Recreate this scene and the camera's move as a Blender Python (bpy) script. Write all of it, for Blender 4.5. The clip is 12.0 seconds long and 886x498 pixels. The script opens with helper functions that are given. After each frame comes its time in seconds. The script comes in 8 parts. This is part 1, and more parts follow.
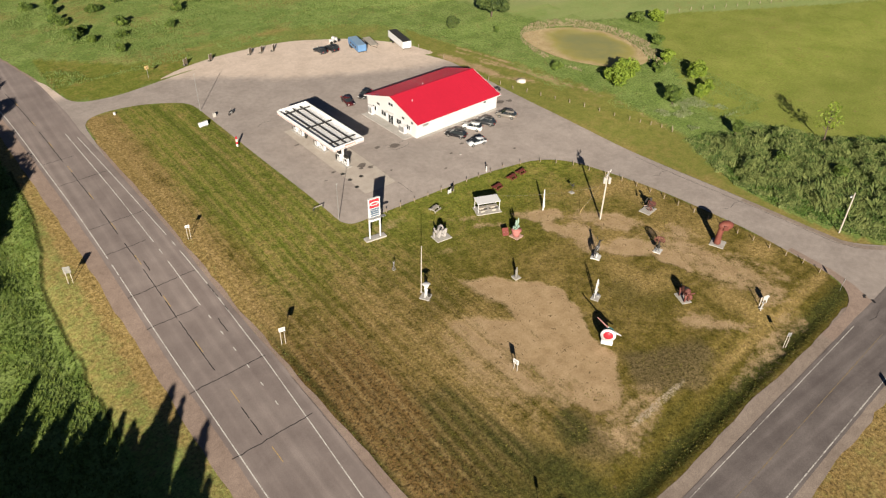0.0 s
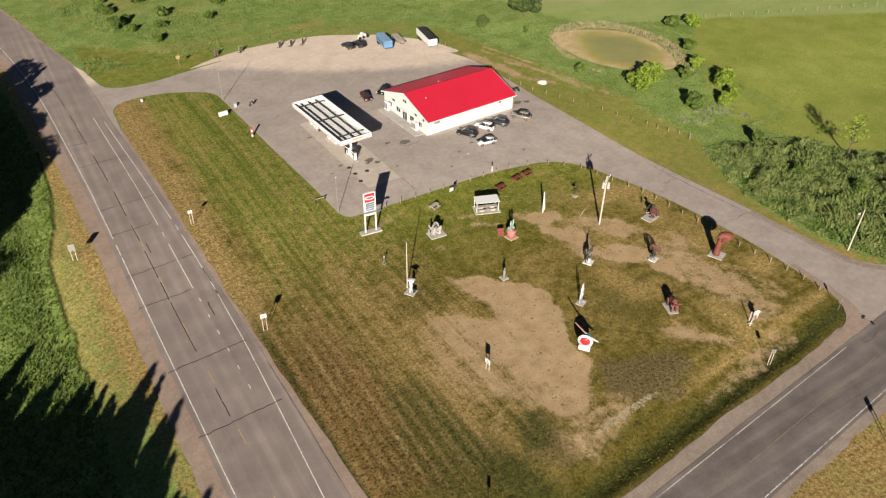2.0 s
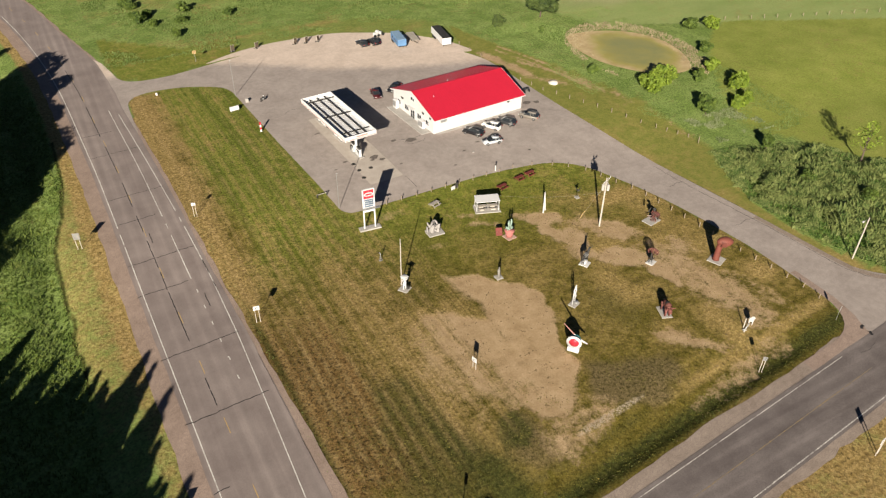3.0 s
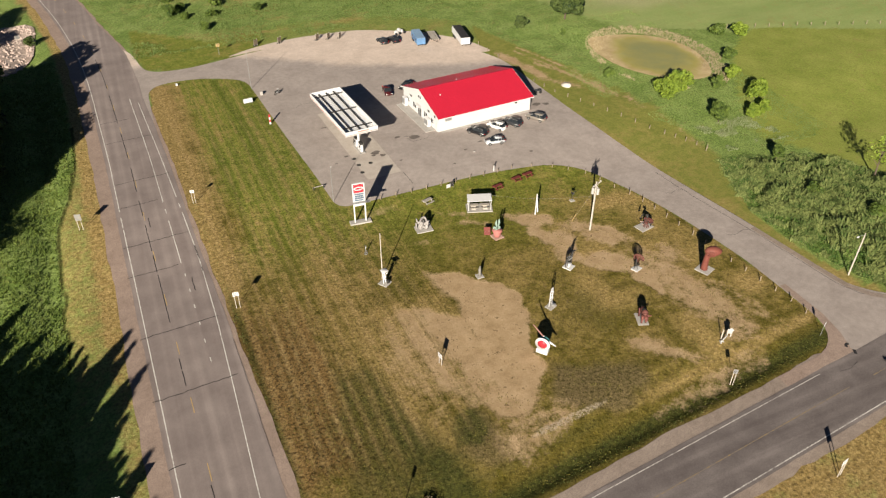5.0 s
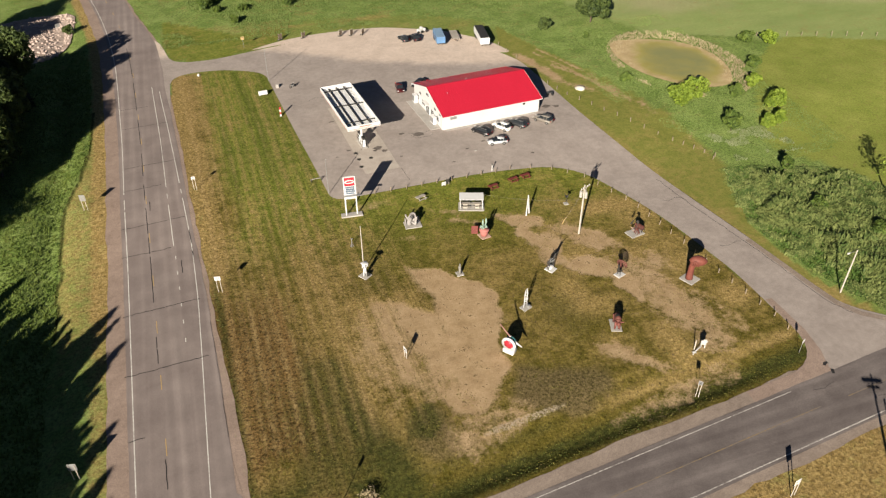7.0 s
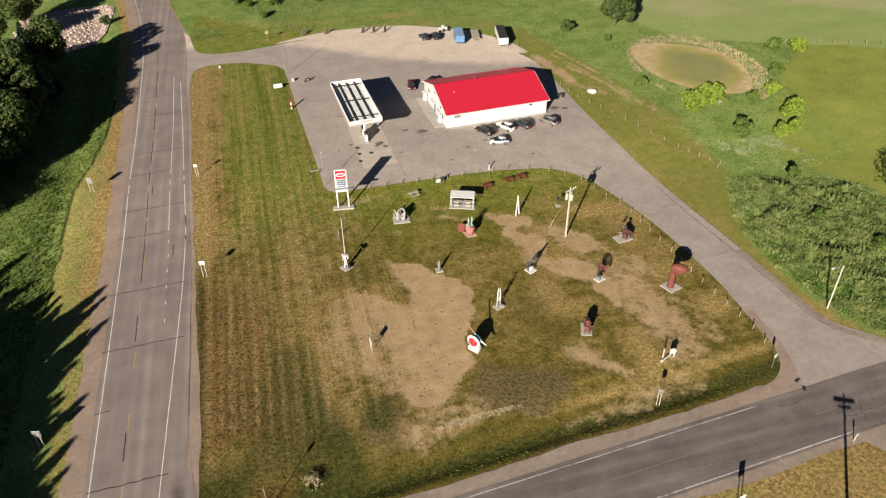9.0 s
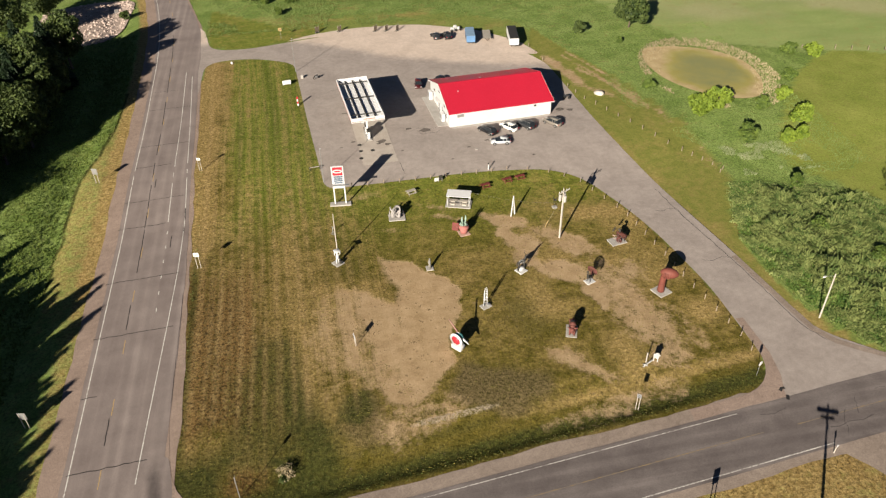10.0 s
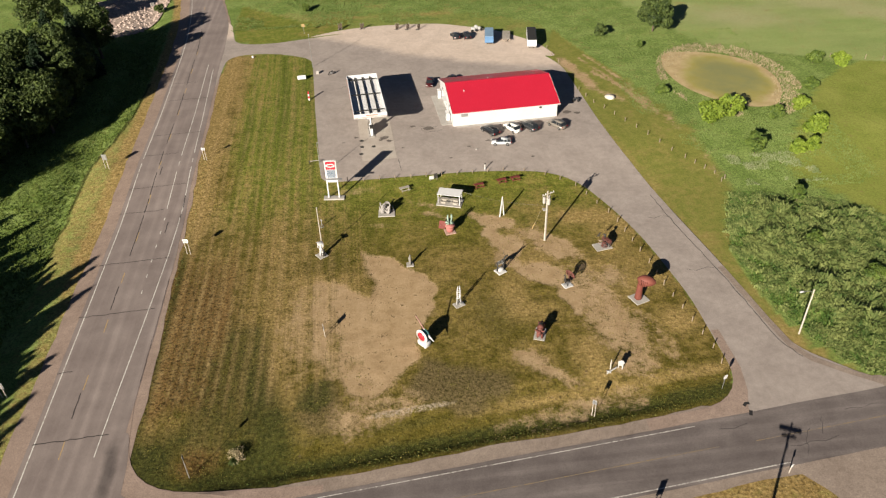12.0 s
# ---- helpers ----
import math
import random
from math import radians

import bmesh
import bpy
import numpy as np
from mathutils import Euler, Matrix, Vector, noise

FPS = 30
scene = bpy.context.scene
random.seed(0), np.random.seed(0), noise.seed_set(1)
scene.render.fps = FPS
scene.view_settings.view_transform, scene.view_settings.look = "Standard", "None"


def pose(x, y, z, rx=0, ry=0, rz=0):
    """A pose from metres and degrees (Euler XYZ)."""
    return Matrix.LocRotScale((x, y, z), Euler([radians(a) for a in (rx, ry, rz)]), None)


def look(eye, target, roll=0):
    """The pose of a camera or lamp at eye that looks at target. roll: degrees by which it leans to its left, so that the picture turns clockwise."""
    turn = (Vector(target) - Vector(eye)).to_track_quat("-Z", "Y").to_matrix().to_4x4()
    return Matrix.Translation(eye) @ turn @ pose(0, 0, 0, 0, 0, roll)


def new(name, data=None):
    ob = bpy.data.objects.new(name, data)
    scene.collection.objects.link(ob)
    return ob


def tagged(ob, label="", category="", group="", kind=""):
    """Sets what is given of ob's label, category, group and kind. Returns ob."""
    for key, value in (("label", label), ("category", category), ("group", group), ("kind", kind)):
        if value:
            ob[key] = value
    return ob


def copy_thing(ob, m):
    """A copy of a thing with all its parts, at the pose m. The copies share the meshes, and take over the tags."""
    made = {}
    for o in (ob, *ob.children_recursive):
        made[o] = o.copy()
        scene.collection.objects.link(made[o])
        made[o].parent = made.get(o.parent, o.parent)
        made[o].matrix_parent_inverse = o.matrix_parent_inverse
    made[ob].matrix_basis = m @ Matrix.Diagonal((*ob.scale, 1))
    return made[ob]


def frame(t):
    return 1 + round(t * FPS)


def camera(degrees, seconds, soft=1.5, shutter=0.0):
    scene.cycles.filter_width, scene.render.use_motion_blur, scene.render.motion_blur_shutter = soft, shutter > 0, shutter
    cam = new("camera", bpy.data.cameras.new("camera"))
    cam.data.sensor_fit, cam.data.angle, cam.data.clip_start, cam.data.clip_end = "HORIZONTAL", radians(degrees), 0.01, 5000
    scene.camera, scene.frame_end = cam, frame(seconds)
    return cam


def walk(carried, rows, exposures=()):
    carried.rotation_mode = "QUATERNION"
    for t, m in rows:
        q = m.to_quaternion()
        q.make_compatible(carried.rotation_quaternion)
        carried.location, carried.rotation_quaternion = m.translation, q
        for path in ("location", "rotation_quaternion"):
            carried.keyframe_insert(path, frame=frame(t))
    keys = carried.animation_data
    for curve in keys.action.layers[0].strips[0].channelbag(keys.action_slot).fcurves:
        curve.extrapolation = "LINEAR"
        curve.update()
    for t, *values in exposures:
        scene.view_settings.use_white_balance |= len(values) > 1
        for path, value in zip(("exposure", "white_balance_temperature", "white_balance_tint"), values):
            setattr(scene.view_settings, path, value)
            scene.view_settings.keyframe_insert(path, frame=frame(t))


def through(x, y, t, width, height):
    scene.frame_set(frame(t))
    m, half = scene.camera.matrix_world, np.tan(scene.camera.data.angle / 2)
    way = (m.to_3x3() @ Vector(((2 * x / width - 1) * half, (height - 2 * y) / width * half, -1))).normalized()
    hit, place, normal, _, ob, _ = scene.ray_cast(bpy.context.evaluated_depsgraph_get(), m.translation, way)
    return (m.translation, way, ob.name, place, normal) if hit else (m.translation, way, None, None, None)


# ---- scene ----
cam = camera(61.1, 12.0, soft=1.3)
PATH = [
    (0, (0.273, -1.887, 78.797), (1.241, -0.609, 77.601), 1.4),
    (0.5, (2.571, -3.752, 79.058), (3.512, -2.456, 77.86), 1.3),
    (1, (4.881, -5.581, 79.275), (5.789, -4.265, 78.075), 1.2),
    (1.5, (7.214, -7.376, 79.453), (8.085, -6.036, 78.251), 1.1),
    (2, (9.58, -9.134, 79.595), (10.413, -7.772, 78.392), 0.9),
    (2.5, (11.987, -10.856, 79.706), (12.783, -9.473, 78.501), 0.8),
    (3, (14.441, -12.54, 79.788), (15.203, -11.138, 78.582), 0.6),
    (5, (24.833, -18.863, 79.899), (25.465, -17.397, 78.694), 0.1),
    (5.5, (27.588, -20.33, 79.887), (28.188, -18.851, 78.682), 0.0),
    (6, (30.407, -21.747, 79.864), (30.972, -20.254, 78.66), -0.1),
    (6.5, (33.288, -23.111, 79.833), (33.818, -21.604, 78.629), -0.2),
    (7, (36.23, -24.418, 79.794), (36.722, -22.898, 78.592), -0.3),
    (9, (48.496, -29.012, 79.605), (48.841, -27.449, 78.405), -0.9),
    (9.5, (51.654, -29.981, 79.555), (51.96, -28.41, 78.356), -1.0),
    (10, (54.829, -30.87, 79.505), (55.097, -29.291, 78.307), -1.1),
    (10.5, (58.012, -31.674, 79.456), (58.242, -30.088, 78.26), -1.3),
    (11, (61.189, -32.388, 79.409), (61.381, -30.796, 78.213), -1.4),
    (11.5, (64.348, -33.005, 79.364), (64.503, -31.409, 78.168), -1.6),
    (12, (67.472, -33.522, 79.319), (67.592, -31.922, 78.125), -1.7),
]
walk(cam, [(t, look(eye, target, roll)) for t, eye, target, roll in PATH])

# ---- light ----
SUN_ELEV, SUN_FROM = radians(21.5), Vector((-0.572, -0.82, 0.0)).normalized()
world = bpy.data.worlds.new("sky")
scene.world = world
world.use_nodes = True
wn = world.node_tree
sky = wn.nodes.new("ShaderNodeTexSky")
sky.sky_type = "NISHITA"
sky.sun_disc = False
sky.sun_elevation = SUN_ELEV
sky.sun_rotation = math.atan2(SUN_FROM.x, SUN_FROM.y)
wn.links.new(sky.outputs[0], wn.nodes["Background"].inputs[0])
wn.nodes["Background"].inputs[1].default_value = 0.029
sky.air_density, sky.dust_density, sky.altitude = 0.4, 0.1, 300
sun = new("sun", bpy.data.lights.new("sun", "SUN"))
sun.data.energy, sun.data.angle, sun.data.color = 5.55, radians(0.55), (1.0, 0.90, 0.75)
to_sun = Vector((SUN_FROM.x * math.cos(SUN_ELEV), SUN_FROM.y * math.cos(SUN_ELEV), math.sin(SUN_ELEV)))
sun.matrix_world = Matrix.LocRotScale((0, 0, 120), to_sun.to_track_quat("Z", "Y"), None)
scene.view_settings.exposure = 0.90


# ---- plan helpers ----
def sstep(a, b, v):
    u = np.clip((np.asarray(v, float) - a) / (b - a), 0, 1)
    return u * u * (3 - 2 * u)


def vnoise(x, y, size, seed):
    """Smooth value noise from 0 to 1, with cells of that size in metres."""
    grid = np.random.RandomState(seed).rand(64, 64)
    x, y = np.asarray(x, float) / size, np.asarray(y, float) / size
    xi, yi = np.floor(x).astype(int), np.floor(y).astype(int)
    u, v = x - xi, y - yi
    u, v = u * u * (3 - 2 * u), v * v * (3 - 2 * v)
    g = lambda i, j: grid[i % 64, j % 64]
    return (g(xi, yi) * (1 - u) + g(xi + 1, yi) * u) * (1 - v) + (g(xi, yi + 1) * (1 - u) + g(xi + 1, yi + 1) * u) * v


def county_y(x):
    """The middle of the county road, which runs a little north of east."""
    return 21.9 + 0.114 * (np.asarray(x, float) - 75)


def highway_x(y):
    """The left edge line of the highway; it bends to the west in the north."""
    y = np.asarray(y, float)
    return 17.4 - 0.0275 * (y - 35) - 0.6 * sstep(125, 165, y) - 0.0012 * np.clip(y - 155, 0, 200) ** 2


def ground_z(x, y):
    """The lie of the land: a gentle rise to the north, and ditches beside the roads."""
    x, y = np.asarray(x, float), np.asarray(y, float)
    z = 1.2 * sstep(84, 112, y)
    d = y - county_y(x)
    inside = sstep(38, 44, x) * (1 - sstep(96, 111, x))
    z = z - 0.6 * inside * sstep(6.9, 9.2, d) * (1 - sstep(9.4, 18, d))
    d = x - highway_x(y)
    z = z - 0.7 * np.exp(-(((d + 12.5) / 3.0) ** 2)) * sstep(45, 60, y)
    return z


def gz(x, y):
    return float(ground_z(x, y))


# ---- mesh helpers ----
def mesh_of(name, bm, material, smooth=False):
    me = bpy.data.meshes.new(name)
    bm.to_mesh(me)
    bm.free()
    for m in material if isinstance(material, (list, tuple)) else [material]:
        me.materials.append(m)
    if smooth:
        me.polygons.foreach_set("use_smooth", [True] * len(me.polygons))
    return me


def part(name, bm, material, parent=None, label="", smooth=False):
    ob = new(name, mesh_of(name, bm, material, smooth))
    ob.parent = parent
    if label:
        ob["label"] = label
    return ob


def thing(name, x, y, z=None, turn=0, label="", category="", group="", kind=""):
    """An empty at a thing's base."""
    ob = new(name)
    ob.empty_display_size = 0.2
    ob.matrix_basis = pose(x, y, gz(x, y) if z is None else z, 0, 0, turn)
    return tagged(ob, label, category, group, kind)


def box(bm, c, s, m=None, bevel=0.0):
    """A box with its middle at c and the size s."""
    vs = bmesh.ops.create_cube(bm, size=1.0, matrix=Matrix.Translation(c) @ Matrix.Diagonal((*s, 1)))["verts"]
    if bevel:
        es = list({e for v in vs for e in v.link_edges})
        vs = bmesh.ops.bevel(bm, geom=es, offset=bevel, segments=1, affect="EDGES")["verts"]
    if m is not None:
        bmesh.ops.transform(bm, matrix=m, verts=vs)
    return vs


def rod(bm, a, b, r0, r1=None, seg=8):
    """A round bar from a to b."""
    a, b = Vector(a), Vector(b)
    d = b - a
    m = Matrix.Translation((a + b) / 2) @ d.to_track_quat("Z", "Y").to_matrix().to_4x4()
    return bmesh.ops.create_cone(bm, cap_ends=True, segments=seg, radius1=r0, radius2=r0 if r1 is None else r1, depth=d.length, matrix=m)["verts"]


def tube(bm, pts, r, seg=8):
    """A bent pipe through the points; r is one radius or one for each point."""
    pts = [Vector(p) for p in pts]
    rs = r if isinstance(r, (list, tuple)) else [r] * len(pts)
    rings = []
    for i, p in enumerate(pts):
        d = (pts[min(i + 1, len(pts) - 1)] - pts[max(i - 1, 0)]).normalized()
        q = d.to_track_quat("Z", "Y").to_matrix()
        rings.append([bm.verts.new(p + q @ Vector((rs[i] * math.cos(a), rs[i] * math.sin(a), 0))) for a in (2 * math.pi * k / seg for k in range(seg))])
    for a, b in zip(rings, rings[1:]):
        # the nearest vertex of the next ring keeps the skin from twisting
        o = min(range(seg), key=lambda k: (b[k].co - a[0].co).length)
        for k in range(seg):
            bm.faces.new((a[k], a[(k + 1) % seg], b[(k + 1 + o) % seg], b[(k + o) % seg]))
    bm.faces.new(rings[0][::-1])
    bm.faces.new(rings[-1])


def blob(bm, c, s, m=None, seg=16):
    vs = bmesh.ops.create_uvsphere(bm, u_segments=seg, v_segments=seg // 2, radius=1.0, matrix=Matrix.Translation(c) @ Matrix.Diagonal((*s, 1)))["verts"]
    if m is not None:
        bmesh.ops.transform(bm, matrix=m, verts=vs)
    return vs


def prism(bm, outline, z0, z1, m=None):
    """A plate with that outline (x, y) from z0 up to z1."""
    lo = [bm.verts.new((x, y, z0)) for x, y in outline]
    hi = [bm.verts.new((x, y, z1)) for x, y in outline]
    n = len(lo)
    bm.faces.new(lo[::-1])
    bm.faces.new(hi)
    for i in range(n):
        bm.faces.new((lo[i], lo[(i + 1) % n], hi[(i + 1) % n], hi[i]))
    if m is not None:
        bmesh.ops.transform(bm, matrix=m, verts=lo + hi)


def rounded(corners, steps=7):
    """A closed outline from corners (x, y, radius)."""
    out, n = [], len(corners)
    for i, (x, y, r) in enumerate(corners):
        p, a, b = Vector((x, y)), Vector(corners[i - 1][:2]), Vector(corners[(i + 1) % n][:2])
        if r <= 0:
            out.append((x, y))
            continue
        u, v = (a - p), (b - p)
        k = min(r, 0.48 * u.length, 0.48 * v.length)
        s, e = p + u.normalized() * k, p + v.normalized() * k
        for j in range(steps + 1):
            t = j / steps
            q = s * (1 - t) ** 2 + p * 2 * t * (1 - t) + e * t * t
            out.append((q.x, q.y))
    return out


def inside(outline, x, y):
    """Which of the points lie inside the outline."""
    x, y = np.asarray(x, float), np.asarray(y, float)
    hit = np.zeros(x.shape, bool)
    n = len(outline)
    for i in range(n):
        (xa, ya), (xb, yb) = outline[i], outline[(i + 1) % n]
        if ya == yb:
            continue
        hit ^= ((ya > y) != (yb > y)) & (x < (xb - xa) * (y - ya) / (yb - ya) + xa)
    return hit


# ---- materials ----
def material(name, colour, rough=0.8, metal=0.0, vary=0.25, grain=8.0, patch=0.7, bump=0.2, spec=0.3, bump_size=None):
    """A worn surface: colour with fine grain and broad patches, and a fine relief. grain and patch are cells a metre."""
    m = bpy.data.materials.new(name)
    m.use_nodes = True
    nt = m.node_tree
    b = nt.nodes["Principled BSDF"]
    b.inputs["Roughness"].default_value, b.inputs["Metallic"].default_value = rough, metal
    b.inputs["Specular IOR Level"].default_value = spec
    pos = nt.nodes.new("ShaderNodeTexCoord")
    fine, broad = nt.nodes.new("ShaderNodeTexNoise"), nt.nodes.new("ShaderNodeTexNoise")
    fine.inputs["Scale"].default_value, broad.inputs["Scale"].default_value = grain, patch
    fine.inputs["Detail"].default_value, broad.inputs["Detail"].default_value = 4, 3
    for n in (fine, broad):
        nt.links.new(pos.outputs["Object"], n.inputs["Vector"])
    add = nt.nodes.new("ShaderNodeMath")
    add.operation = "ADD"
    nt.links.new(fine.outputs[0], add.inputs[0])
    nt.links.new(broad.outputs[0], add.inputs[1])
    rng = nt.nodes.new("ShaderNodeMapRange")
    rng.inputs[1].default_value, rng.inputs[2].default_value = 0.6, 1.4
    rng.inputs[3].default_value, rng.inputs[4].default_value = 1 - vary, 1 + vary
    nt.links.new(add.outputs[0], rng.inputs[0])
    mul = nt.nodes.new("ShaderNodeVectorMath")
    mul.operation = "SCALE"
    mul.inputs[0].default_value = colour
    nt.links.new(rng.outputs[0], mul.inputs["Scale"])
    nt.links.new(mul.outputs[0], b.inputs["Base Color"])
    if bump:
        bp = nt.nodes.new("ShaderNodeBump")
        bp.inputs["Strength"].default_value, bp.inputs["Distance"].default_value = bump, 0.03
        nt.links.new(fine.outputs[0], bp.inputs["Height"])
        nt.links.new(bp.outputs[0], b.inputs["Normal"])
    return m


def leafy(name, dark, light, through=0.25):
    """Foliage: each leaf clump a little different, some light passing through."""
    m = bpy.data.materials.new(name)
    m.use_nodes = True
    nt = m.node_tree
    b = nt.nodes["Principled BSDF"]
    b.inputs["Roughness"].default_value = 0.6
    b.inputs["Specular IOR Level"].default_value = 0.25
    geo = nt.nodes.new("ShaderNodeNewGeometry")
    tex = nt.nodes.new("ShaderNodeTexNoise")
    tex.inputs["Scale"].default_value = 0.5
    nt.links.new(geo.outputs["Position"], tex.inputs["Vector"])
    add = nt.nodes.new("ShaderNodeMath")
    add.operation = "MULTIPLY_ADD"
    add.inputs[1].default_value = 0.6
    nt.links.new(geo.outputs["Random Per Island"], add.inputs[0])
    sub = nt.nodes.new("ShaderNodeMath")
    sub.operation = "MULTIPLY_ADD"
    sub.inputs[1].default_value, sub.inputs[2].default_value = 1.6, -0.6
    nt.links.new(tex.outputs[0], sub.inputs[0])
    nt.links.new(sub.outputs[0], add.inputs[2])
    mix = nt.nodes.new("ShaderNodeMix")
    mix.data_type = "RGBA"
    mix.inputs[6].default_value, mix.inputs[7].default_value = (*dark, 1), (*light, 1)
    nt.links.new(add.outputs[0], mix.inputs[0])
    nt.links.new(mix.outputs[2], b.inputs["Base Color"])
    tr = nt.nodes.new("ShaderNodeBsdfTranslucent")
    nt.links.new(mix.outputs[2], tr.inputs[0])
    ms = nt.nodes.new("ShaderNodeMixShader")
    ms.inputs[0].default_value = through
    nt.links.new(b.outputs[0], ms.inputs[1])
    nt.links.new(tr.outputs[0], ms.inputs[2])
    nt.links.new(ms.outputs[0], nt.nodes["Material Output"].inputs[0])
    return m


M = {
    "highway": None,
    "white": material("white_paint", (0.52, 0.515, 0.51), 0.55, vary=0.06, grain=3, patch=0.4, bump=0.05),
    "white_metal": material("white_enamel", (0.58, 0.58, 0.585), 0.4, vary=0.06, grain=2, patch=0.5, bump=0.0),
    "red_roof": material("red_steel_roofing", (0.44, 0.016, 0.038), 0.38, vary=0.07, grain=1.5, patch=0.15, bump=0.03, spec=0.5),
    "red": material("red_enamel", (0.46, 0.03, 0.045), 0.4, vary=0.08, bump=0.0),
    "rust": material("rusted_steel", (0.115, 0.042, 0.034), 0.75, vary=0.45, grain=5, patch=1.2, bump=0.4),
    "dark_metal": material("dark_weathered_steel", (0.035, 0.033, 0.03), 0.6, vary=0.4, grain=6, bump=0.3),
    "grey_metal": material("galvanised_steel", (0.36, 0.36, 0.36), 0.45, 0.6, vary=0.2, grain=6, bump=0.1),
    "black": material("black_rubber", (0.018, 0.018, 0.018), 0.8, vary=0.3, bump=0.1),
    "concrete": material("weathered_concrete", (0.355, 0.335, 0.31), 0.9, vary=0.2, grain=4, patch=0.6, bump=0.2),
    "wood": material("weathered_wood", (0.24, 0.19, 0.14), 0.85, vary=0.35, grain=9, bump=0.3),
    "grey_wood": material("silvered_wood", (0.33, 0.30, 0.26), 0.9, vary=0.3, grain=9, bump=0.3),
    "maroon_wood": material("maroon_stained_wood", (0.15, 0.035, 0.028), 0.7, vary=0.3, grain=7, bump=0.2),
    "pole_wood": material("pale_pole_wood", (0.42, 0.38, 0.33), 0.85, vary=0.25, grain=6, bump=0.2),
    "bark": material("bark", (0.10, 0.075, 0.055), 0.95, vary=0.4, grain=6, bump=0.6),
    "glass": material("dark_window_glass", (0.02, 0.024, 0.028), 0.08, vary=0.1, bump=0.0, spec=0.6),
    "stone": material("pale_boulder_stone", (0.5, 0.46, 0.40), 0.9, vary=0.25, grain=3, bump=0.4),
    "leaf": leafy("broad_leaf", (0.036, 0.070, 0.015), (0.150, 0.205, 0.038)),
    "leaf_grove": leafy("grove_leaf", (0.024, 0.044, 0.013), (0.105, 0.140, 0.036), 0.2),
    "leaf_light": leafy("light_leaf", (0.10, 0.16, 0.020), (0.27, 0.35, 0.045), 0.3),
    "leaf_dark": leafy("spruce_needle", (0.008, 0.018, 0.009), (0.028, 0.05, 0.02), 0.1),
    "reed": leafy("reed_leaf", (0.055, 0.100, 0.024), (0.262, 0.298, 0.100), 0.3),
    "reed_weed": leafy("reed_weed_leaf", (0.050, 0.105, 0.020), (0.150, 0.235, 0.050), 0.3),
    "weed": leafy("tall_grass", (0.115, 0.180, 0.042), (0.245, 0.315, 0.100), 0.3),
    "verge": leafy("verge_grass_blade", (0.050, 0.095, 0.012), (0.19, 0.24, 0.05), 0.3),
    "lawn_leaf": leafy("lawn_leaf", (0.070, 0.074, 0.012), (0.22, 0.185, 0.033), 0.2),
    "lawn_dead": leafy("lawn_straw", (0.12, 0.085, 0.03), (0.36, 0.27, 0.12), 0.2),
    "clod": leafy("dead_plant", (0.05, 0.036, 0.016), (0.15, 0.10, 0.045), 0.1),
    "pale_weed": leafy("flowering_weed", (0.14, 0.20, 0.06), (0.36, 0.38, 0.22), 0.25),
    "straw": leafy("dead_reed", (0.24, 0.19, 0.105), (0.50, 0.42, 0.27), 0.2),
}


# ---- the large plan ----
LAWN_EAST = [(114.1, 32.8, 8), (113.8, 55, 4), (110.6, 76, 12), (102.9, 95.4, 16), (85, 97.6, 6), (53.2, 97.0, 3), (50.8, 127, 4), (48.6, 160.0, 4), (38, 165.8, 8), (25.6, 165.4, 8)]
LAWN = rounded([(30.5, 34.5, 2), (36.5, 26.6, 7), (58, 26.2, 0), (88, 29.8, 0)] + LAWN_EAST + [(25.8, 112, 8)])
LOT = rounded([(19, 196, 0), (23.6, 190, 4), (26.4, 173.6, 8), (36, 172.4, 4), (46, 174.8, 6), (58, 177.6, 4), (70, 172, 6), (90, 163, 6), (108, 157.5, 3), (113.0, 146, 4), (114.6, 110, 8), (118.4, 84, 10), (122.2, 62, 6), (124.6, 42.5, 4), (134, 34.0, 5), (134, 28, 0), (106, 25, 0)] + LAWN_EAST + [(25.2, 146, 0), (19, 146, 0)])
NEAR = [(120, 143.5), (110.0, 146.2), (99.0, 148.0), (86, 153.6), (74, 158.8), (63, 166.4), (54, 172.2), (44, 177.5)]
GRAVEL = rounded([(46, 175.6, 3), (54.5, 179.8, 5), (66, 182.2, 6), (84, 181.4, 5), (100, 173.4, 5), (109.8, 162.4, 4), (113.2, 152, 3), (108.0, 153.6, 3), (100.0, 155.4, 6), (88, 160.6, 8), (76, 166.4, 6), (66, 173.0, 5), (57, 177.6, 4)])


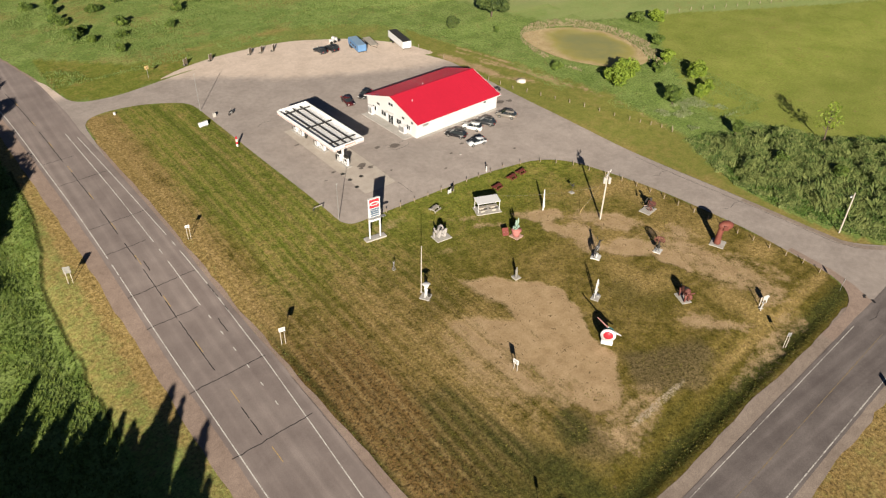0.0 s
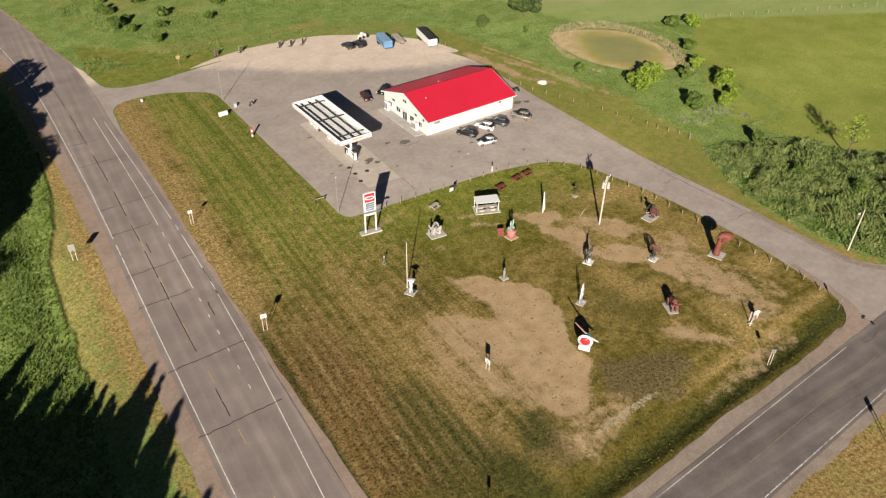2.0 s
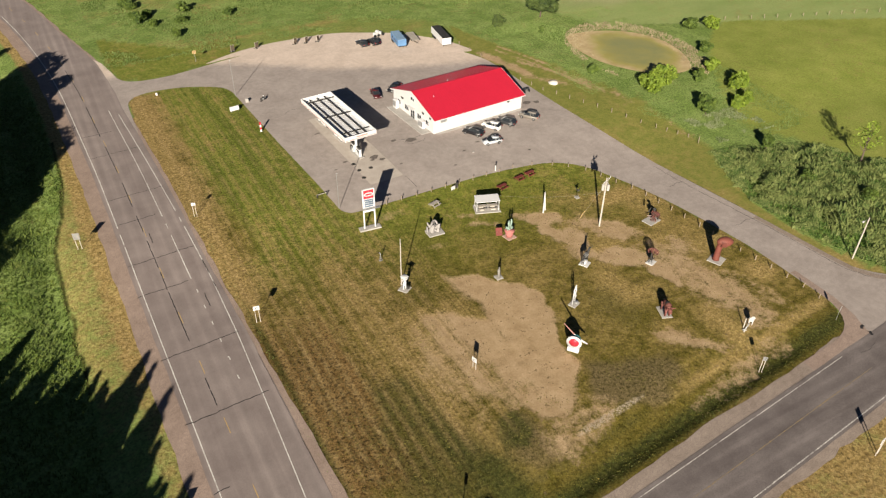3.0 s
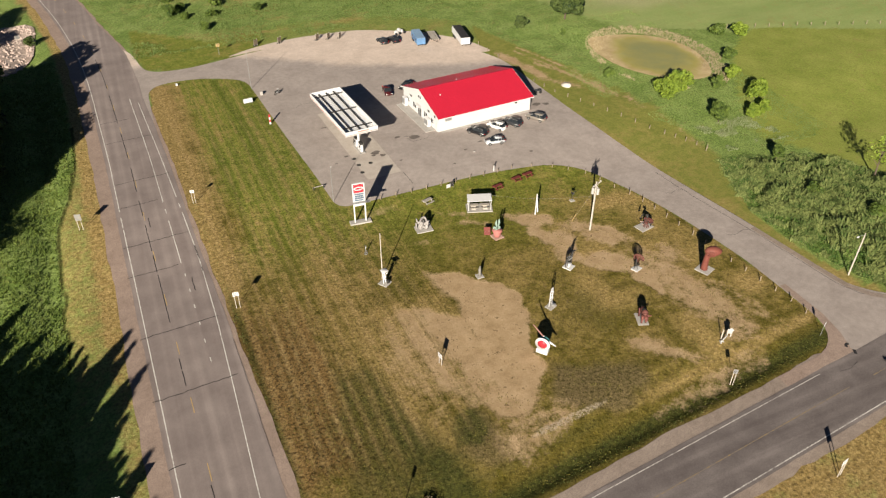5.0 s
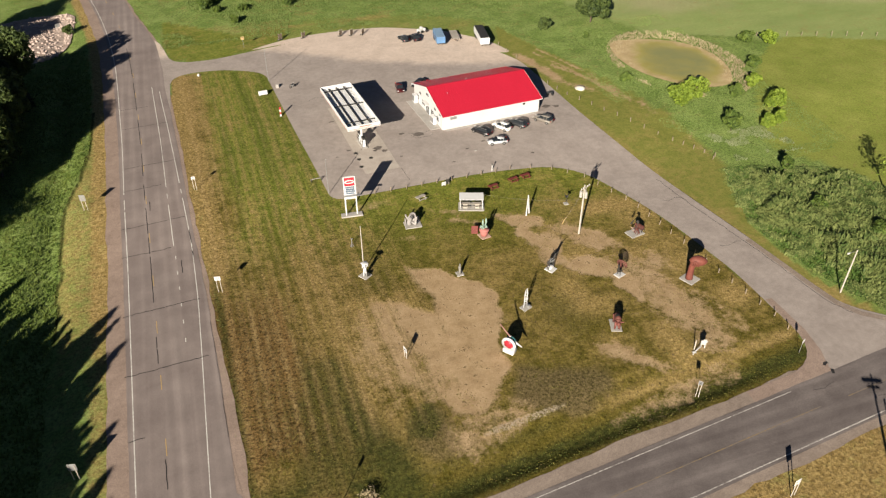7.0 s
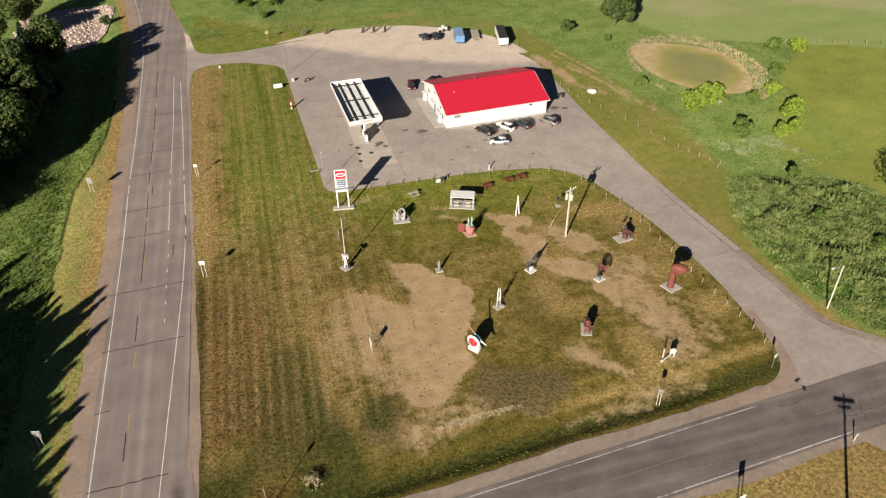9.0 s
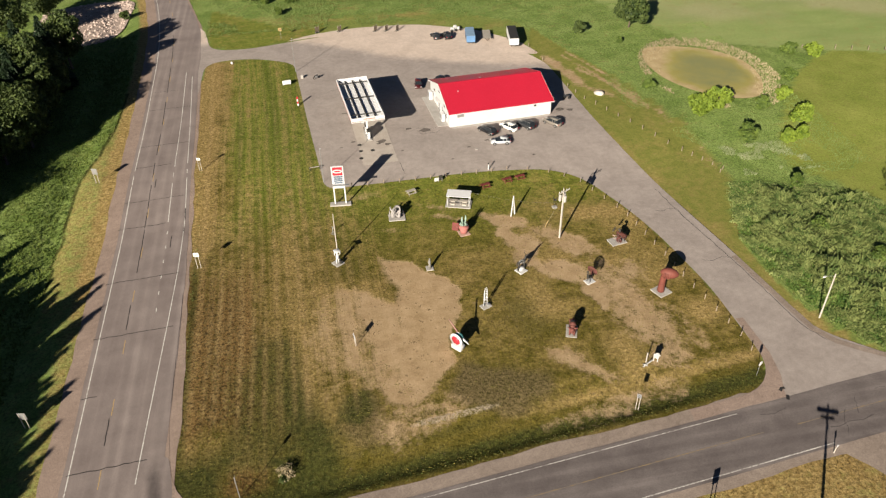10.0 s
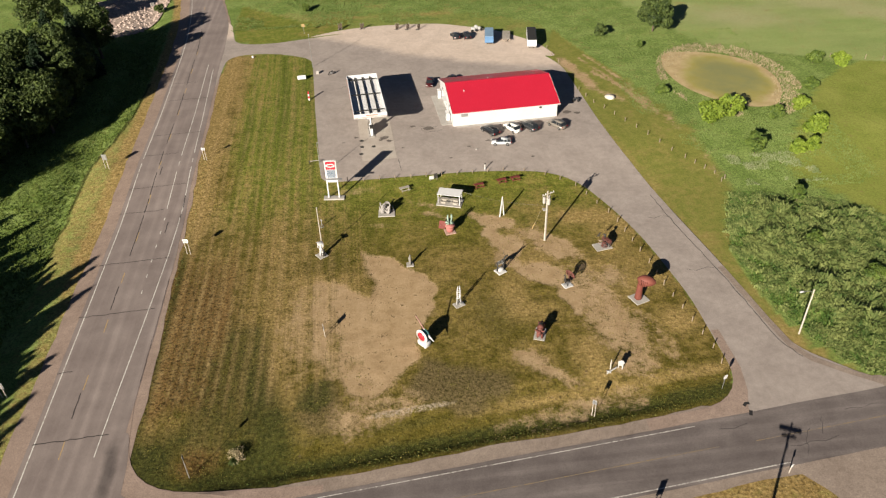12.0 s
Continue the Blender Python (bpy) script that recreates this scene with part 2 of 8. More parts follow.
def sheet(name, outline, mat, lift, cell=3.0, label="", category="", kind="structure"):
    """A flat piece of ground cover that follows the lie of the land."""
    bm = bmesh.new()
    vs = [bm.verts.new((x, y, 0)) for x, y in outline]
    es = [bm.edges.new((vs[i], vs[(i + 1) % len(vs)])) for i in range(len(vs))]
    bmesh.ops.triangle_fill(bm, use_beauty=True, use_dissolve=False, edges=es)
    xs, ys = [p[0] for p in outline], [p[1] for p in outline]
    for axis, lo, hi in ((0, min(xs), max(xs)), (1, min(ys), max(ys))):
        for k in range(1, int((hi - lo) / cell) + 1):
            co, no = Vector((0, 0, 0)), Vector((0, 0, 0))
            co[axis], no[axis] = lo + k * cell, 1
            bmesh.ops.bisect_plane(bm, geom=bm.verts[:] + bm.edges[:] + bm.faces[:], plane_co=co, plane_no=no)
    co = np.array([v.co for v in bm.verts])
    zs = ground_z(co[:, 0], co[:, 1]) + lift
    for v, z in zip(bm.verts, zs):
        v.co.z = z
    for f in bm.faces:
        f.normal_update()
        if f.normal.z < 0:
            f.normal_flip()
    return tagged(part(name, bm, mat), label, category, kind=kind)


def strip(mid, half_l, half_r, rag=0.0):
    """An outline along a line of points, from its left to its right offset."""
    left, right = [], []
    for i in range(len(mid)):
        a, b = Vector(mid[max(i - 1, 0)]), Vector(mid[min(i + 1, len(mid) - 1)])
        d = (b - a).normalized()
        n = Vector((d.y, -d.x))
        jl, jr = (ragged(mid[i][0], 65, rag), ragged(mid[i][0], 67, rag)) if rag else (0, 0)
        left.append(tuple(Vector(mid[i]) + n * (half_l + jl)))
        right.append(tuple(Vector(mid[i]) + n * (half_r + jr)))
    return left + right[::-1]


# land cover: one sheet, fine near the lot and coarse towards the horizon
def spread(lo, hi, fine_lo, fine_hi, fine, mid_lo, mid_hi, mid):
    out = [lo, lo * 0.4, lo * 0.15] + list(np.arange(mid_lo, fine_lo, mid)) + list(np.arange(fine_lo, fine_hi, fine)) + list(np.arange(fine_hi, mid_hi, mid)) + [hi * 0.25, hi * 0.5, hi]
    return np.array(sorted(out))


GX = spread(-2500, 2500, -2, 126.4, 0.6, -90, 300, 2.0)
GY = spread(-2500, 3000, 16, 154, 0.6, -80, 330, 2.0)
X, Y = np.meshgrid(GX, GY)
Z = ground_z(X, Y)
n1, n2, n3 = vnoise(X, Y, 14, 1), vnoise(X, Y, 5, 2), vnoise(X, Y, 1.7, 3)
Z = Z + np.where(inside(LAWN, X, Y), 0.03 * (n3 - 0.5), 0.25 * (n1 - 0.5) * (((X > 128) & (np.abs(Y - county_y(X)) > 9)) | (X < highway_x(Y) - 7) | ((Y > 190) & (X > highway_x(Y) + 18))))
lawn = inside(LAWN, X, Y)
hx, cy = X - highway_x(Y), Y - county_y(X)
lawn |= ((hx > 8) & (hx < 16) & (Y > 30) & (Y < 154)) | ((cy > 3) & (cy < 10) & (X > 32) & (X < 114))
lawn |= (X > 28) & (X < 37) & (Y > 23) & (Y < 40)


def spot(x, y, a, b, turn=0, soft=0.35):
    """How much a point lies in an oval bare spot with a ragged rim."""
    c, s = math.cos(radians(turn)), math.sin(radians(turn))
    u, v = ((X - x) * c + (Y - y) * s) / a, (-(X - x) * s + (Y - y) * c) / b
    r = np.sqrt(u * u + v * v) + 0.55 * (n2 - 0.5) + 0.25 * (n3 - 0.5)
    return 1 - sstep(1 - soft, 1 + soft * 0.4, r)


def area(outline, soft, ragged=2.0):
    """How much a point lies inside an outline, with a soft and ragged rim."""
    px, py = X[FY0:FY1, FX0:FX1], Y[FY0:FY1, FX0:FX1]
    d = np.full(px.shape, 1e9)
    n = len(outline)
    for i in range(n):
        (xa, ya), (xb, yb) = outline[i], outline[(i + 1) % n]
        t = np.clip(((px - xa) * (xb - xa) + (py - ya) * (yb - ya)) / ((xb - xa) ** 2 + (yb - ya) ** 2), 0, 1)
        d = np.minimum(d, np.hypot(px - xa - t * (xb - xa), py - ya - t * (yb - ya)))
    d = np.where(inside(outline, px, py), d, -d) + ragged * (n2[FY0:FY1, FX0:FX1] - 0.5) + 0.5 * ragged * (n3[FY0:FY1, FX0:FX1] - 0.5)
    out = np.zeros(X.shape)
    out[FY0:FY1, FX0:FX1] = sstep(-soft, soft, d)
    return out


FX0, FX1 = np.searchsorted(GX, (30, 125))
FY0, FY1 = np.searchsorted(GY, (20, 110))
west = X - highway_x(Y)
edge = Y - county_y(X)
# bare soil: the big worn patch, fading into straw on its west side, and the worn ground among the sculptures
core = area([(61.2, 73.6), (66.0, 71.6), (70.2, 67.0), (73.4, 62.6), (73.0, 57.6), (70.0, 52.0), (69.6, 46.8), (67.2, 43.8), (65.0, 40.8), (62.6, 38.2), (59.0, 40.0), (57.4, 45), (57.6, 52), (56.6, 60), (57.6, 64.2), (62.6, 60.4), (62.9, 63.4), (62.0, 67.5)], 0.9, 1.3)
dirt = core.copy()
dirt = np.maximum(dirt, 0.74 * area([(53.4, 66.6), (56.6, 65.2), (59.6, 62.2), (60, 50), (59, 40), (55.6, 43.6), (53.2, 49), (52.0, 57.6)], 1.8, 2.2))
dirt = np.maximum(dirt, 0.50 * area([(48.5, 62), (53.0, 67), (55, 58), (55, 44), (51, 43.0), (49, 52)], 2.6, 3.0))
dirt = np.maximum(dirt, 0.58 * area([(57, 36.6), (59, 40.5), (68, 39.8), (70, 36.8), (65, 33.8), (57, 33.6)], 1.8, 2.6))
dirt = np.maximum(dirt, 0.86 * area([(83.0, 47.0), (87.6, 45.0), (90.8, 41.0), (93.2, 37.6), (89.4, 37.8), (85.6, 41.4)], 1.5, 1.8))
dirt = np.maximum(dirt, 0.52 * area([(80, 32.8), (86, 36.2), (96, 37.5), (102, 38), (98, 33.4), (88, 31.6)], 1.6, 2.6))
dirt = np.maximum(dirt, 0.95 * area([(79.5, 85.4), (84.6, 83.8), (88.6, 81.4), (91.4, 78.4), (88.0, 76.4), (84.0, 78.8), (81.0, 81.6)], 1.3, 3.2))
dirt = np.maximum(dirt, 0.90 * area([(83.6, 79.0), (87.0, 76.6), (90.4, 73.0), (87.6, 66.4), (84.4, 66.6), (84.8, 71.6), (82.0, 76.0)], 1.2, 3.4))
dirt = np.maximum(dirt, 1.0 * area([(90.4, 66.6), (95.6, 66.8), (98.0, 61.4), (97.6, 54.8), (95.2, 51.0), (93.0, 56.4), (89.4, 61.6), (88.0, 64.6)], 1.3, 3.0))
dirt = np.maximum(dirt, 0.72 * area([(88.6, 77.0), (93.4, 78.2), (99.6, 72.8), (100, 66.6), (96, 66), (91.6, 71.0)], 1.8, 3.6))
dirt = np.maximum(dirt, 0.70 * area([(89.0, 66.9), (95.8, 67.4), (102.0, 61.4), (104.2, 54.8), (103.4, 49.0), (100.0, 44.8), (96.4, 48.0), (95.0, 53.0), (93.6, 57.3), (90.8, 59.1), (88.8, 63.0)], 2.4, 4.0))
for s, k in (((100.2, 49.5, 5.0, 8.8, 12, 1.0), 0.80), ((102.5, 61.5, 4.0, 4.2, 0, 1.0), 0.72), ((100.2, 41.5, 4.2, 3.4, 0, 1.0), 0.74), ((72, 88, 7, 1.1, -25, 1.0), 0.50), ((64.0, 81.6, 5.2, 1.0, -12, 1.0), 0.40), ((75.0, 83.6, 4.6, 1.0, -28, 1.0), 0.62), ((60, 93.5, 5, 1.4, 5, 1.0), 0.45), ((106, 46, 3, 8, 10, 1.0), 0.42)):
    dirt = np.maximum(dirt, k * spot(*s))
for s, k in (((59.8, 46.1, 2.6, 2.0, 20, 1.0), 0.42), ((57.4, 50.2, 1.8, 3.2, 0, 1.0), 0.32), ((56.4, 41.8, 2.4, 1.8, 0, 1.0), 0.5), ((62.4, 56.0, 1.6, 3.4, 5, 1.0), 0.22), ((64.5, 48.0, 1.5, 3.0, -10, 1.0), 0.18)):
    dirt = dirt - k * spot(*s) * (dirt > 0)
dirt = np.clip(dirt, 0, 1) * lawn
# straw among the green
dry = np.where(lawn, 0.34 + 0.35 * (n1 - 0.5) + 0.40 * (n2 - 0.5), 0.06 + 0.20 * (n1 - 0.5))
dry = np.where(lawn & (X > 32) & (X < 56), dry + 0.34 * (1 - sstep(60, 88, Y)) * sstep(42, 58, Y), dry)
dry = np.where(lawn, dry - 0.50 * np.exp(-(((X - 55.5) / 6.0) ** 2 + ((Y - 72.5) / 5.0) ** 2)), dry)
dry = np.where(lawn & (X > 33), dry - 0.40 * sstep(72, 104, Y), dry)
dry = np.where(lawn, np.maximum(dry, 1.05 * (1 - sstep(13.5, 19.5 + 5 * (n2 - 0.5), west)) * sstep(66, 84, Y)), dry)
dry = np.where(lawn, np.maximum(dry, 0.80 * sstep(76, 90, X) * (0.75 + 1.3 * (n2 - 0.5)) * (1 - 0.75 * sstep(78, 90, Y))), dry)
dry = np.where(lawn, np.maximum(dry, 0.85 * np.exp(-(((edge - 13.0) / 1.6) ** 2)) * sstep(70, 84, X)), dry)
dry = np.where(lawn, dry - 0.9 * np.exp(-(((edge - 9.6) / 2.2) ** 2)) * sstep(34, 40, X), dry)
bank = -11.0 + 5.2 * sstep(103, 137, Y) + 1.2 * (n2 - 0.5)
dry = np.where((west < 0) & (west > -14) & (Y > 0), np.maximum(dry, 0.55 * sstep(-0.8, 0.6, west - bank) * (0.3 + 0.7 * sstep(60, 80, Y)) + 0.4 * sstep(-6.6, -5.0, west)), dry)
dry = np.where((edge < -4) & (X > 40) & (Y < 30), dry + (0.88 + 0.5 * (n2 - 0.5) - dry) * sstep(44, 66, X + 6 * (n2 - 0.5)), dry)
# the mown strip between the drive and the rough pasture
PASTURE = [(106, 100), (112, 160), (116, 172), (119.5, 157), (123.2, 146.5), (128.4, 130.4), (132.1, 113.3), (134.0, 95), (133.0, 86.3), (127.6, 74.0), (125.2, 66), (124.6, 60), (125.4, 51.6), (127, 43.6), (131, 37), (136, 32), (118, 32), (112, 60)]
mown = inside(PASTURE, X, Y) & ~lawn
rim_e = np.exp(-(((Y - 60 + (X - 122.6) * 5.2) / 14.0) ** 2)) * (Y < 118)
dry = np.where(mown, 0.12 + 0.40 * (n2 - 0.5) + 0.22 * rim_e + 0.25 * (1 - sstep(42, 58, Y)), dry)
VERGE = [(24.5, 206), (25.0, 186), (26.5, 176), (34, 172), (46, 175), (58, 179), (84, 180), (101, 172), (112, 158), (119, 158), (112, 178), (96, 189), (70, 193), (44, 189), (33, 199)]
verge = inside(VERGE, X, Y)
dry = np.where(verge, 0.10 + 0.5 * (n2 - 0.5) + 0.5 * np.exp(-(((Y - 189.5) / 1.0) ** 2)) * (X > 44) + 0.7 * np.exp(-(((west - 12.6) / 1.2) ** 2)), dry)
mown = np.maximum(mown, 0.5 * verge)
rough_n = (~verge) & (Y > 184) & (X > 24) & (X < 160)
dry = np.where(rough_n, 0.08 + 0.30 * sstep(0.5, 0.9, vnoise(X, Y * 2.2, 11, 44)), dry)
# hay field, the paler field behind it, and its washed-out patches
FIELD = [(189, 138.5), (180, 133.5), (171, 126), (161, 113), (151, 98), (146.5, 88), (153, 80.5), (158, 68), (170, 58), (230, 26), (420, -40), (420, 60), (232, 124), (205, 134)]
light = inside(FIELD, X, Y).astype(float)
far = (Y > 142.5 - 0.42 * (X - 178) + 2 * (n1 - 0.5)) & (X > 150 - 0.35 * (Y - 165)) & (Y > 100)
far = far.astype(float)
pale = far * np.clip(spot(171, 173, 20, 9, -20, 1.0) + spot(205, 178, 26, 9, -20, 1.0) + spot(230, 160, 30, 6, -20, 1.0), 0, 1)
track = np.zeros(X.shape)
for pts in ([(124.7, 129.0), (127.6, 120.9), (129.9, 112.0), (132.7, 103.5), (134.4, 98.3)], [(120.1, 152.1), (124.7, 138.3), (128.5, 122.3), (130.1, 113.5)], [(118.4, 150.0), (122.8, 137.5), (126.4, 122.3), (127.6, 114.5)], [(119.3, 141.4), (125.4, 129.6), (126.2, 123.3)], [(131.0, 112.0), (133.0, 95.0), (131.6, 86.0)]):
    for (xa, ya), (xb, yb) in zip(pts, pts[1:]):
        t_ = np.clip(((X - xa) * (xb - xa) + (Y - ya) * (yb - ya)) / ((xb - xa) ** 2 + (yb - ya) ** 2), 0, 1)
        track = np.maximum(track, (0.62 if xa < 131 else 0.30) * (1 - sstep(0.25, 1.0, np.hypot(X - xa - t_ * (xb - xa), Y - ya - t_ * (yb - ya)))) * (0.5 + n2))
patch_tan = 0.75 * spot(116.8, 137, 2.6, 10.0, 14, 0.9) + 0.6 * spot(113.6, 149, 2.2, 6, 20, 0.9) + 0.55 * spot(121.5, 126, 2.2, 6.5, 35, 0.9)
dirt = np.clip(dirt + track + patch_tan * (X > 112.5), 0, 1)

# dry brown grass along the highway, darker green grass in the hollows, weedy scrub behind the ditch
scorched = spot(38.6, 30.4, 4.4, 3.2, 10, 1.0)
brown = lawn * (1 - sstep(19, 30 + 5 * (n2 - 0.5), west)) * sstep(36, 42, Y + 3 * (n2 - 0.5)) * (1 - sstep(58, 86, Y + 10 * (n1 - 0.5)))
brown = np.maximum(brown, 0.95 * scorched * lawn)
brown = np.maximum(brown, 0.42 * (edge < -4) * sstep(44, 66, X + 6 * (n2 - 0.5)) * (Y < 30) * (0.4 + 1.2 * n1))
hollow = np.clip(1.4 - 1.2 * np.abs(X - (43.0 + 0.30 * np.clip(53 - Y, -6, 20))) / (1.2 + 3.6 * (1 - sstep(34, 62, Y))), 0, 1.0) * (0.85 - 0.6 * sstep(42, 66, Y))
deep = np.maximum(hollow, 1.05 * (1 - sstep(31, 42 + 5 * (n2 - 0.5), Y + 3 * (n1 - 0.5))) * (1 - 0.75 * sstep(46, 55, X)) - 0.95 * spot(38.6, 30.4, 4.4, 3.4, 10, 1.0))
deep = np.maximum(deep, 0.66 * area([(38.2, 52.5), (41.0, 57), (46.0, 57), (48.0, 46), (50.6, 38), (53, 34), (53, 28), (40, 27), (35, 33), (36.4, 42), (36.0, 48)], 2.6, 3.4) - 0.6 * scorched)
deep = np.maximum(deep, 0.78 * area([(53.8, 44.4), (57.0, 43.2), (57.0, 40.0), (54.6, 37.4), (52.0, 38.4), (52.6, 42)], 1.0, 2.4))
deep = np.maximum(deep, 0.95 * np.exp(-(((edge - 9.0) / 2.1) ** 2)) * sstep(33, 40, X))
deep = np.maximum(deep, 0.5 * np.exp(-(((edge - 13.2) / 1.5) ** 2)) * sstep(42, 48, X) * (1 - sstep(70, 78, X)))
deep = np.maximum(deep, 0.7 * np.exp(-(((west - 13.6) / 0.8) ** 2)) * (1 - sstep(75, 90, Y)))
deep = np.maximum(deep, 0.50 * spot(82, 55, 7.5, 10, 0, 0.9))
deep = np.maximum(deep, 0.40 * spot(56, 71.5, 5, 4.5, 0, 0.9)) * lawn
deep = np.maximum(deep, 1.2 * np.exp(-(((west - bank) / 0.40) ** 2)) * (Y > 72) * (Y < 150))
scrub = lawn * np.maximum(0.85 * area([(54, 43.0), (57.4, 42.4), (58.0, 37.6), (60, 34.6), (55, 33.6), (52.6, 36.4)], 1.6, 2.6), 0.95 * area([(70.4, 46.0), (76, 44.6), (83.0, 41.6), (83.0, 36.8), (76, 35.6), (70.2, 37.2), (67.6, 39.6), (69.4, 43)], 1.4, 2.2), 0.62 * np.exp(-(((Y - 36) / 3.0) ** 2)) * sstep(49, 54, X) * (1 - sstep(66, 71, X)))
# mowing swaths parallel to the highway
swath = np.zeros(X.shape)
for c, w_, k in ((14.6, 0.5, 0.8), (16.4, 0.35, 0.7), (17.9, 0.4, 1.0), (19.6, 0.3, 0.7), (21.2, 0.4, 0.9), (23.1, 0.35, 0.8), (24.8, 0.35, 0.7), (26.9, 0.35, 0.8), (28.9, 0.35, 0.7), (30.8, 0.6, 1.0), (33.0, 0.4, 0.8), (35.3, 0.6, 0.8), (37.4, 0.4, 0.7), (39.6, 0.5, 0.7), (42.0, 0.4, 0.5)):
    swath = np.maximum(swath, k * np.exp(-(((west - c + 0.5 * (n1 - 0.5)) / w_) ** 2)))
swath = swath * lawn * sstep(37, 45, Y) * (1 - 0.25 * sstep(75, 110, Y)) * (1 - 0.4 * sstep(130, 155, Y)) * (1 - sstep(40, 46, west))
stones = lawn * np.exp(-(((Y - 36.6 - 0.10 * (X - 68) - 0.5 * (n2 - 0.5)) / 0.6) ** 2)) * sstep(60, 63, X) * (1 - 0.75 * sstep(72, 75, X)) * (1 - sstep(82, 88, X))
nx, ny = len(GX), len(GY)
ids = np.arange(nx * ny).reshape(ny, nx)
faces = np.stack([ids[:-1, :-1], ids[:-1, 1:], ids[1:, 1:], ids[1:, :-1]], -1).reshape(-1, 4)
me = bpy.data.meshes.new("ground")
me.from_pydata(np.stack([X, Y, Z], -1).reshape(-1, 3).tolist(), [], faces.tolist())
for key, arr in (
    ("dirt", dirt), ("dry", np.clip(dry, 0, 1)), ("light", light), ("far", far), ("pale", pale), ("mown", mown), ("brown", brown), ("deep", np.clip(deep, 0, 1)), ("scrub", scrub), ("stones", stones), ("swath", swath),
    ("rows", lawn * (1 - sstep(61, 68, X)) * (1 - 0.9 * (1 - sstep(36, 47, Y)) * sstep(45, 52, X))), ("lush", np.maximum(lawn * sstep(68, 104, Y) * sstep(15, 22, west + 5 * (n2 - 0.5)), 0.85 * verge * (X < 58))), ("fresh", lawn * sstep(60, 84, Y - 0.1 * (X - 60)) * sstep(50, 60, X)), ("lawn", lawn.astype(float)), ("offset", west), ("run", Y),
):
    me.attributes.new(key, "FLOAT", "POINT").data.foreach_set("value", np.asarray(arr, float).astype(np.float32).ravel())
me.polygons.foreach_set("use_smooth", [True] * len(me.polygons))


class Nodes:
    """Short hand for a node tree."""

    def __init__(self, name):
        self.m = bpy.data.materials.new(name)
        self.m.use_nodes = True
        self.t = self.m.node_tree
        self.b = self.t.nodes["Principled BSDF"]

    def link(self, a, b):
        self.t.links.new(a, b)

    def put(self, socket, v):
        if isinstance(v, (int, float)):
            socket.default_value = v
        elif isinstance(v, tuple):
            socket.default_value = (*v, 1) if len(socket.default_value) == 4 else v
        else:
            self.link(v, socket)

    def math(self, op, a, b=0.0, c=0.0):
        n = self.t.nodes.new("ShaderNodeMath")
        n.operation = op
        for s, v in zip(n.inputs, (a, b, c)):
            self.put(s, v)
        return n.outputs[0]

    def mix(self, f, a, b):
        n = self.t.nodes.new("ShaderNodeMix")
        n.data_type = "RGBA"
        self.put(n.inputs[0], f), self.put(n.inputs[6], a), self.put(n.inputs[7], b)
        return n.outputs[2]

    def noise(self, scale, detail=3.0, stretch=(1, 1, 1), rough=0.55, turn=0.0):
        g = self.t.nodes.new("ShaderNodeNewGeometry")
        mp = self.t.nodes.new("ShaderNodeMapping")
        mp.inputs["Scale"].default_value = stretch
        mp.inputs["Rotation"].default_value = (0, 0, radians(turn))
        n = self.t.nodes.new("ShaderNodeTexNoise")
        n.inputs["Scale"].default_value, n.inputs["Detail"].default_value, n.inputs["Roughness"].default_value = scale, detail, rough
        self.link(g.outputs["Position"], mp.inputs["Vector"])
        self.link(mp.outputs[0], n.inputs["Vector"])
        return n.outputs[0]

    def noise_on(self, u, v, scale, detail=3.0, rough=0.55):
        """Noise over two given coordinates."""
        c = self.t.nodes.new("ShaderNodeCombineXYZ")
        self.put(c.inputs[0], u), self.put(c.inputs[1], v)
        n = self.t.nodes.new("ShaderNodeTexNoise")
        n.inputs["Scale"].default_value, n.inputs["Detail"].default_value, n.inputs["Roughness"].default_value = scale, detail, rough
        self.link(c.outputs[0], n.inputs["Vector"])
        return n.outputs[0]

    def attr(self, name):
        n = self.t.nodes.new("ShaderNodeAttribute")
        n.attribute_name = name
        return n.outputs["Fac"]

    def range(self, v, a, b, c=0.0, d=1.0):
        n = self.t.nodes.new("ShaderNodeMapRange")
        self.put(n.inputs[0], v)
        for i, q in enumerate((a, b, c, d)):
            n.inputs[i + 1].default_value = q
        return n.outputs[0]

    def bump(self, h, strength, distance):
        n = self.t.nodes.new("ShaderNodeBump")
        n.inputs["Strength"].default_value, n.inputs["Distance"].default_value = strength, distance
        self.link(h, n.inputs["Height"])
        self.link(n.outputs[0], self.b.inputs["Normal"])


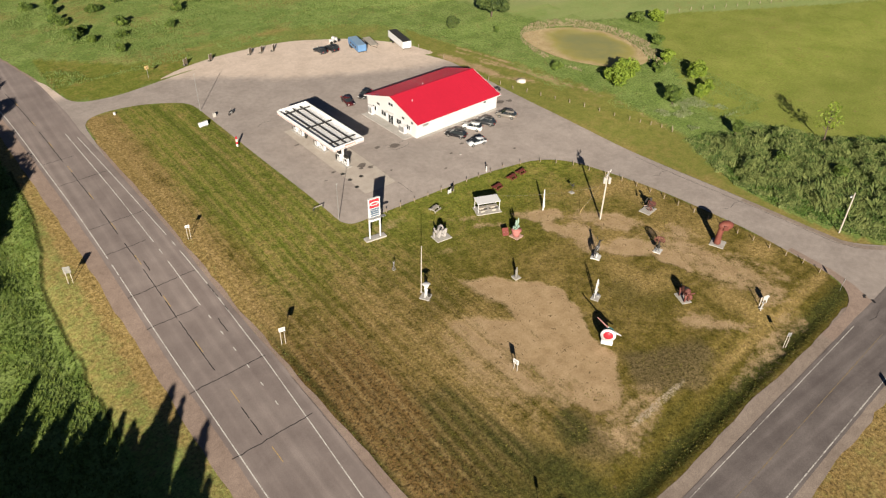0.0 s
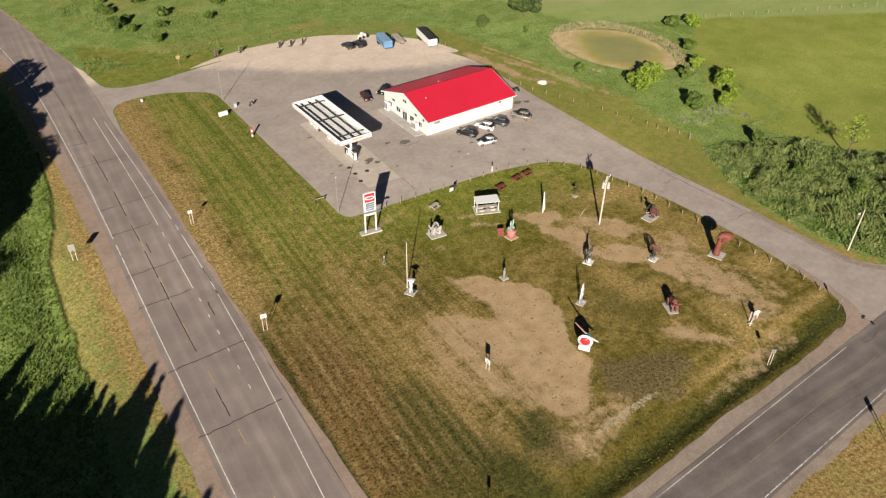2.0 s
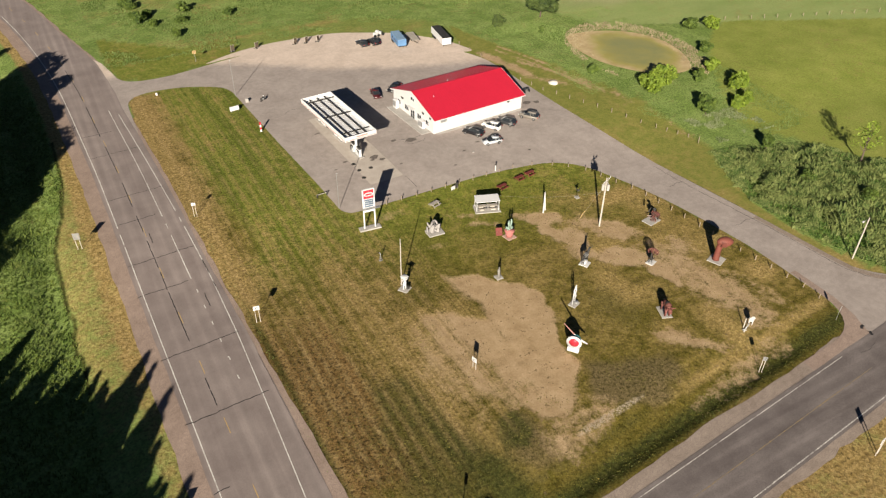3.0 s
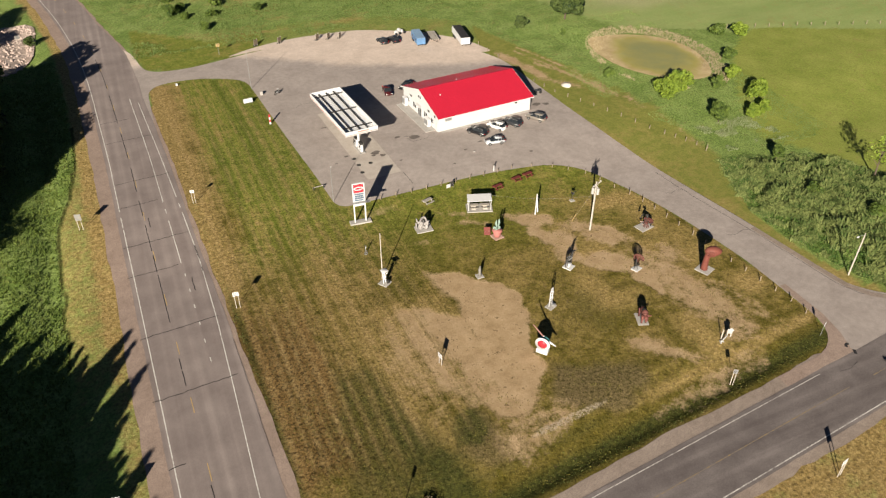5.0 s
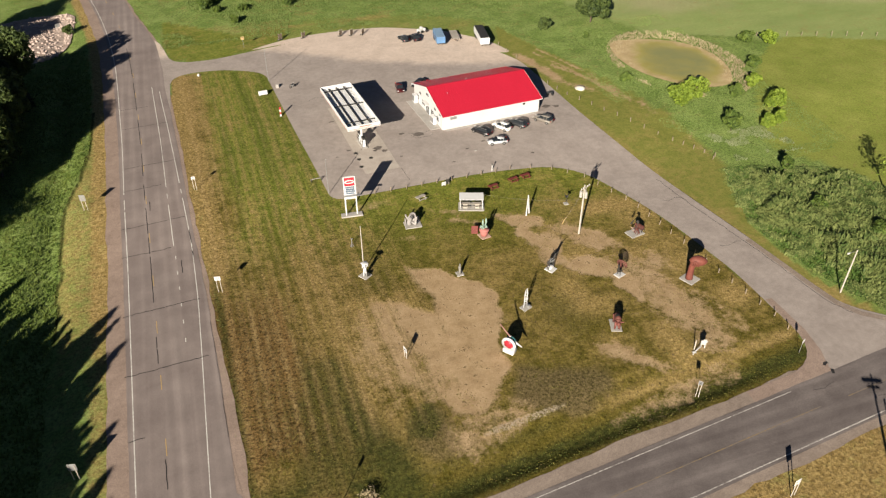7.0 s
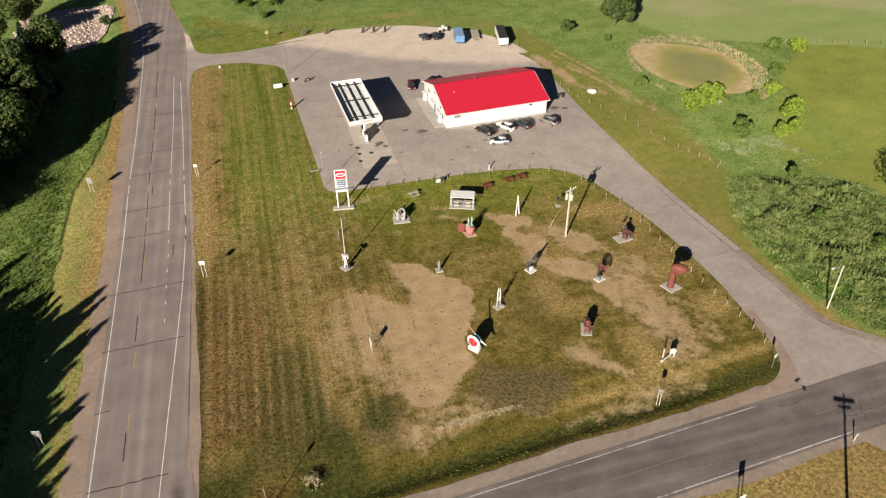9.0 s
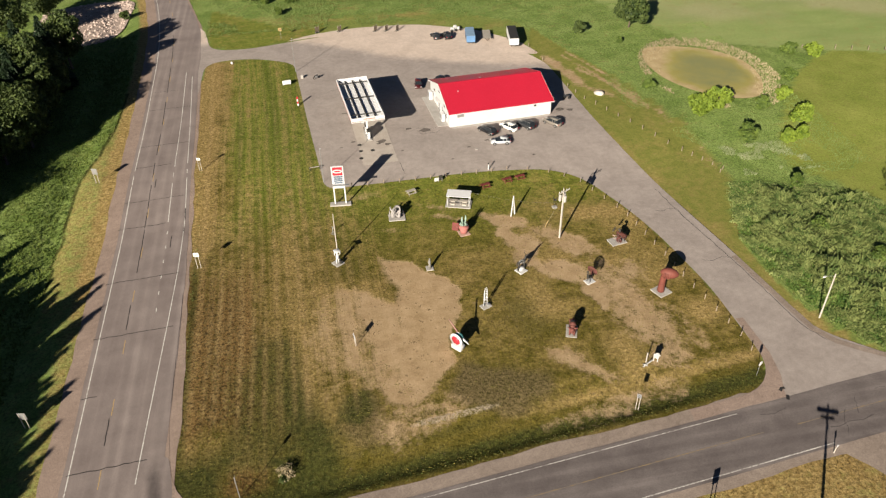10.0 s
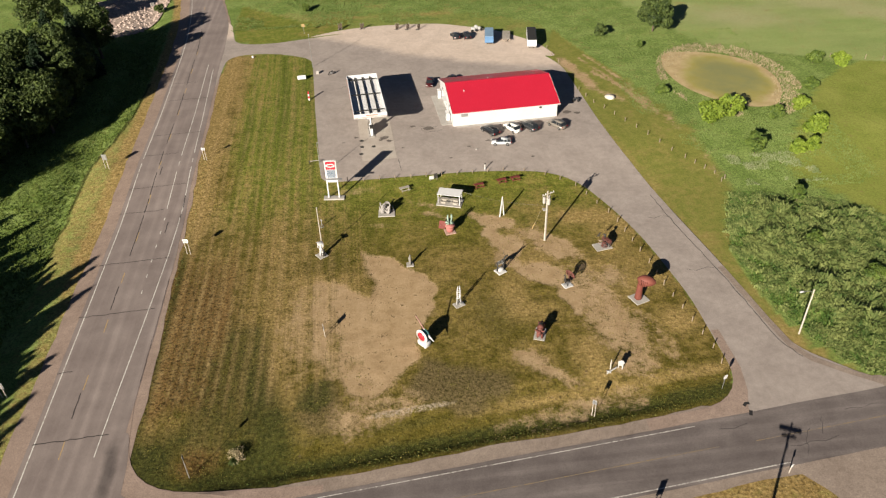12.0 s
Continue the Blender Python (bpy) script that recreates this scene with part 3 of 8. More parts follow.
def grass_material():
    n = Nodes("grass_and_soil")
    half = lambda v: n.math("SUBTRACT", v, 0.5)
    add = lambda v, k, w: n.math("MULTIPLY_ADD", v, k, w)
    both = lambda a, b: n.math("MULTIPLY", a, b)
    patch, mottle, speck, grit = n.noise(0.2, 4), n.noise(0.5, 7, rough=0.72), n.noise(2.3, 5, rough=0.8), n.noise(5.0, 4, rough=0.7)
    clump = n.noise(1.5, 4, rough=0.65)
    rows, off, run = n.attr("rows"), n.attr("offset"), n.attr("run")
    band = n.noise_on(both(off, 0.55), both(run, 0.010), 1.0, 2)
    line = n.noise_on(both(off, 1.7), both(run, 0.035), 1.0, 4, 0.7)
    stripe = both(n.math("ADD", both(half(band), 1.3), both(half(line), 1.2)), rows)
    # living grass
    green = n.mix(n.range(patch, 0.35, 0.65), (0.130, 0.192, 0.044), (0.208, 0.272, 0.080))
    green = n.mix(n.attr("mown"), green, n.mix(n.range(mottle, 0.36, 0.64), (0.158, 0.170, 0.036), (0.215, 0.216, 0.054)))
    green = n.mix(n.attr("lawn"), green, n.mix(n.range(mottle, 0.38, 0.62), (0.088, 0.074, 0.013), (0.168, 0.130, 0.030)))
    green = n.mix(n.attr("fresh"), green, n.mix(n.range(mottle, 0.38, 0.62), (0.090, 0.084, 0.014), (0.170, 0.146, 0.030)))
    green = n.mix(n.attr("lush"), green, n.mix(n.range(add(stripe, 0.75, mottle), 0.34, 0.68), (0.104, 0.132, 0.018), (0.205, 0.215, 0.040)))
    green = n.mix(n.attr("light"), green, n.mix(n.range(n.noise(0.12, 5, rough=0.65), 0.32, 0.68), (0.172, 0.210, 0.038), (0.248, 0.270, 0.064)))
    green = n.mix(n.attr("far"), green, n.mix(n.range(n.noise(0.05, 4, (1, 3, 1)), 0.35, 0.65), (0.215, 0.278, 0.090), (0.268, 0.315, 0.115)))
    green = n.mix(both(n.attr("pale"), 0.8), green, (0.325, 0.315, 0.165))
    tuft = both(n.range(add(half(speck), 0.5, n.noise(1.2, 3, rough=0.6)), 0.60, 0.66), n.math("SUBTRACT", 1.0, rows))
    green = n.mix(both(both(tuft, n.attr("lawn")), 0.42), green, (0.30, 0.235, 0.040))
    # straw among it
    dry = add(half(mottle), 1.5, n.attr("dry"))
    dry = add(half(speck), 0.9, dry)
    dry = n.math("ADD", stripe, dry)
    straw = n.mix(n.range(clump, 0.35, 0.65), (0.225, 0.156, 0.052), (0.395, 0.285, 0.116))
    col = n.mix(n.range(dry, 0.14, 0.86), green, straw)
    # brown worn-out turf with dark gaps
    brown = n.range(add(half(mottle), 1.1, n.math("ADD", both(stripe, 0.9), n.attr("brown"))), 0.15, 0.90)
    turf = n.mix(n.range(add(half(line), 0.8, clump), 0.36, 0.64), (0.112, 0.060, 0.019), (0.225, 0.136, 0.050))
    turf = n.mix(n.range(add(half(clump), 0.9, add(half(band), -0.5, speck)), 0.50, 0.60), turf, (0.050, 0.034, 0.013))
    col = n.mix(both(brown, 0.78), col, turf)
    scrub = n.range(add(half(mottle), 1.3, n.attr("scrub")), 0.1, 0.95)
    col = n.mix(both(scrub, 0.82), col, n.mix(n.range(speck, 0.36, 0.64), (0.165, 0.122, 0.066), (0.070, 0.060, 0.022)))
    deep = n.range(add(half(mottle), 1.3, add(half(speck), 0.7, n.attr("deep"))), 0.25, 0.85)
    col = n.mix(both(deep, 0.95), col, n.mix(n.range(clump, 0.35, 0.65), (0.030, 0.038, 0.010), (0.078, 0.080, 0.018)))
    swath = both(n.attr("swath"), n.range(add(half(speck), 0.7, mottle), 0.32, 0.56))
    col = n.mix(both(swath, 0.90), col, n.mix(n.range(clump, 0.35, 0.65), (0.280, 0.190, 0.080), (0.410, 0.295, 0.135)))
    # bare soil with dead plants and clods
    soil = n.mix(n.range(n.noise(0.45, 5, rough=0.65), 0.34, 0.66), (0.325, 0.226, 0.124), (0.450, 0.325, 0.192))
    soil = n.mix(both(both(stripe, 0.9), n.range(patch, 0.3, 0.6)), soil, (0.230, 0.165, 0.070))
    soil = n.mix(both(n.range(add(half(grit), 0.3, n.noise(0.9, 3, rough=0.6)), 0.635, 0.69), 0.85), soil, (0.120, 0.080, 0.038))
    d = add(half(mottle), 1.1, n.attr("dirt"))
    d = add(half(speck), 0.7, d)
    d = n.math("ADD", both(stripe, 0.55), d)
    torn = n.range(add(half(mottle), 1.9, add(half(speck), 1.3, n.attr("dirt"))), 0.30, 0.74)
    bare = n.math("ADD", both(n.range(d, 0.22, 0.82), rows), both(torn, n.math("SUBTRACT", 1.0, rows)))
    col = n.mix(bare, col, soil)
    peb = both(n.range(add(half(mottle), 1.2, n.attr("stones")), 0.35, 0.75), n.range(grit, 0.44, 0.56))
    col = n.mix(both(peb, 0.8), col, (0.48, 0.40, 0.31))
    # shade in the gaps between the blades, painted into the colour by noise
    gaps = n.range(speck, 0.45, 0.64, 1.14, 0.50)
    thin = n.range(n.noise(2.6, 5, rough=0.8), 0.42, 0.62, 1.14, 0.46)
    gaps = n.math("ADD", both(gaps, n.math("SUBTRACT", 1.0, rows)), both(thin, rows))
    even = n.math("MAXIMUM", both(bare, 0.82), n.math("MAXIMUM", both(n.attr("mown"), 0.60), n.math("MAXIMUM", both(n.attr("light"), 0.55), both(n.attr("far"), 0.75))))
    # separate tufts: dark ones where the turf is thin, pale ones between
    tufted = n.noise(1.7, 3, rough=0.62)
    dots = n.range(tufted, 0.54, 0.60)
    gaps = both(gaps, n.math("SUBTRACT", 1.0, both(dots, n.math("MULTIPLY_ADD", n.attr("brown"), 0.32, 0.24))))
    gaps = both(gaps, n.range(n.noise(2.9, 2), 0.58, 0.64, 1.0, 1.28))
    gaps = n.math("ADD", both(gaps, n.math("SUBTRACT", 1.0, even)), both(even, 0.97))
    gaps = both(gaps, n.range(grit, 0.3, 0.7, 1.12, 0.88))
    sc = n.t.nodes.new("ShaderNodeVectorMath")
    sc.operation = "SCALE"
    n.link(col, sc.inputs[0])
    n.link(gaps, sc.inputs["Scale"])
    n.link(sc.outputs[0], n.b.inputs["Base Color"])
    n.b.inputs["Roughness"].default_value = 0.95
    n.b.inputs["Specular IOR Level"].default_value = 0.1
    h = add(speck, 0.7, both(clump, 0.6))
    h = both(h, n.math("SUBTRACT", 1.0, both(even, 0.85)))
    n.bump(h, 0.75, 0.18)
    return n.m


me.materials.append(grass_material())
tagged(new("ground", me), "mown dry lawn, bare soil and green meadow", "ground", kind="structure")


def road_material(name, a, b, wheel=None, fleck=0.12, along=(1, 1, 1), turn=0.0, into=None):
    n = Nodes(name)
    broad, fine = n.noise(0.22, 3), n.noise(9.0, 4)
    lanes = n.noise(1.0, 2, along, turn=turn)
    v = n.math("ADD", n.math("MULTIPLY", broad, 0.55), n.math("MULTIPLY", lanes, 0.45))
    col = n.mix(n.range(v, 0.32, 0.68), a, b)
    if into:
        # loose gravel spread over the asphalt
        col = n.mix(n.range(n.math("MULTIPLY_ADD", n.math("SUBTRACT", n.noise(0.6, 5, rough=0.7), 0.5), 0.9, n.attr("gravelly")), 0.1, 0.9), col, n.mix(n.range(v, 0.32, 0.68), *into))
    spotty = n.range(fine, 0.3, 0.7, 1 - fleck, 1 + fleck)
    if wheel:
        # darker wheel paths, one pair to a lane
        g, s = n.t.nodes.new("ShaderNodeNewGeometry"), n.t.nodes.new("ShaderNodeSeparateXYZ")
        n.link(g.outputs["Position"], s.inputs[0])
        across, run, (slope, start, first, gauge) = s.outputs[wheel[0]], s.outputs[1 - wheel[0]], wheel[1:]
        u = n.math("SUBTRACT", n.math("MULTIPLY_ADD", run, slope, across), start + first)
        wave = n.math("COSINE", n.math("MULTIPLY", u, 2 * math.pi / gauge))
        depth = n.range(n.noise(1.0, 3, along, turn=turn), 0.38, 0.68, 0.0, 0.12)
        spotty = n.math("MULTIPLY", spotty, n.math("SUBTRACT", 1.0, n.math("MULTIPLY", n.math("ADD", wave, 0.2), depth)))
    sc = n.t.nodes.new("ShaderNodeVectorMath")
    sc.operation = "SCALE"
    n.link(col, sc.inputs[0])
    n.link(spotty, sc.inputs["Scale"])
    n.link(sc.outputs[0], n.b.inputs["Base Color"])
    n.b.inputs["Roughness"].default_value = 0.88
    n.b.inputs["Specular IOR Level"].default_value = 0.25
    n.bump(fine, 0.25, 0.02)
    return n.m


M["highway"] = road_material("old_grey_asphalt", (0.172, 0.140, 0.131), (0.272, 0.228, 0.211), wheel=(0, 0.0275, 18.36, 1.0, 1.95), along=(0.8, 0.012, 1), turn=-1.5)
M["county"] = road_material("dark_asphalt", (0.098, 0.082, 0.079), (0.190, 0.164, 0.156), wheel=(1, -0.114, 13.35, 1.05, 2.1), along=(0.015, 0.75, 1), turn=6.6, fleck=0.2)
M["lot"] = road_material("pale_lot_asphalt", (0.264, 0.226, 0.204), (0.366, 0.318, 0.289), fleck=0.14, into=((0.47, 0.385, 0.32), (0.62, 0.515, 0.44)))
M["gravel"] = road_material("tan_gravel", (0.47, 0.385, 0.32), (0.62, 0.515, 0.44), fleck=0.18)
M["side_shoulder"] = road_material("grey_gravel_shoulder", (0.205, 0.162, 0.134), (0.305, 0.247, 0.206), fleck=0.3)
M["shoulder"] = road_material("gravel_shoulder", (0.232, 0.172, 0.140), (0.325, 0.246, 0.203), fleck=0.3)


def worn_line(name, paint, under, lo, hi):
    """Road paint with gaps through which the asphalt shows."""
    n = Nodes(name)
    n.link(n.mix(n.range(n.math("ADD", n.noise(2.2, 4, rough=0.75), n.math("MULTIPLY", n.noise(0.35, 2), 0.4)), lo, hi), under, paint), n.b.inputs["Base Color"])
    n.b.inputs["Roughness"].default_value = 0.8
    return n.m


M["line"] = worn_line("worn_white_line", (0.64, 0.62, 0.58), (0.30, 0.265, 0.245), 0.52, 0.72)
M["side_line"] = worn_line("worn_side_line", (0.58, 0.55, 0.51), (0.17, 0.15, 0.14), 0.56, 0.76)
M["yellow"] = worn_line("worn_yellow_line", (0.44, 0.30, 0.12), (0.22, 0.185, 0.165), 0.36, 0.66)
M["side_yellow"] = worn_line("worn_side_yellow", (0.27, 0.19, 0.085), (0.15, 0.13, 0.12), 0.58, 0.85)
M["dash"] = worn_line("white_dash", (0.60, 0.58, 0.54), (0.30, 0.265, 0.245), 0.36, 0.62)
M["tar"] = material("tar_seal", (0.03, 0.028, 0.028), 0.6, vary=0.3, bump=0.1)


def highway_side(off):
    """A line along the highway at that distance right of its left edge line (a number or a function of y)."""
    return [(float(highway_x(y)) + (off(y) if callable(off) else off), float(y)) for y in HY]


HY = [-120 + 2.5 * k for k in range(180)]
ragged = lambda v, seed, k: k * 2 * (float(vnoise(np.array([v]), np.array([0.0]), 2.2, seed)[0]) - 0.5) + k * (float(vnoise(np.array([v]), np.array([0.0]), 9.0, seed + 1)[0]) - 0.5)
fog = lambda y: float(np.interp(y, (20, 34, 46, 61, 76, 92, 105, 116, 130, 158), (8.2, 8.5, 9.1, 9.9, 10.6, 10.9, 10.6, 10.3, 9.9, 9.4)))
wide = lambda y: float(np.interp(y, (0, 40, 60, 75, 92, 115, 135, 160, 176, 190, 215), (10.6, 11.2, 11.3, 11.3, 10.9, 10.6, 10.4, 10.2, 10.6, 10.8, 8.6)))
sheet("highway_shoulder", highway_side(lambda y: -3.4 + ragged(y, 61, 0.2)) + highway_side(lambda y: wide(y) + 1.35 + 0.8 * (1 - float(sstep(45, 80, y))) + ragged(y, 63, 0.25))[::-1], M["shoulder"], 0.03, 6, "tan-grey gravel shoulder beside the highway", "shoulder")
sheet("highway", highway_side(lambda y: -0.75 + ragged(y, 66, 0.06)) + highway_side(lambda y: wide(y) + 0.7 + ragged(y, 69, 0.08))[::-1], M["highway"], 0.055, 6, "worn grey asphalt highway with sealed cracks", "road")
CM = [(float(x), float(county_y(x))) for x in range(22, 330, 2)]
sheet("county_road_shoulder", strip(CM, -6.6, 6.0, 0.30), M["side_shoulder"], 0.035, 6, "tan gravel shoulder of the side road", "shoulder")
sheet("county_road", strip(CM, -4.5, 4.6, 0.05), M["county"], 0.065, 6, "dark asphalt side road with white edge lines", "road")
sheet("road_corner", rounded([(24, 42, 0), (26.9, 41, 0), (29.0, 25.4, 9), (48, 22.6, 0), (48, 17, 0), (24, 12, 0)]), M["highway"], 0.0585, 6, "worn asphalt mouth of the side road", "road")
sheet("corner_shoulder", rounded([(26, 46, 0), (28.7, 45, 0), (31.0, 26.6, 10), (56, 25.4, 0), (56, 22, 0), (26, 22, 0)]), M["shoulder"], 0.05, 2, "gravel rim of the road corner", "shoulder")
lot_ob = sheet("parking_lot", LOT, M["lot"], 0.045, 2.6, "pale worn asphalt lot of a filling station", "pavement")
co = np.array([v.co for v in lot_ob.data.vertices])
nx_, ny_ = np.array([q[0] for q in NEAR[::-1]]), np.array([q[1] for q in NEAR[::-1]])
gravelly = sstep(-2.6, 3.4, co[:, 1] - np.interp(co[:, 0], nx_, ny_) + 1.6 * (vnoise(co[:, 0], co[:, 1], 4, 71) - 0.5))
lot_ob.data.attributes.new("gravelly", "FLOAT", "POINT").data.foreach_set("value", gravelly.astype(np.float32))
sheet("gravel_yard", GRAVEL, M["gravel"], 0.07, 4, "tan gravel yard behind the shop", "ground")
sheet("farm_drive", rounded([(115, 21, 2), (119.2, 16, 4), (118, 4, 0), (127, 4, 0), (125.5, 18, 5), (132, 23.5, 3), (132, 26, 0), (115, 24, 0)]), M["side_shoulder"], 0.05, 4, "gravel drive opposite the lot", "drive")


# ---- markings and seams ----
def ribbon(bm, pts, w, lift):
    """A thin painted or poured line on the ground."""
    pts = [Vector(p) for p in pts]
    rows = []
    for i, p in enumerate(pts):
        d = (pts[min(i + 1, len(pts) - 1)] - pts[max(i - 1, 0)]).normalized()
        n = Vector((-d.y, d.x)) * w / 2
        z = gz(p.x, p.y) + lift
        rows.append((bm.verts.new((p.x + n.x, p.y + n.y, z)), bm.verts.new((p.x - n.x, p.y - n.y, z))))
    for a, b in zip(rows, rows[1:]):
        bm.faces.new((a[1], b[1], b[0], a[0]))


def marking(name, lines, w, mat, lift, label, category):
    bm = bmesh.new()
    for pts in lines:
        ribbon(bm, pts, w, lift)
    return tagged(part(name, bm, mat), label, category, kind="structure")


def along(off, y0, y1, step=4.0, wob=0.0, seed=0):
    r, out = random.Random(seed), []
    for k in range(int((y1 - y0) / step) + 1):
        y = y0 + k * step
        out.append((float(highway_x(y)) + (off(y) if callable(off) else off) + r.uniform(-wob, wob), y))
    return out


def across_county(off, x0, x1, step=5.0):
    return [(x, float(county_y(x)) + off) for x in np.arange(x0, x1, step)]


edge_r = fog
marking("edge_line", [along(0, -60, 300)], 0.14, M["line"], 0.062, "worn white left edge line", "road line")
marking("edge_line", [along(edge_r, 33, 158)], 0.13, M["line"], 0.062, "worn white right edge line", "road line")
marking("lane_line", [along(7.85, 92, 160)], 0.13, M["line"], 0.062, "solid white turn-lane line", "road line")
marking("lane_dashes", [along(7.95, y, y + 0.9, 0.9) for y in np.arange(36, 91, 4.35)], 0.13, M["dash"], 0.062, "short white lane dashes", "road line")
marking("centre_dashes", [along(3.95, y, y + 3.0, 1.0) for y in np.arange(-3.5, 260, 12.2)], 0.11, M["yellow"], 0.064, "faded yellow centre dashes", "road line")
r = random.Random(3)
cracks = []
for y, a, b in ((36, -0.3, 10), (49.2, -0.7, 1.9), (61.6, -1.0, 11.2), (75.4, -1.0, 11.0), (91.2, -1.0, 7.9), (99.5, -0.7, 11.2), (112, 0, 7.6), (121, 0, 10.5), (139, 0, 10.4), (149, 0, 7)):
    cracks.append([(float(highway_x(y)) + u, y + 0.07 * u + r.uniform(-0.12, 0.12)) for u in np.arange(a, b, 0.7)])
marking("tar_cracks", cracks, 0.13, M["tar"], 0.067, "dark sealed cracks across the highway", "crack")
seam = [along(3.75, y, y + l, 0.8, 0.035, int(y)) for y, l in ((40, 5), (63, 3.5), (66.5, 2.5), (77.5, 13), (91, 5), (97, 8), (108, 6), (117, 10), (131, 12), (148, 16), (168, 20))]
marking("tar_seam", seam, 0.12, M["tar"], 0.066, "broken dark seam along the highway", "crack")
marking("lane_seam", [along(edge_r, 88, 96, 1, 0.03, 2), along(8.8, 84, 88, 0.6, 0.06, 4), along(4.5, 104, 107, 0.6, 0.06, 5)], 0.12, M["tar"], 0.0675, "short dark seams in the turn lane", "crack")
marking("pavement_joint", [along(lambda y: wide(y) + 0.62, 46, 70, 1, 0.05, 3)], 0.035, M["tar"], 0.0675, "thin dark joint along the pavement edge", "crack")
marking("edge_line", [across_county(3.9, 50, 108), across_county(3.9, 136, 320)], 0.11, M["side_line"], 0.072, "worn white edge line", "road line")
marking("edge_line", [across_county(-4.15, 50, 117), across_county(-4.15, 134, 320)], 0.15, M["side_line"], 0.072, "white edge line", "road line")
marking("centre_line", [across_county(0.1, 52, 112), across_county(-0.1, 112, 320)], 0.11, M["side_yellow"], 0.072, "faded yellow centre line", "road line")
rim = [(x + 0.0, y) for x, y in LOT if x > 118 and 44 < y < 82]
marking("lot_seams", [rim, [(118.0, 77.5), (116.6, 78.0), (115.2, 77.4), (114.0, 77.9)], [(121.2, 61.5), (119.4, 62.1), (117.3, 61.4), (115.8, 61.9)], [(69, 104), (69.4, 99.6)], [(74.2, 117.4), (76, 116.6), (79, 117.0)], [(74.6, 116.4), (75.3, 114.6), (78.6, 114.8), (79.4, 115.6)], [(56, 140), (58, 141.5), (60, 141.0)]], 0.075, M["tar"], 0.055, "dark cracks in the lot", "crack")

# gravel ring round the lawn's corner at the drive, and patched cracks in the side road
arc = [p for p in LAWN if p[0] > 103 and p[1] < 46]
sheet("corner_gravel", [(99, 31.2)] + arc + [(114.1, 47), (115.3, 47), (115.4, 39), (114.6, 34.6), (113.4, 31.6), (113.0, 27.8), (99, 26.3)], M["shoulder"], 0.062, 2, "gravel apron round the corner of the lawn", "gravel")
bend = [(121.6, 62), (123.6, 48), (124.6, 42.5), (126.4, 39.4), (130, 36.6), (136, 32.6)]
marking("bend_gravel", [[tuple(Vector(a).lerp(Vector(e), k / 4)) for a, e in zip(bend, bend[1:]) for k in range(4)]], 1.1, M["side_shoulder"], 0.06, "gravel fringe on the bend of the drive", "gravel")
rs_ = random.Random(8)
fringe = [(116.9, 85), (118.4, 74), (120.7, 62), (122.2, 52), (123.2, 44), (125.4, 39.4)]
marking("drive_seam", [[(a[0] + (e[0] - a[0]) * k / 8 + rs_.uniform(-0.12, 0.12), a[1] + (e[1] - a[1]) * k / 8) for a, e in zip(fringe, fringe[1:]) for k in range(8)]], 0.09, M["tar"], 0.075, "dark broken seam along the drive", "crack")
rc_ = random.Random(12)
side_cracks = []
for x, lo, hi in ((119.5, -3.6, 0.4), (121.5, -1.0, 2.2), (133.0, 0.5, 3.8), (146.0, -4.0, -0.5)):
    side_cracks.append([(x + 0.5 * u + rc_.uniform(-0.3, 0.3), float(county_y(x)) + u) for u in np.arange(lo, hi, 0.55)])
side_cracks += [[(x, float(county_y(x)) + o + 0.2 * math.sin(x * 1.7)) for x in np.arange(a, e, 1.0)] for a, e, o in ((116, 124, -1.9), (126, 134, 2.0), (108, 113, 2.6))]
marking("side_road_cracks", side_cracks, 0.05, M["tar"], 0.076, "dark sealed cracks in the side road", "crack")
marking("dark_hollow", [[(112.9, 31.9), (113.3, 32.3), (113.8, 32.3)], [(113.1, 30.2), (113.5, 31.0)]], 0.45, M["tar"], 0.078, "dark oily patch in the gravel", "stain")


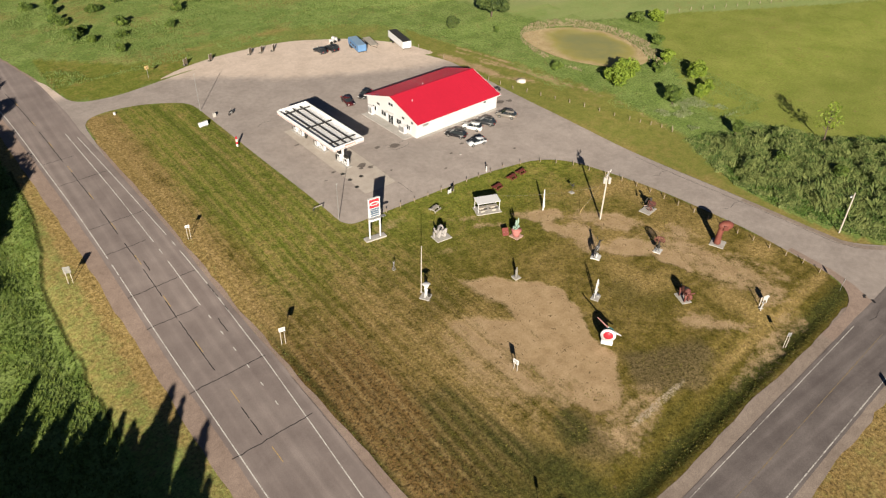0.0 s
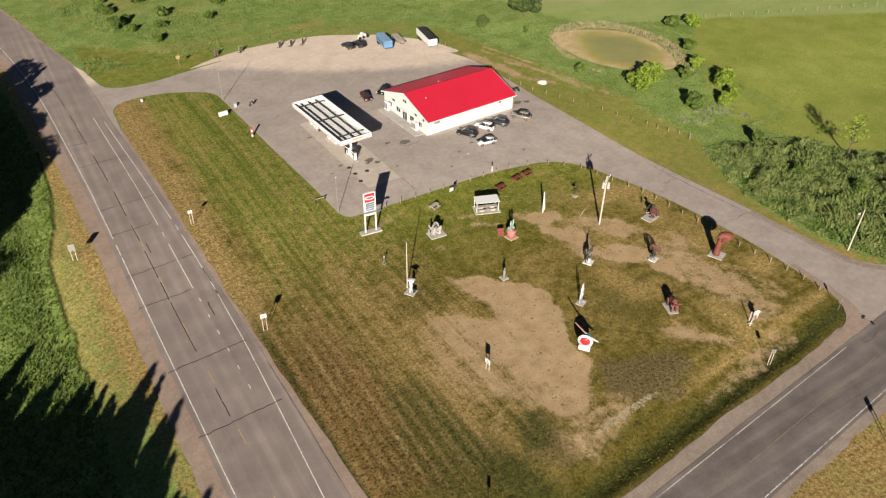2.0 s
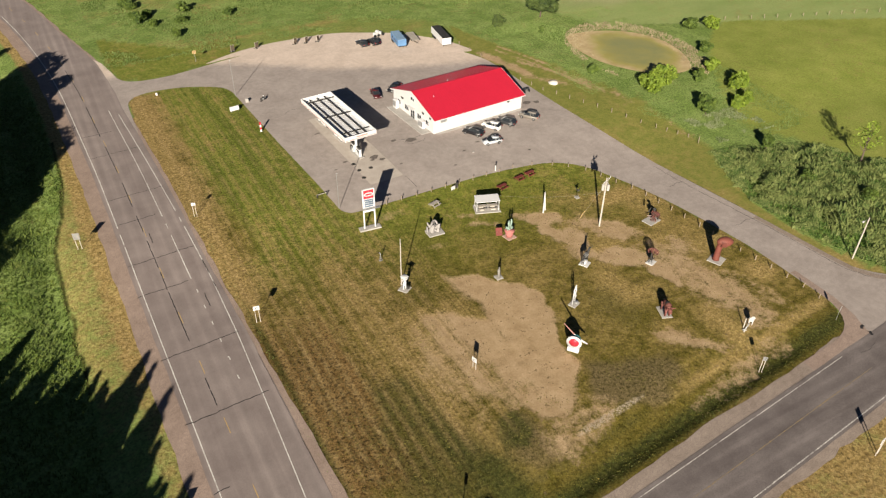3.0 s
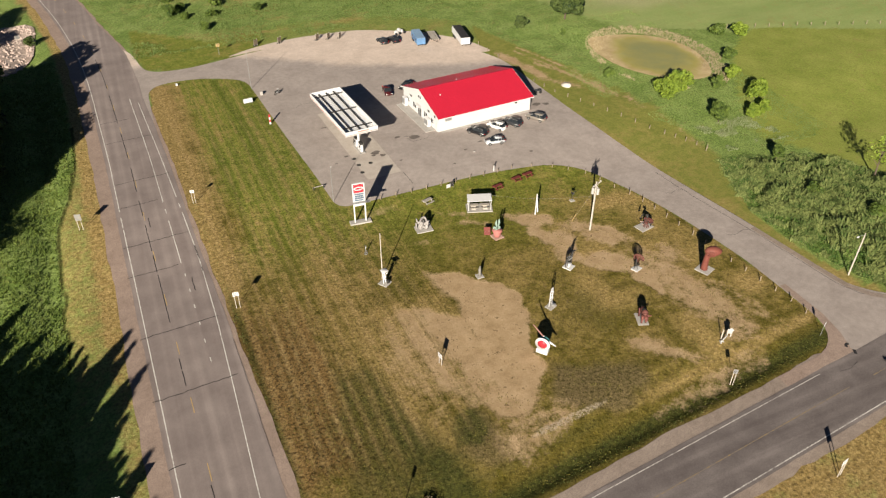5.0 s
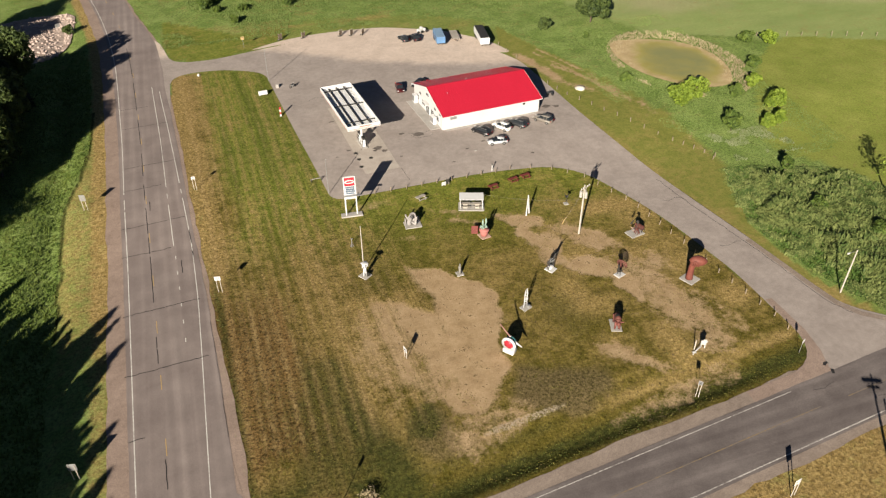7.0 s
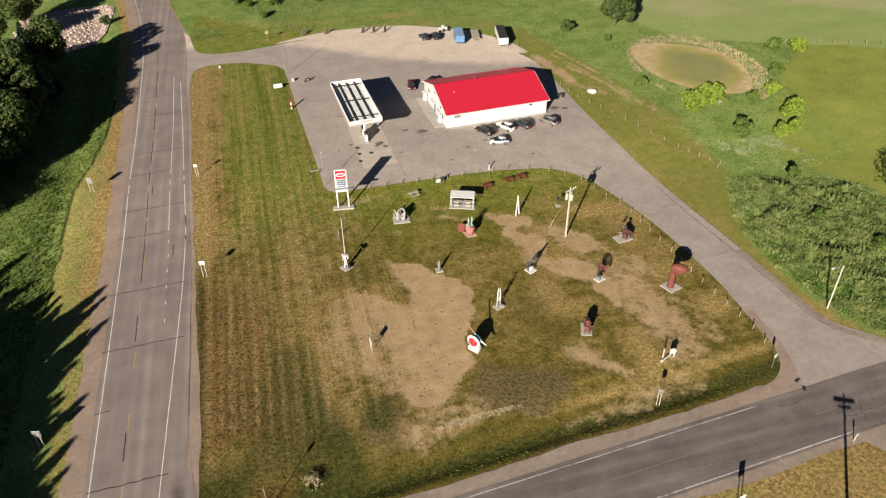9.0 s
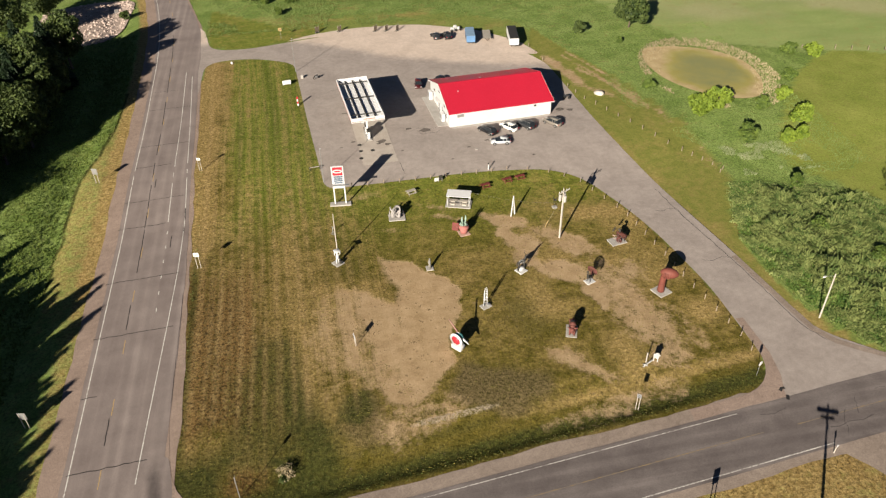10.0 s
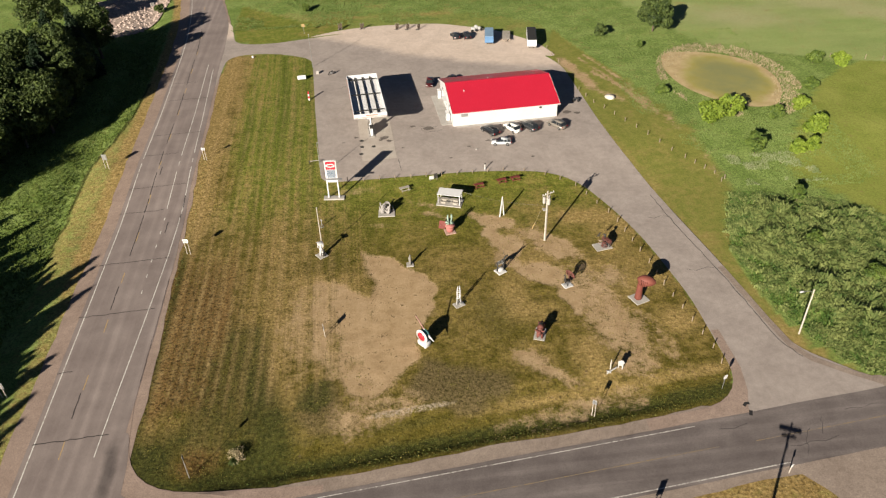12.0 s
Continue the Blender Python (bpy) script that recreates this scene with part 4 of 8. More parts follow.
# ---- the shop ----
def shop():
    s = thing("shop_building", 93.06, 125.96, 1.2, 4.4, "long white shop with a bright red metal gable roof", "building")
    L, D, H, R = 11.85, 8.85, 3.45, 6.5  # half length, half depth, eaves, ridge
    bm = bmesh.new()
    # side walls with real thickness
    box(bm, (0, -D + 0.1, H / 2), (2 * L, 0.2, H))
    part("side_wall", bm, M["white"], s, "white painted long wall")
    bm = bmesh.new()
    box(bm, (0, D - 0.1, H / 2), (2 * L, 0.2, H))
    part("side_wall", bm, M["white"], s)
    for sx in (-1, 1):
        bm = bmesh.new()
        y = D - 0.2
        prof = [(-y, 0), (y, 0), (y, H), (0, H + (R - H) * y / 9.6), (-y, H)]
        q = Matrix(((0, 0, 1, 0), (1, 0, 0, 0), (0, 1, 0, 0), (0, 0, 0, 1)))
        prism(bm, prof, sx * L - 0.1, sx * L + 0.1, q)
        part("gable_wall", bm, M["white"], s)
    # roof: two slabs of standing seam steel with trim
    slope = math.atan2(R - H, 9.6)
    run = 9.6 / math.cos(slope)
    for sy in (-1, 1):
        bm = bmesh.new()
        m = Matrix.Translation((0, 0, R + 0.12)) @ Matrix.Rotation(-sy * slope, 4, "X")
        box(bm, (0, sy * run / 2, -0.06), (24.5, run, 0.12), m)
        r = part("roof_slope", bm, M["red_roof"], s, "bright red standing-seam steel roofing")
        bm = bmesh.new()
        for k in range(41):
            box(bm, (-12.2 + k * 0.61, sy * run / 2, 0.018), (0.045, run - 0.02, 0.036), m)
        part("seams", bm, M["red_roof"], r)
        bm = bmesh.new()
        box(bm, (0, sy * (run + 0.07), -0.12), (24.5, 0.12, 0.14), m)
        part("gutter", bm, M["white_metal"], s, "white gutter")
        for sx in (-1, 1):
            bm = bmesh.new()
            box(bm, (sx * 12.28, sy * run / 2, -0.12), (0.05, run, 0.3), m)
            part("barge_board", bm, M["white"], s)
    bm = bmesh.new()
    box(bm, (0, 0, R + 0.13), (24.5, 0.5, 0.06), bevel=0.02)
    part("ridge_cap", bm, M["red_roof"], s)
    for x, y in ((-8.4, -3.1), (-2.0, 1.2)):
        bm = bmesh.new()
        z = R - (R - H) * abs(y) / 9.6
        rod(bm, (x, y, z), (x, y, z + 0.38), 0.07)
        rod(bm, (x, y, z + 0.36), (x, y, z + 0.42), 0.11)
        part("vent_pipe", bm, M["white_metal"], s)
    bm = bmesh.new()
    box(bm, (0, 0, H - 0.06), (2 * L - 0.5, 2 * D - 0.5, 0.08))
    part("ceiling_panel", bm, M["white"], s)
    # front gable: door, windows, low canopy and notices
    def opening(name, y, z, w, h, label, frame_m="white_metal"):
        bm = bmesh.new()
        box(bm, (-L - 0.115, y, z), (0.03, w, h))
        g = part(name, bm, M["glass"], s, label)
        bm = bmesh.new()
        for dy in (-1, 1):
            box(bm, (-L - 0.14, y + dy * (w / 2 + 0.03), z), (0.09, 0.07, h + 0.13))
        for dz in (-1, 1):
            box(bm, (-L - 0.14, y, z + dz * (h / 2 + 0.03)), (0.09, w - 0.01, 0.07))
        box(bm, (-L - 0.14, y, z), (0.06, 0.05, h))
        part("frame", bm, M[frame_m], g)
    opening("window", -6.2, 1.65, 1.3, 1.1, "dark shop window")
    opening("window", -2.9, 1.65, 1.7, 1.2, "dark shop window")
    opening("window", 2.6, 1.65, 1.7, 1.2, "dark shop window")
    opening("window", 6.0, 1.65, 1.3, 1.1, "dark shop window")
    opening("door", 0.0, 1.15, 1.8, 2.1, "glazed double shop door")
    opening("window", 0.0, 4.7, 1.6, 0.7, "dark gable vent window")
    bm = bmesh.new()
    box(bm, (-L - 0.5, 0, 2.75), (0.9, 2.6, 0.1), Matrix.Translation((0, 0, 0)), bevel=0.02)
    for y in (-1.2, 1.2):
        rod(bm, (-L - 0.9, y, 2.72), (-L - 0.1, y, 2.3), 0.03, None, 6)
    part("door_hood", bm, M["white"], s, "small white hood over the door")
    bm = bmesh.new()
    box(bm, (-L - 1.3, 0, 0.07), (2.4, 15.5, 0.14), bevel=0.02)
    part("front_step", bm, M["concrete"], s, "pale concrete walk along the shop front")
    for y, w in ((-4.4, 0.8), (4.6, 1.0), (-7.4, 0.6)):
        bm = bmesh.new()
        box(bm, (-L - 0.14, y, 3.15), (0.05, w, 0.5), bevel=0.01)
        part("notice_board", bm, M["dark_metal"], s)
    bm = bmesh.new()
    box(bm, (-9.4, -D - 0.03, 2.6), (1.6, 0.05, 0.7), bevel=0.01)
    part("wall_sign", bm, M["grey_metal"], s, "small worn wall sign")
    bm = bmesh.new()
    box(bm, (0, -D - 0.35, 0.05), (22.5, 0.7, 0.1), bevel=0.02)
    part("kerb", bm, M["concrete"], s)
    bm = bmesh.new()
    box(bm, (7.9, -D - 0.12, 2.75), (0.55, 0.22, 0.35), bevel=0.02)
    part("wall_lamp", bm, M["dark_metal"], s)
    return s


shop()
for y, w, h, d in ((6.6, 1.5, 1.9, 0.8), (-4.9, 1.9, 1.7, 0.8)):
    c = pose(93.06, 125.96, 1.2, 0, 0, 4.4) @ Vector((-11.85 - 0.7, y, 0.14))
    b = thing("ice_box", c.x, c.y, c.z, 4.4, "white ice freezer beside the shop door", "freezer", "ice boxes")
    bm = bmesh.new()
    box(bm, (0, 0, h / 2), (d, w, h), bevel=0.04)
    part("cabinet", bm, M["white_metal"], b)
    for dy in (-w / 4, w / 4):
        bm = bmesh.new()
        box(bm, (-d / 2 - 0.02, dy, h * 0.55), (0.04, w / 2 - 0.08, h * 0.7), bevel=0.01)
        part("door", bm, M["grey_metal"], b)


# ---- the filling station canopy ----
M["faded"] = material("sun_faded_red", (0.52, 0.25, 0.22), 0.6, vary=0.2)


def canopy():
    c = thing("fuel_canopy", 62.9, 123.8, 1.2, 4.9, "white fuel canopy with an open ribbed top", "canopy")
    W, Ln, lo, hi = 3.5, 10.4, 4.95, 5.95
    for sx in (-1, 1):
        bm = bmesh.new()
        box(bm, (sx * W, 0, (lo + hi) / 2), (0.14, 2 * Ln, hi - lo), bevel=0.015)
        f = part("fascia", bm, M["white_metal"], c, "white fascia with a faded band")
        bm = bmesh.new()
        box(bm, (sx * (W + 0.085), 0, lo + 0.22), (0.03, 2 * Ln - 0.1, 0.14))
        part("band", bm, M["faded"], f, "faded pink band")
    for sy in (-1, 1):
        bm = bmesh.new()
        box(bm, (0, sy * Ln, (lo + hi) / 2), (2 * W + 0.14, 0.14, hi - lo), bevel=0.015)
        f = part("fascia", bm, M["white_metal"], c, "white fascia with a faded band")
        bm = bmesh.new()
        box(bm, (0, sy * (Ln + 0.085), lo + 0.22), (2 * W - 0.1, 0.03, 0.14))
        part("band", bm, M["faded"], f)
        bm = bmesh.new()
        box(bm, (0.3, sy * (Ln + 0.088), lo + 0.62), (2.6, 0.03, 0.3))
        part("brand_panel", bm, M["faded"], f, "plain faded pink brand panel")
    bm = bmesh.new()
    box(bm, (0, 0, lo + 0.12), (2 * W - 0.16, 2 * Ln - 0.16, 0.1))
    deck = part("deck", bm, M["white_metal"], c, "white ribbed steel deck")
    bm = bmesh.new()
    for k in range(26):
        box(bm, (0, -Ln + 0.4 + k * 0.8, lo + 0.19), (2 * W - 0.2, 0.09, 0.04))
    part("ribs", bm, M["white_metal"], deck)
    for x in (-1.75, 0.0, 1.75):
        bm = bmesh.new()
        box(bm, (x, 0, lo + 0.45), (0.24, 2 * Ln - 0.5, 0.1))
        box(bm, (x, 0, lo + 0.33), (0.08, 2 * Ln - 0.5, 0.18))
        part("beam", bm, M["dark_metal"], c, "dark steel purlin")
    for y in (-8.0, 0.2, 8.4):
        bm = bmesh.new()
        box(bm, (0, y, lo + 0.62), (2 * W - 0.5, 0.28, 0.14))
        part("cross_beam", bm, M["dark_metal"], c, "dark steel cross beam")
    for y in (-8.0, 0.2, 8.4):
        bm = bmesh.new()
        box(bm, (0, y, lo / 2), (0.36, 0.36, lo), bevel=0.02)
        part("column", bm, M["white_metal"], c)
        bm = bmesh.new()
        box(bm, (0, y, 0.35), (0.44, 0.44, 0.7), bevel=0.02)
        part("column_guard", bm, M["white"], c)
        for x in (-1.8, 1.8):
            bm = bmesh.new()
            box(bm, (x, y, lo + 0.04), (0.6, 0.6, 0.05))
            part("down_light", bm, M["white_metal"], c)
    return c


canopy()


# ---- trees ----
def leaf_cloud(rng, centres, radii, count, size, flat=0.75):
    """Leaf clumps scattered through the outer part of several overlapping balls, as verts and faces."""
    k = rng.choice(len(centres), count, p=np.array(radii) ** 2 / np.sum(np.array(radii) ** 2))
    d = rng.randn(count, 3)
    d /= np.linalg.norm(d, axis=1)[:, None]
    r = np.array(radii)[k] * (0.45 + 0.6 * rng.rand(count) ** 0.6)
    p = np.array(centres)[k] + d * r[:, None] * (1, 1, flat)
    # each clump is a bent leaf of two triangles facing roughly outwards
    n = d + 0.7 * rng.randn(count, 3)
    n /= np.linalg.norm(n, axis=1)[:, None]
    a = np.cross(n, rng.randn(count, 3))
    a /= np.linalg.norm(a, axis=1)[:, None]
    b = np.cross(n, a)
    s = size * (0.6 + 0.9 * rng.rand(count))[:, None]
    v = np.stack([p - a * s, p + b * s * 0.6 + n * s * 0.25, p + a * s, p - b * s * 0.6 + n * s * 0.25], 1).reshape(-1, 3)
    i = np.arange(count)[:, None] * 4
    return v, np.concatenate([i + [0, 1, 2], i + [0, 2, 3]])


def cloud_part(name, v, f, mat, parent, label=""):
    me = bpy.data.meshes.new(name)
    me.from_pydata(v.tolist(), [], f.tolist())
    me.materials.append(mat)
    ob = new(name, me)
    ob.parent = parent
    if label:
        ob["label"] = label
    return ob


def broad_tree(name, x, y, h, w, seed, leaves=2600, size=0.42, mat="leaf", label="broad leafy tree", low=0.15, gap=1.0):
    rng = np.random.RandomState(seed)
    t = thing(name, x, y, None, rng.rand() * 360, label, "tree")
    bm = bmesh.new()
    top = h * 0.72
    bend = rng.randn(2) * 0.03 * h
    tube(bm, [(0, 0, -0.2), (bend[0] * 0.4, bend[1] * 0.4, h * 0.3), (bend[0], bend[1], top)], [0.028 * h, 0.02 * h, 0.006 * h], 7)
    part("trunk", bm, M["bark"], t)
    centres, radii = [], []
    n = 9 if h > 4 else 6
    bm = bmesh.new()
    for i in range(n):
        a = 2 * math.pi * (i + rng.rand() * 0.7) / n * 2.4
        z = h * (low + 0.25 + 0.62 * (i + 0.5) / n)
        k = math.sin(math.pi * min(0.95, (z / h - low) / (1.02 - low))) ** 0.6
        r = w * 0.5 * k * (0.45 + 0.45 * rng.rand())
        c = (bend[0] + r * math.cos(a), bend[1] + r * math.sin(a), z)
        centres.append(c)
        radii.append(max(0.16 * w, w * (0.2 + 0.12 * rng.rand()) * gap))
        z0 = z * 0.6
        tube(bm, [(bend[0] * z0 / top, bend[1] * z0 / top, z0), (c[0] * 0.6, c[1] * 0.6, (z0 + z) / 2), c], [0.012 * h, 0.008 * h, 0.003 * h], 5)
    part("limbs", bm, M["bark"], t)
    centres.append((bend[0], bend[1], h * 0.86))
    radii.append(0.2 * w)
    centres.append((0, 0, h * (low + 0.3)))
    radii.append(0.26 * w * gap)
    v, f = leaf_cloud(rng, centres, radii, leaves, size)
    cloud_part("crown", v, f, M[mat], t)
    return t


def spruce(name, x, y, h, w, seed, label="tall dark spruce beside the highway", sprays=130):
    rng = np.random.RandomState(seed)
    t = thing(name, x, y, None, 0, label, "tree", "spruces by the highway")
    bm = bmesh.new()
    tube(bm, [(0, 0, -0.2), (0, 0, h * 0.5), (0, 0, h)], [0.016 * h, 0.01 * h, 0.02], 6)
    part("trunk", bm, M["bark"], t)
    # needle sprays in whorls, drooping outwards
    n = int(h * sprays)
    z = h * (0.05 + 0.95 * rng.rand(n) ** 1.25)
    z = np.where(rng.rand(n) < 0.7, np.round(z / 0.75) * 0.75 + 0.1 * rng.randn(n), z)
    z = np.clip(z, 0.04 * h, 0.99 * h)
    r = 0.5 * w * (1 - z / h) ** 0.9 * (0.25 + 0.85 * rng.rand(n) ** 0.5) + 0.05
    a = rng.rand(n) * 6.283
    d = np.stack([np.cos(a), np.sin(a), -0.35 + 0 * a], 1)
    p = np.stack([r * np.cos(a), r * np.sin(a), z - 0.3 * r], 1)
    q = rng.randn(n, 3) * (1, 1, 1.3)
    q = np.cross(d, q)
    q /= np.linalg.norm(q, axis=1)[:, None]
    s = (0.34 + 0.13 * w * (1 - z / h))[:, None] * (0.7 + 0.6 * rng.rand(n))[:, None]
    v = np.stack([p - d * s, p + q * s * 0.6, p + d * s * 1.1, p - q * s * 0.6], 1).reshape(-1, 3)
    i = np.arange(n)[:, None] * 4
    f = np.concatenate([i + [0, 1, 2], i + [0, 2, 3]])
    # dense boughs inside: ragged skirts, one above another
    tiers, teeth = 9, 11
    for k in range(tiers):
        z1 = h * (0.16 + 0.82 * (k + 1) / tiers)
        z0 = h * max(0.015, 0.80 * k / tiers - 0.02)
        a = 6.283 * (np.arange(teeth) + 0.5 * rng.rand(teeth)) / teeth
        r = 0.5 * w * (1 - z0 / h) ** 0.9 * (0.62 + 0.42 * rng.rand(teeth))
        ring = np.stack([r * np.cos(a), r * np.sin(a), z0 + 0.03 * h * rng.rand(teeth)], 1)
        o = len(v)
        v = np.concatenate([v, ring, [[0, 0, z1]]])
        j = np.arange(teeth)
        f = np.concatenate([f, np.stack([o + j, o + (j + 1) % teeth, np.full(teeth, o + teeth)], 1)])
    cloud_part("crown", v, f, M["leaf_dark"], t)
    return t


rs = random.Random(5)
# spruces south-west of the highway, which shade its verge
k = 0
for row in range(6):
    for step in range(12):
        x, y = -13 - 4.6 * row + rs.uniform(-1.3, 1.3), 39 - 4.7 * step + 0.95 * 4.6 * row + rs.uniform(-1.2, 1.2)
        spruce("spruce", x, y, rs.uniform(15.5, 19.5), rs.uniform(8.0, 9.6), 40 + k)
        k += 1
for row in range(5):
    for step in range(10):
        spruce("spruce", -16.5 - 4.6 * row + rs.uniform(-1.2, 1.2), 35.5 - 4.7 * step + 0.95 * 4.6 * row + rs.uniform(-1.2, 1.2), rs.uniform(14.5, 18.5), rs.uniform(8.0, 9.6), 500 + k)
        k += 1
for step in range(10):
    spruce("spruce", -12.2 + rs.uniform(-0.8, 0.8), 37.0 - 4.7 * step + rs.uniform(-0.8, 0.8), rs.uniform(12.5, 15.5), rs.uniform(8.0, 9.6), 600 + step)
# younger spruces between and in front of them
for row in range(8):
    for step in range(13):
        x = -9.2 - 3.3 * row + rs.uniform(-0.9, 0.9)
        y = 42.0 + 0.95 * 3.3 * row - 3.4 * step + rs.uniform(-0.9, 0.9)
        spruce("spruce", x, y, rs.uniform(13.6, 16.4) if row < 3 else rs.uniform(12.0, 15.2), rs.uniform(6.4, 7.6), 700 + 13 * row + step, "younger dark spruce in a dense stand", 60)
# the grove west of the highway
for i, (x, y, h, w) in enumerate([(-8, 126, 12.5, 10), (-15, 117.5, 14, 10), (-18.5, 100.5, 13, 9), (-24, 91, 14, 10), (-30, 86, 14, 10), (-37, 82, 15, 11), (-13.5, 128.5, 15.5, 10), (-22, 114, 16, 11), (-28, 101, 16, 11), (-37, 95, 16, 12), (-11.5, 150, 17.5, 8.5), (-21, 130, 17, 12), (-29, 114, 17, 12), (-40, 108, 17, 12), (-8.5, 169, 15, 9), (-20, 147, 17, 12), (-30, 132, 17, 12), (-32, 150, 17, 12), (-40, 125, 17, 12), (-29, 186, 15, 11), (-23, 208, 13, 10), (-8.6, 133, 12.5, 7.5), (-8.4, 140.5, 13, 7.5), (-9, 147.5, 12, 7.5), (-9.6, 155, 11, 7), (-11.5, 119.5, 12.5, 9), (-14.5, 111, 12, 9), (-19, 107.5, 12, 9), (-0.5, 204.5, 2.6, 2.8)]):
    broad_tree("tree" if h > 5 else "bush", x, y, h, w, 70 + i, 6200 if h > 5 else 500, 0.34 if h > 5 else 0.25, "leaf_grove", "tall dark-green leafy tree in a roadside grove" if h > 5 else "round bush beside the rubble bank", 0.05, 1.15)
for k_, (x, y, h) in enumerate(((-11, 133.5, 15.5), (-12.5, 141, 17), (-9.5, 158, 18), (-13, 150, 18), (-15, 157, 18))):
    spruce("spruce", x, y, h, 7.5, 400 + k_, "tall dark spruce among the leafy trees")
broad_tree("tree", -18.0, 163.5, 13, 10, 99, 4600, 0.42, "leaf", "light-green leafy tree in the roadside grove", 0.05, 1.15)


# ---- filling station ----
M["stain"] = road_material("oily_asphalt", (0.10, 0.085, 0.075), (0.17, 0.145, 0.13), fleck=0.3)
M["slab"] = road_material("oil_stained_slab", (0.36, 0.315, 0.275), (0.45, 0.40, 0.35), fleck=0.1)


# old tyre smear, fading out into the asphalt round it
M["smear"] = road_material("tyre_darkened_asphalt", (0.172, 0.140, 0.131), (0.272, 0.228, 0.211), wheel=(0, 0.0275, 18.36, 1.0, 1.95), along=(0.8, 0.012, 1), turn=-1.5, into=((0.075, 0.062, 0.060), (0.150, 0.126, 0.118)))
smear = sheet("tyre_smear", rounded([(26.2, 37.0, 1), (29.6, 36.8, 1), (30.6, 31.4, 1), (31.0, 24.6, 1), (26.4, 24.6, 1), (26.4, 30, 1)], 4), M["smear"], 0.0605, 0.6, "dark tyre smear at the road corner", "stain")
co = np.array([v.co for v in smear.data.vertices])
mid_x = np.interp(co[:, 1], (26, 30, 35), (28.4, 28.5, 27.9))
worn = (1 - sstep(0.2, 1.5, np.abs(co[:, 0] - mid_x))) * sstep(25.0, 27.5, co[:, 1]) * (1 - sstep(33.6, 36.4, co[:, 1]))
smear.data.attributes.new("gravelly", "FLOAT", "POINT").data.foreach_set("value", (worn * 0.85).astype(np.float32))


def turned(x, y, w, d, turn):
    m = pose(x, y, 0, 0, 0, turn)
    return [tuple((m @ Vector((sx * w / 2, sy * d / 2, 0)))[:2]) for sx, sy in ((-1, -1), (1, -1), (1, 1), (-1, 1))]


sheet("fuel_slab", turned(64.3, 119.6, 7.2, 31.0, 3.0), M["slab"], 0.075, 3, "pale oil-stained concrete slab under the pumps", "slab")
for x, y in ((61.4, 112.4), (64.0, 109.6), (61.5, 109.7), (61.3, 106.8)):
    bm = bmesh.new()
    rod(bm, (0, 0, 0), (0, 0, 0.03), 0.46, 0.44, 14)
    rod(bm, (0, 0, 0.02), (0, 0, 0.05), 0.33, 0.33, 14)
    o = part("tank_cover", bm, M["dark_metal"])
    o.location = (x, y, gz(x, y) + 0.075)
    tagged(o, "round dark steel tank cover in the slab", "tank cover", "tank covers")
r = random.Random(17)
for x, y, s in ((66.3, 113.2, 0.75), (67.4, 111.6, 0.5), (65.6, 112.2, 0.4), (60.2, 114.0, 0.35), (59.4, 128.0, 0.4), (66.6, 124.6, 0.5), (76.4, 116.2, 0.9), (72.8, 117.6, 0.5), (84.3, 107.0, 0.3), (80.0, 103.0, 0.25), (97.0, 101.5, 0.3), (70.2, 108.2, 0.25), (88.6, 109.0, 0.35), (108.2, 119.8, 0.8), (110.5, 119.2, 0.6), (57.5, 112.0, 0.22)):
    pts = [(x + s * 1.5 * math.cos(k * 0.628) * r.uniform(0.6, 1.2), y + s * math.sin(k * 0.628) * r.uniform(0.6, 1.2)) for k in range(10)]
    sheet("oil_stain", pts, M["stain"], 0.085, 2, "dark oil stain on the pavement", "stain")


def fuel_pump(m):
    p = thing("fuel_pump", 0, 0, 0, 0, "white and dark fuel pump with hoses", "fuel pump", "fuel pumps")
    bm = bmesh.new()
    box(bm, (0, 0, 0.85), (0.55, 0.95, 1.7), bevel=0.04)
    part("cabinet", bm, M["white_metal"], p)
    bm = bmesh.new()
    box(bm, (0, 0, 1.95), (0.65, 1.15, 0.4), bevel=0.03)
    part("top_sign", bm, M["dark_metal"], p)
    for sx in (-1, 1):
        bm = bmesh.new()
        box(bm, (sx * 0.29, 0, 1.25), (0.03, 0.7, 0.5))
        part("screen", bm, M["glass"], p, "dark display")
        for sy in (-1, 1):
            bm = bmesh.new()
            tube(bm, [(sx * 0.3, sy * 0.42, 1.6), (sx * 0.55, sy * 0.5, 1.3), (sx * 0.5, sy * 0.5, 0.5), (sx * 0.33, sy * 0.45, 0.9)], 0.03, 6)
            part("hose", bm, M["black"], p)
    p.matrix_basis = m
    return p


CAN = pose(62.9, 123.8, 1.3, 0, 0, 4.9)
first = None
for y in (-8.0, 0.2, 8.4):
    for dy in (-1.25, 1.25):
        m = CAN @ pose(0, y + dy, 0.14)
        first = copy_thing(first, m) if first else fuel_pump(m)
    bm = bmesh.new()
    box(bm, (0, 0, 0.07), (1.3, 4.4, 0.14), bevel=0.04)
    o = part("pump_island", bm, M["concrete"])
    o.matrix_basis = CAN @ pose(0, y, 0.0)
    tagged(o, "raised concrete island under the pumps", "pump island", "pump islands")
for y in (-5.6, 5.9):
    o = thing("litter_bin", *(CAN @ Vector((0.1, y, 0)))[:2], 1.3, 0, "dark litter bin beside the pumps", "bin", "litter bins")
    bm = bmesh.new()
    rod(bm, (0, 0, 0), (0, 0, 0.9), 0.28, 0.3, 12)
    part("body", bm, M["dark_metal"], o)
    bm = bmesh.new()
    blob(bm, (0, 0, 0.9), (0.3, 0.3, 0.18), seg=12)
    part("lid", bm, M["dark_metal"], o)


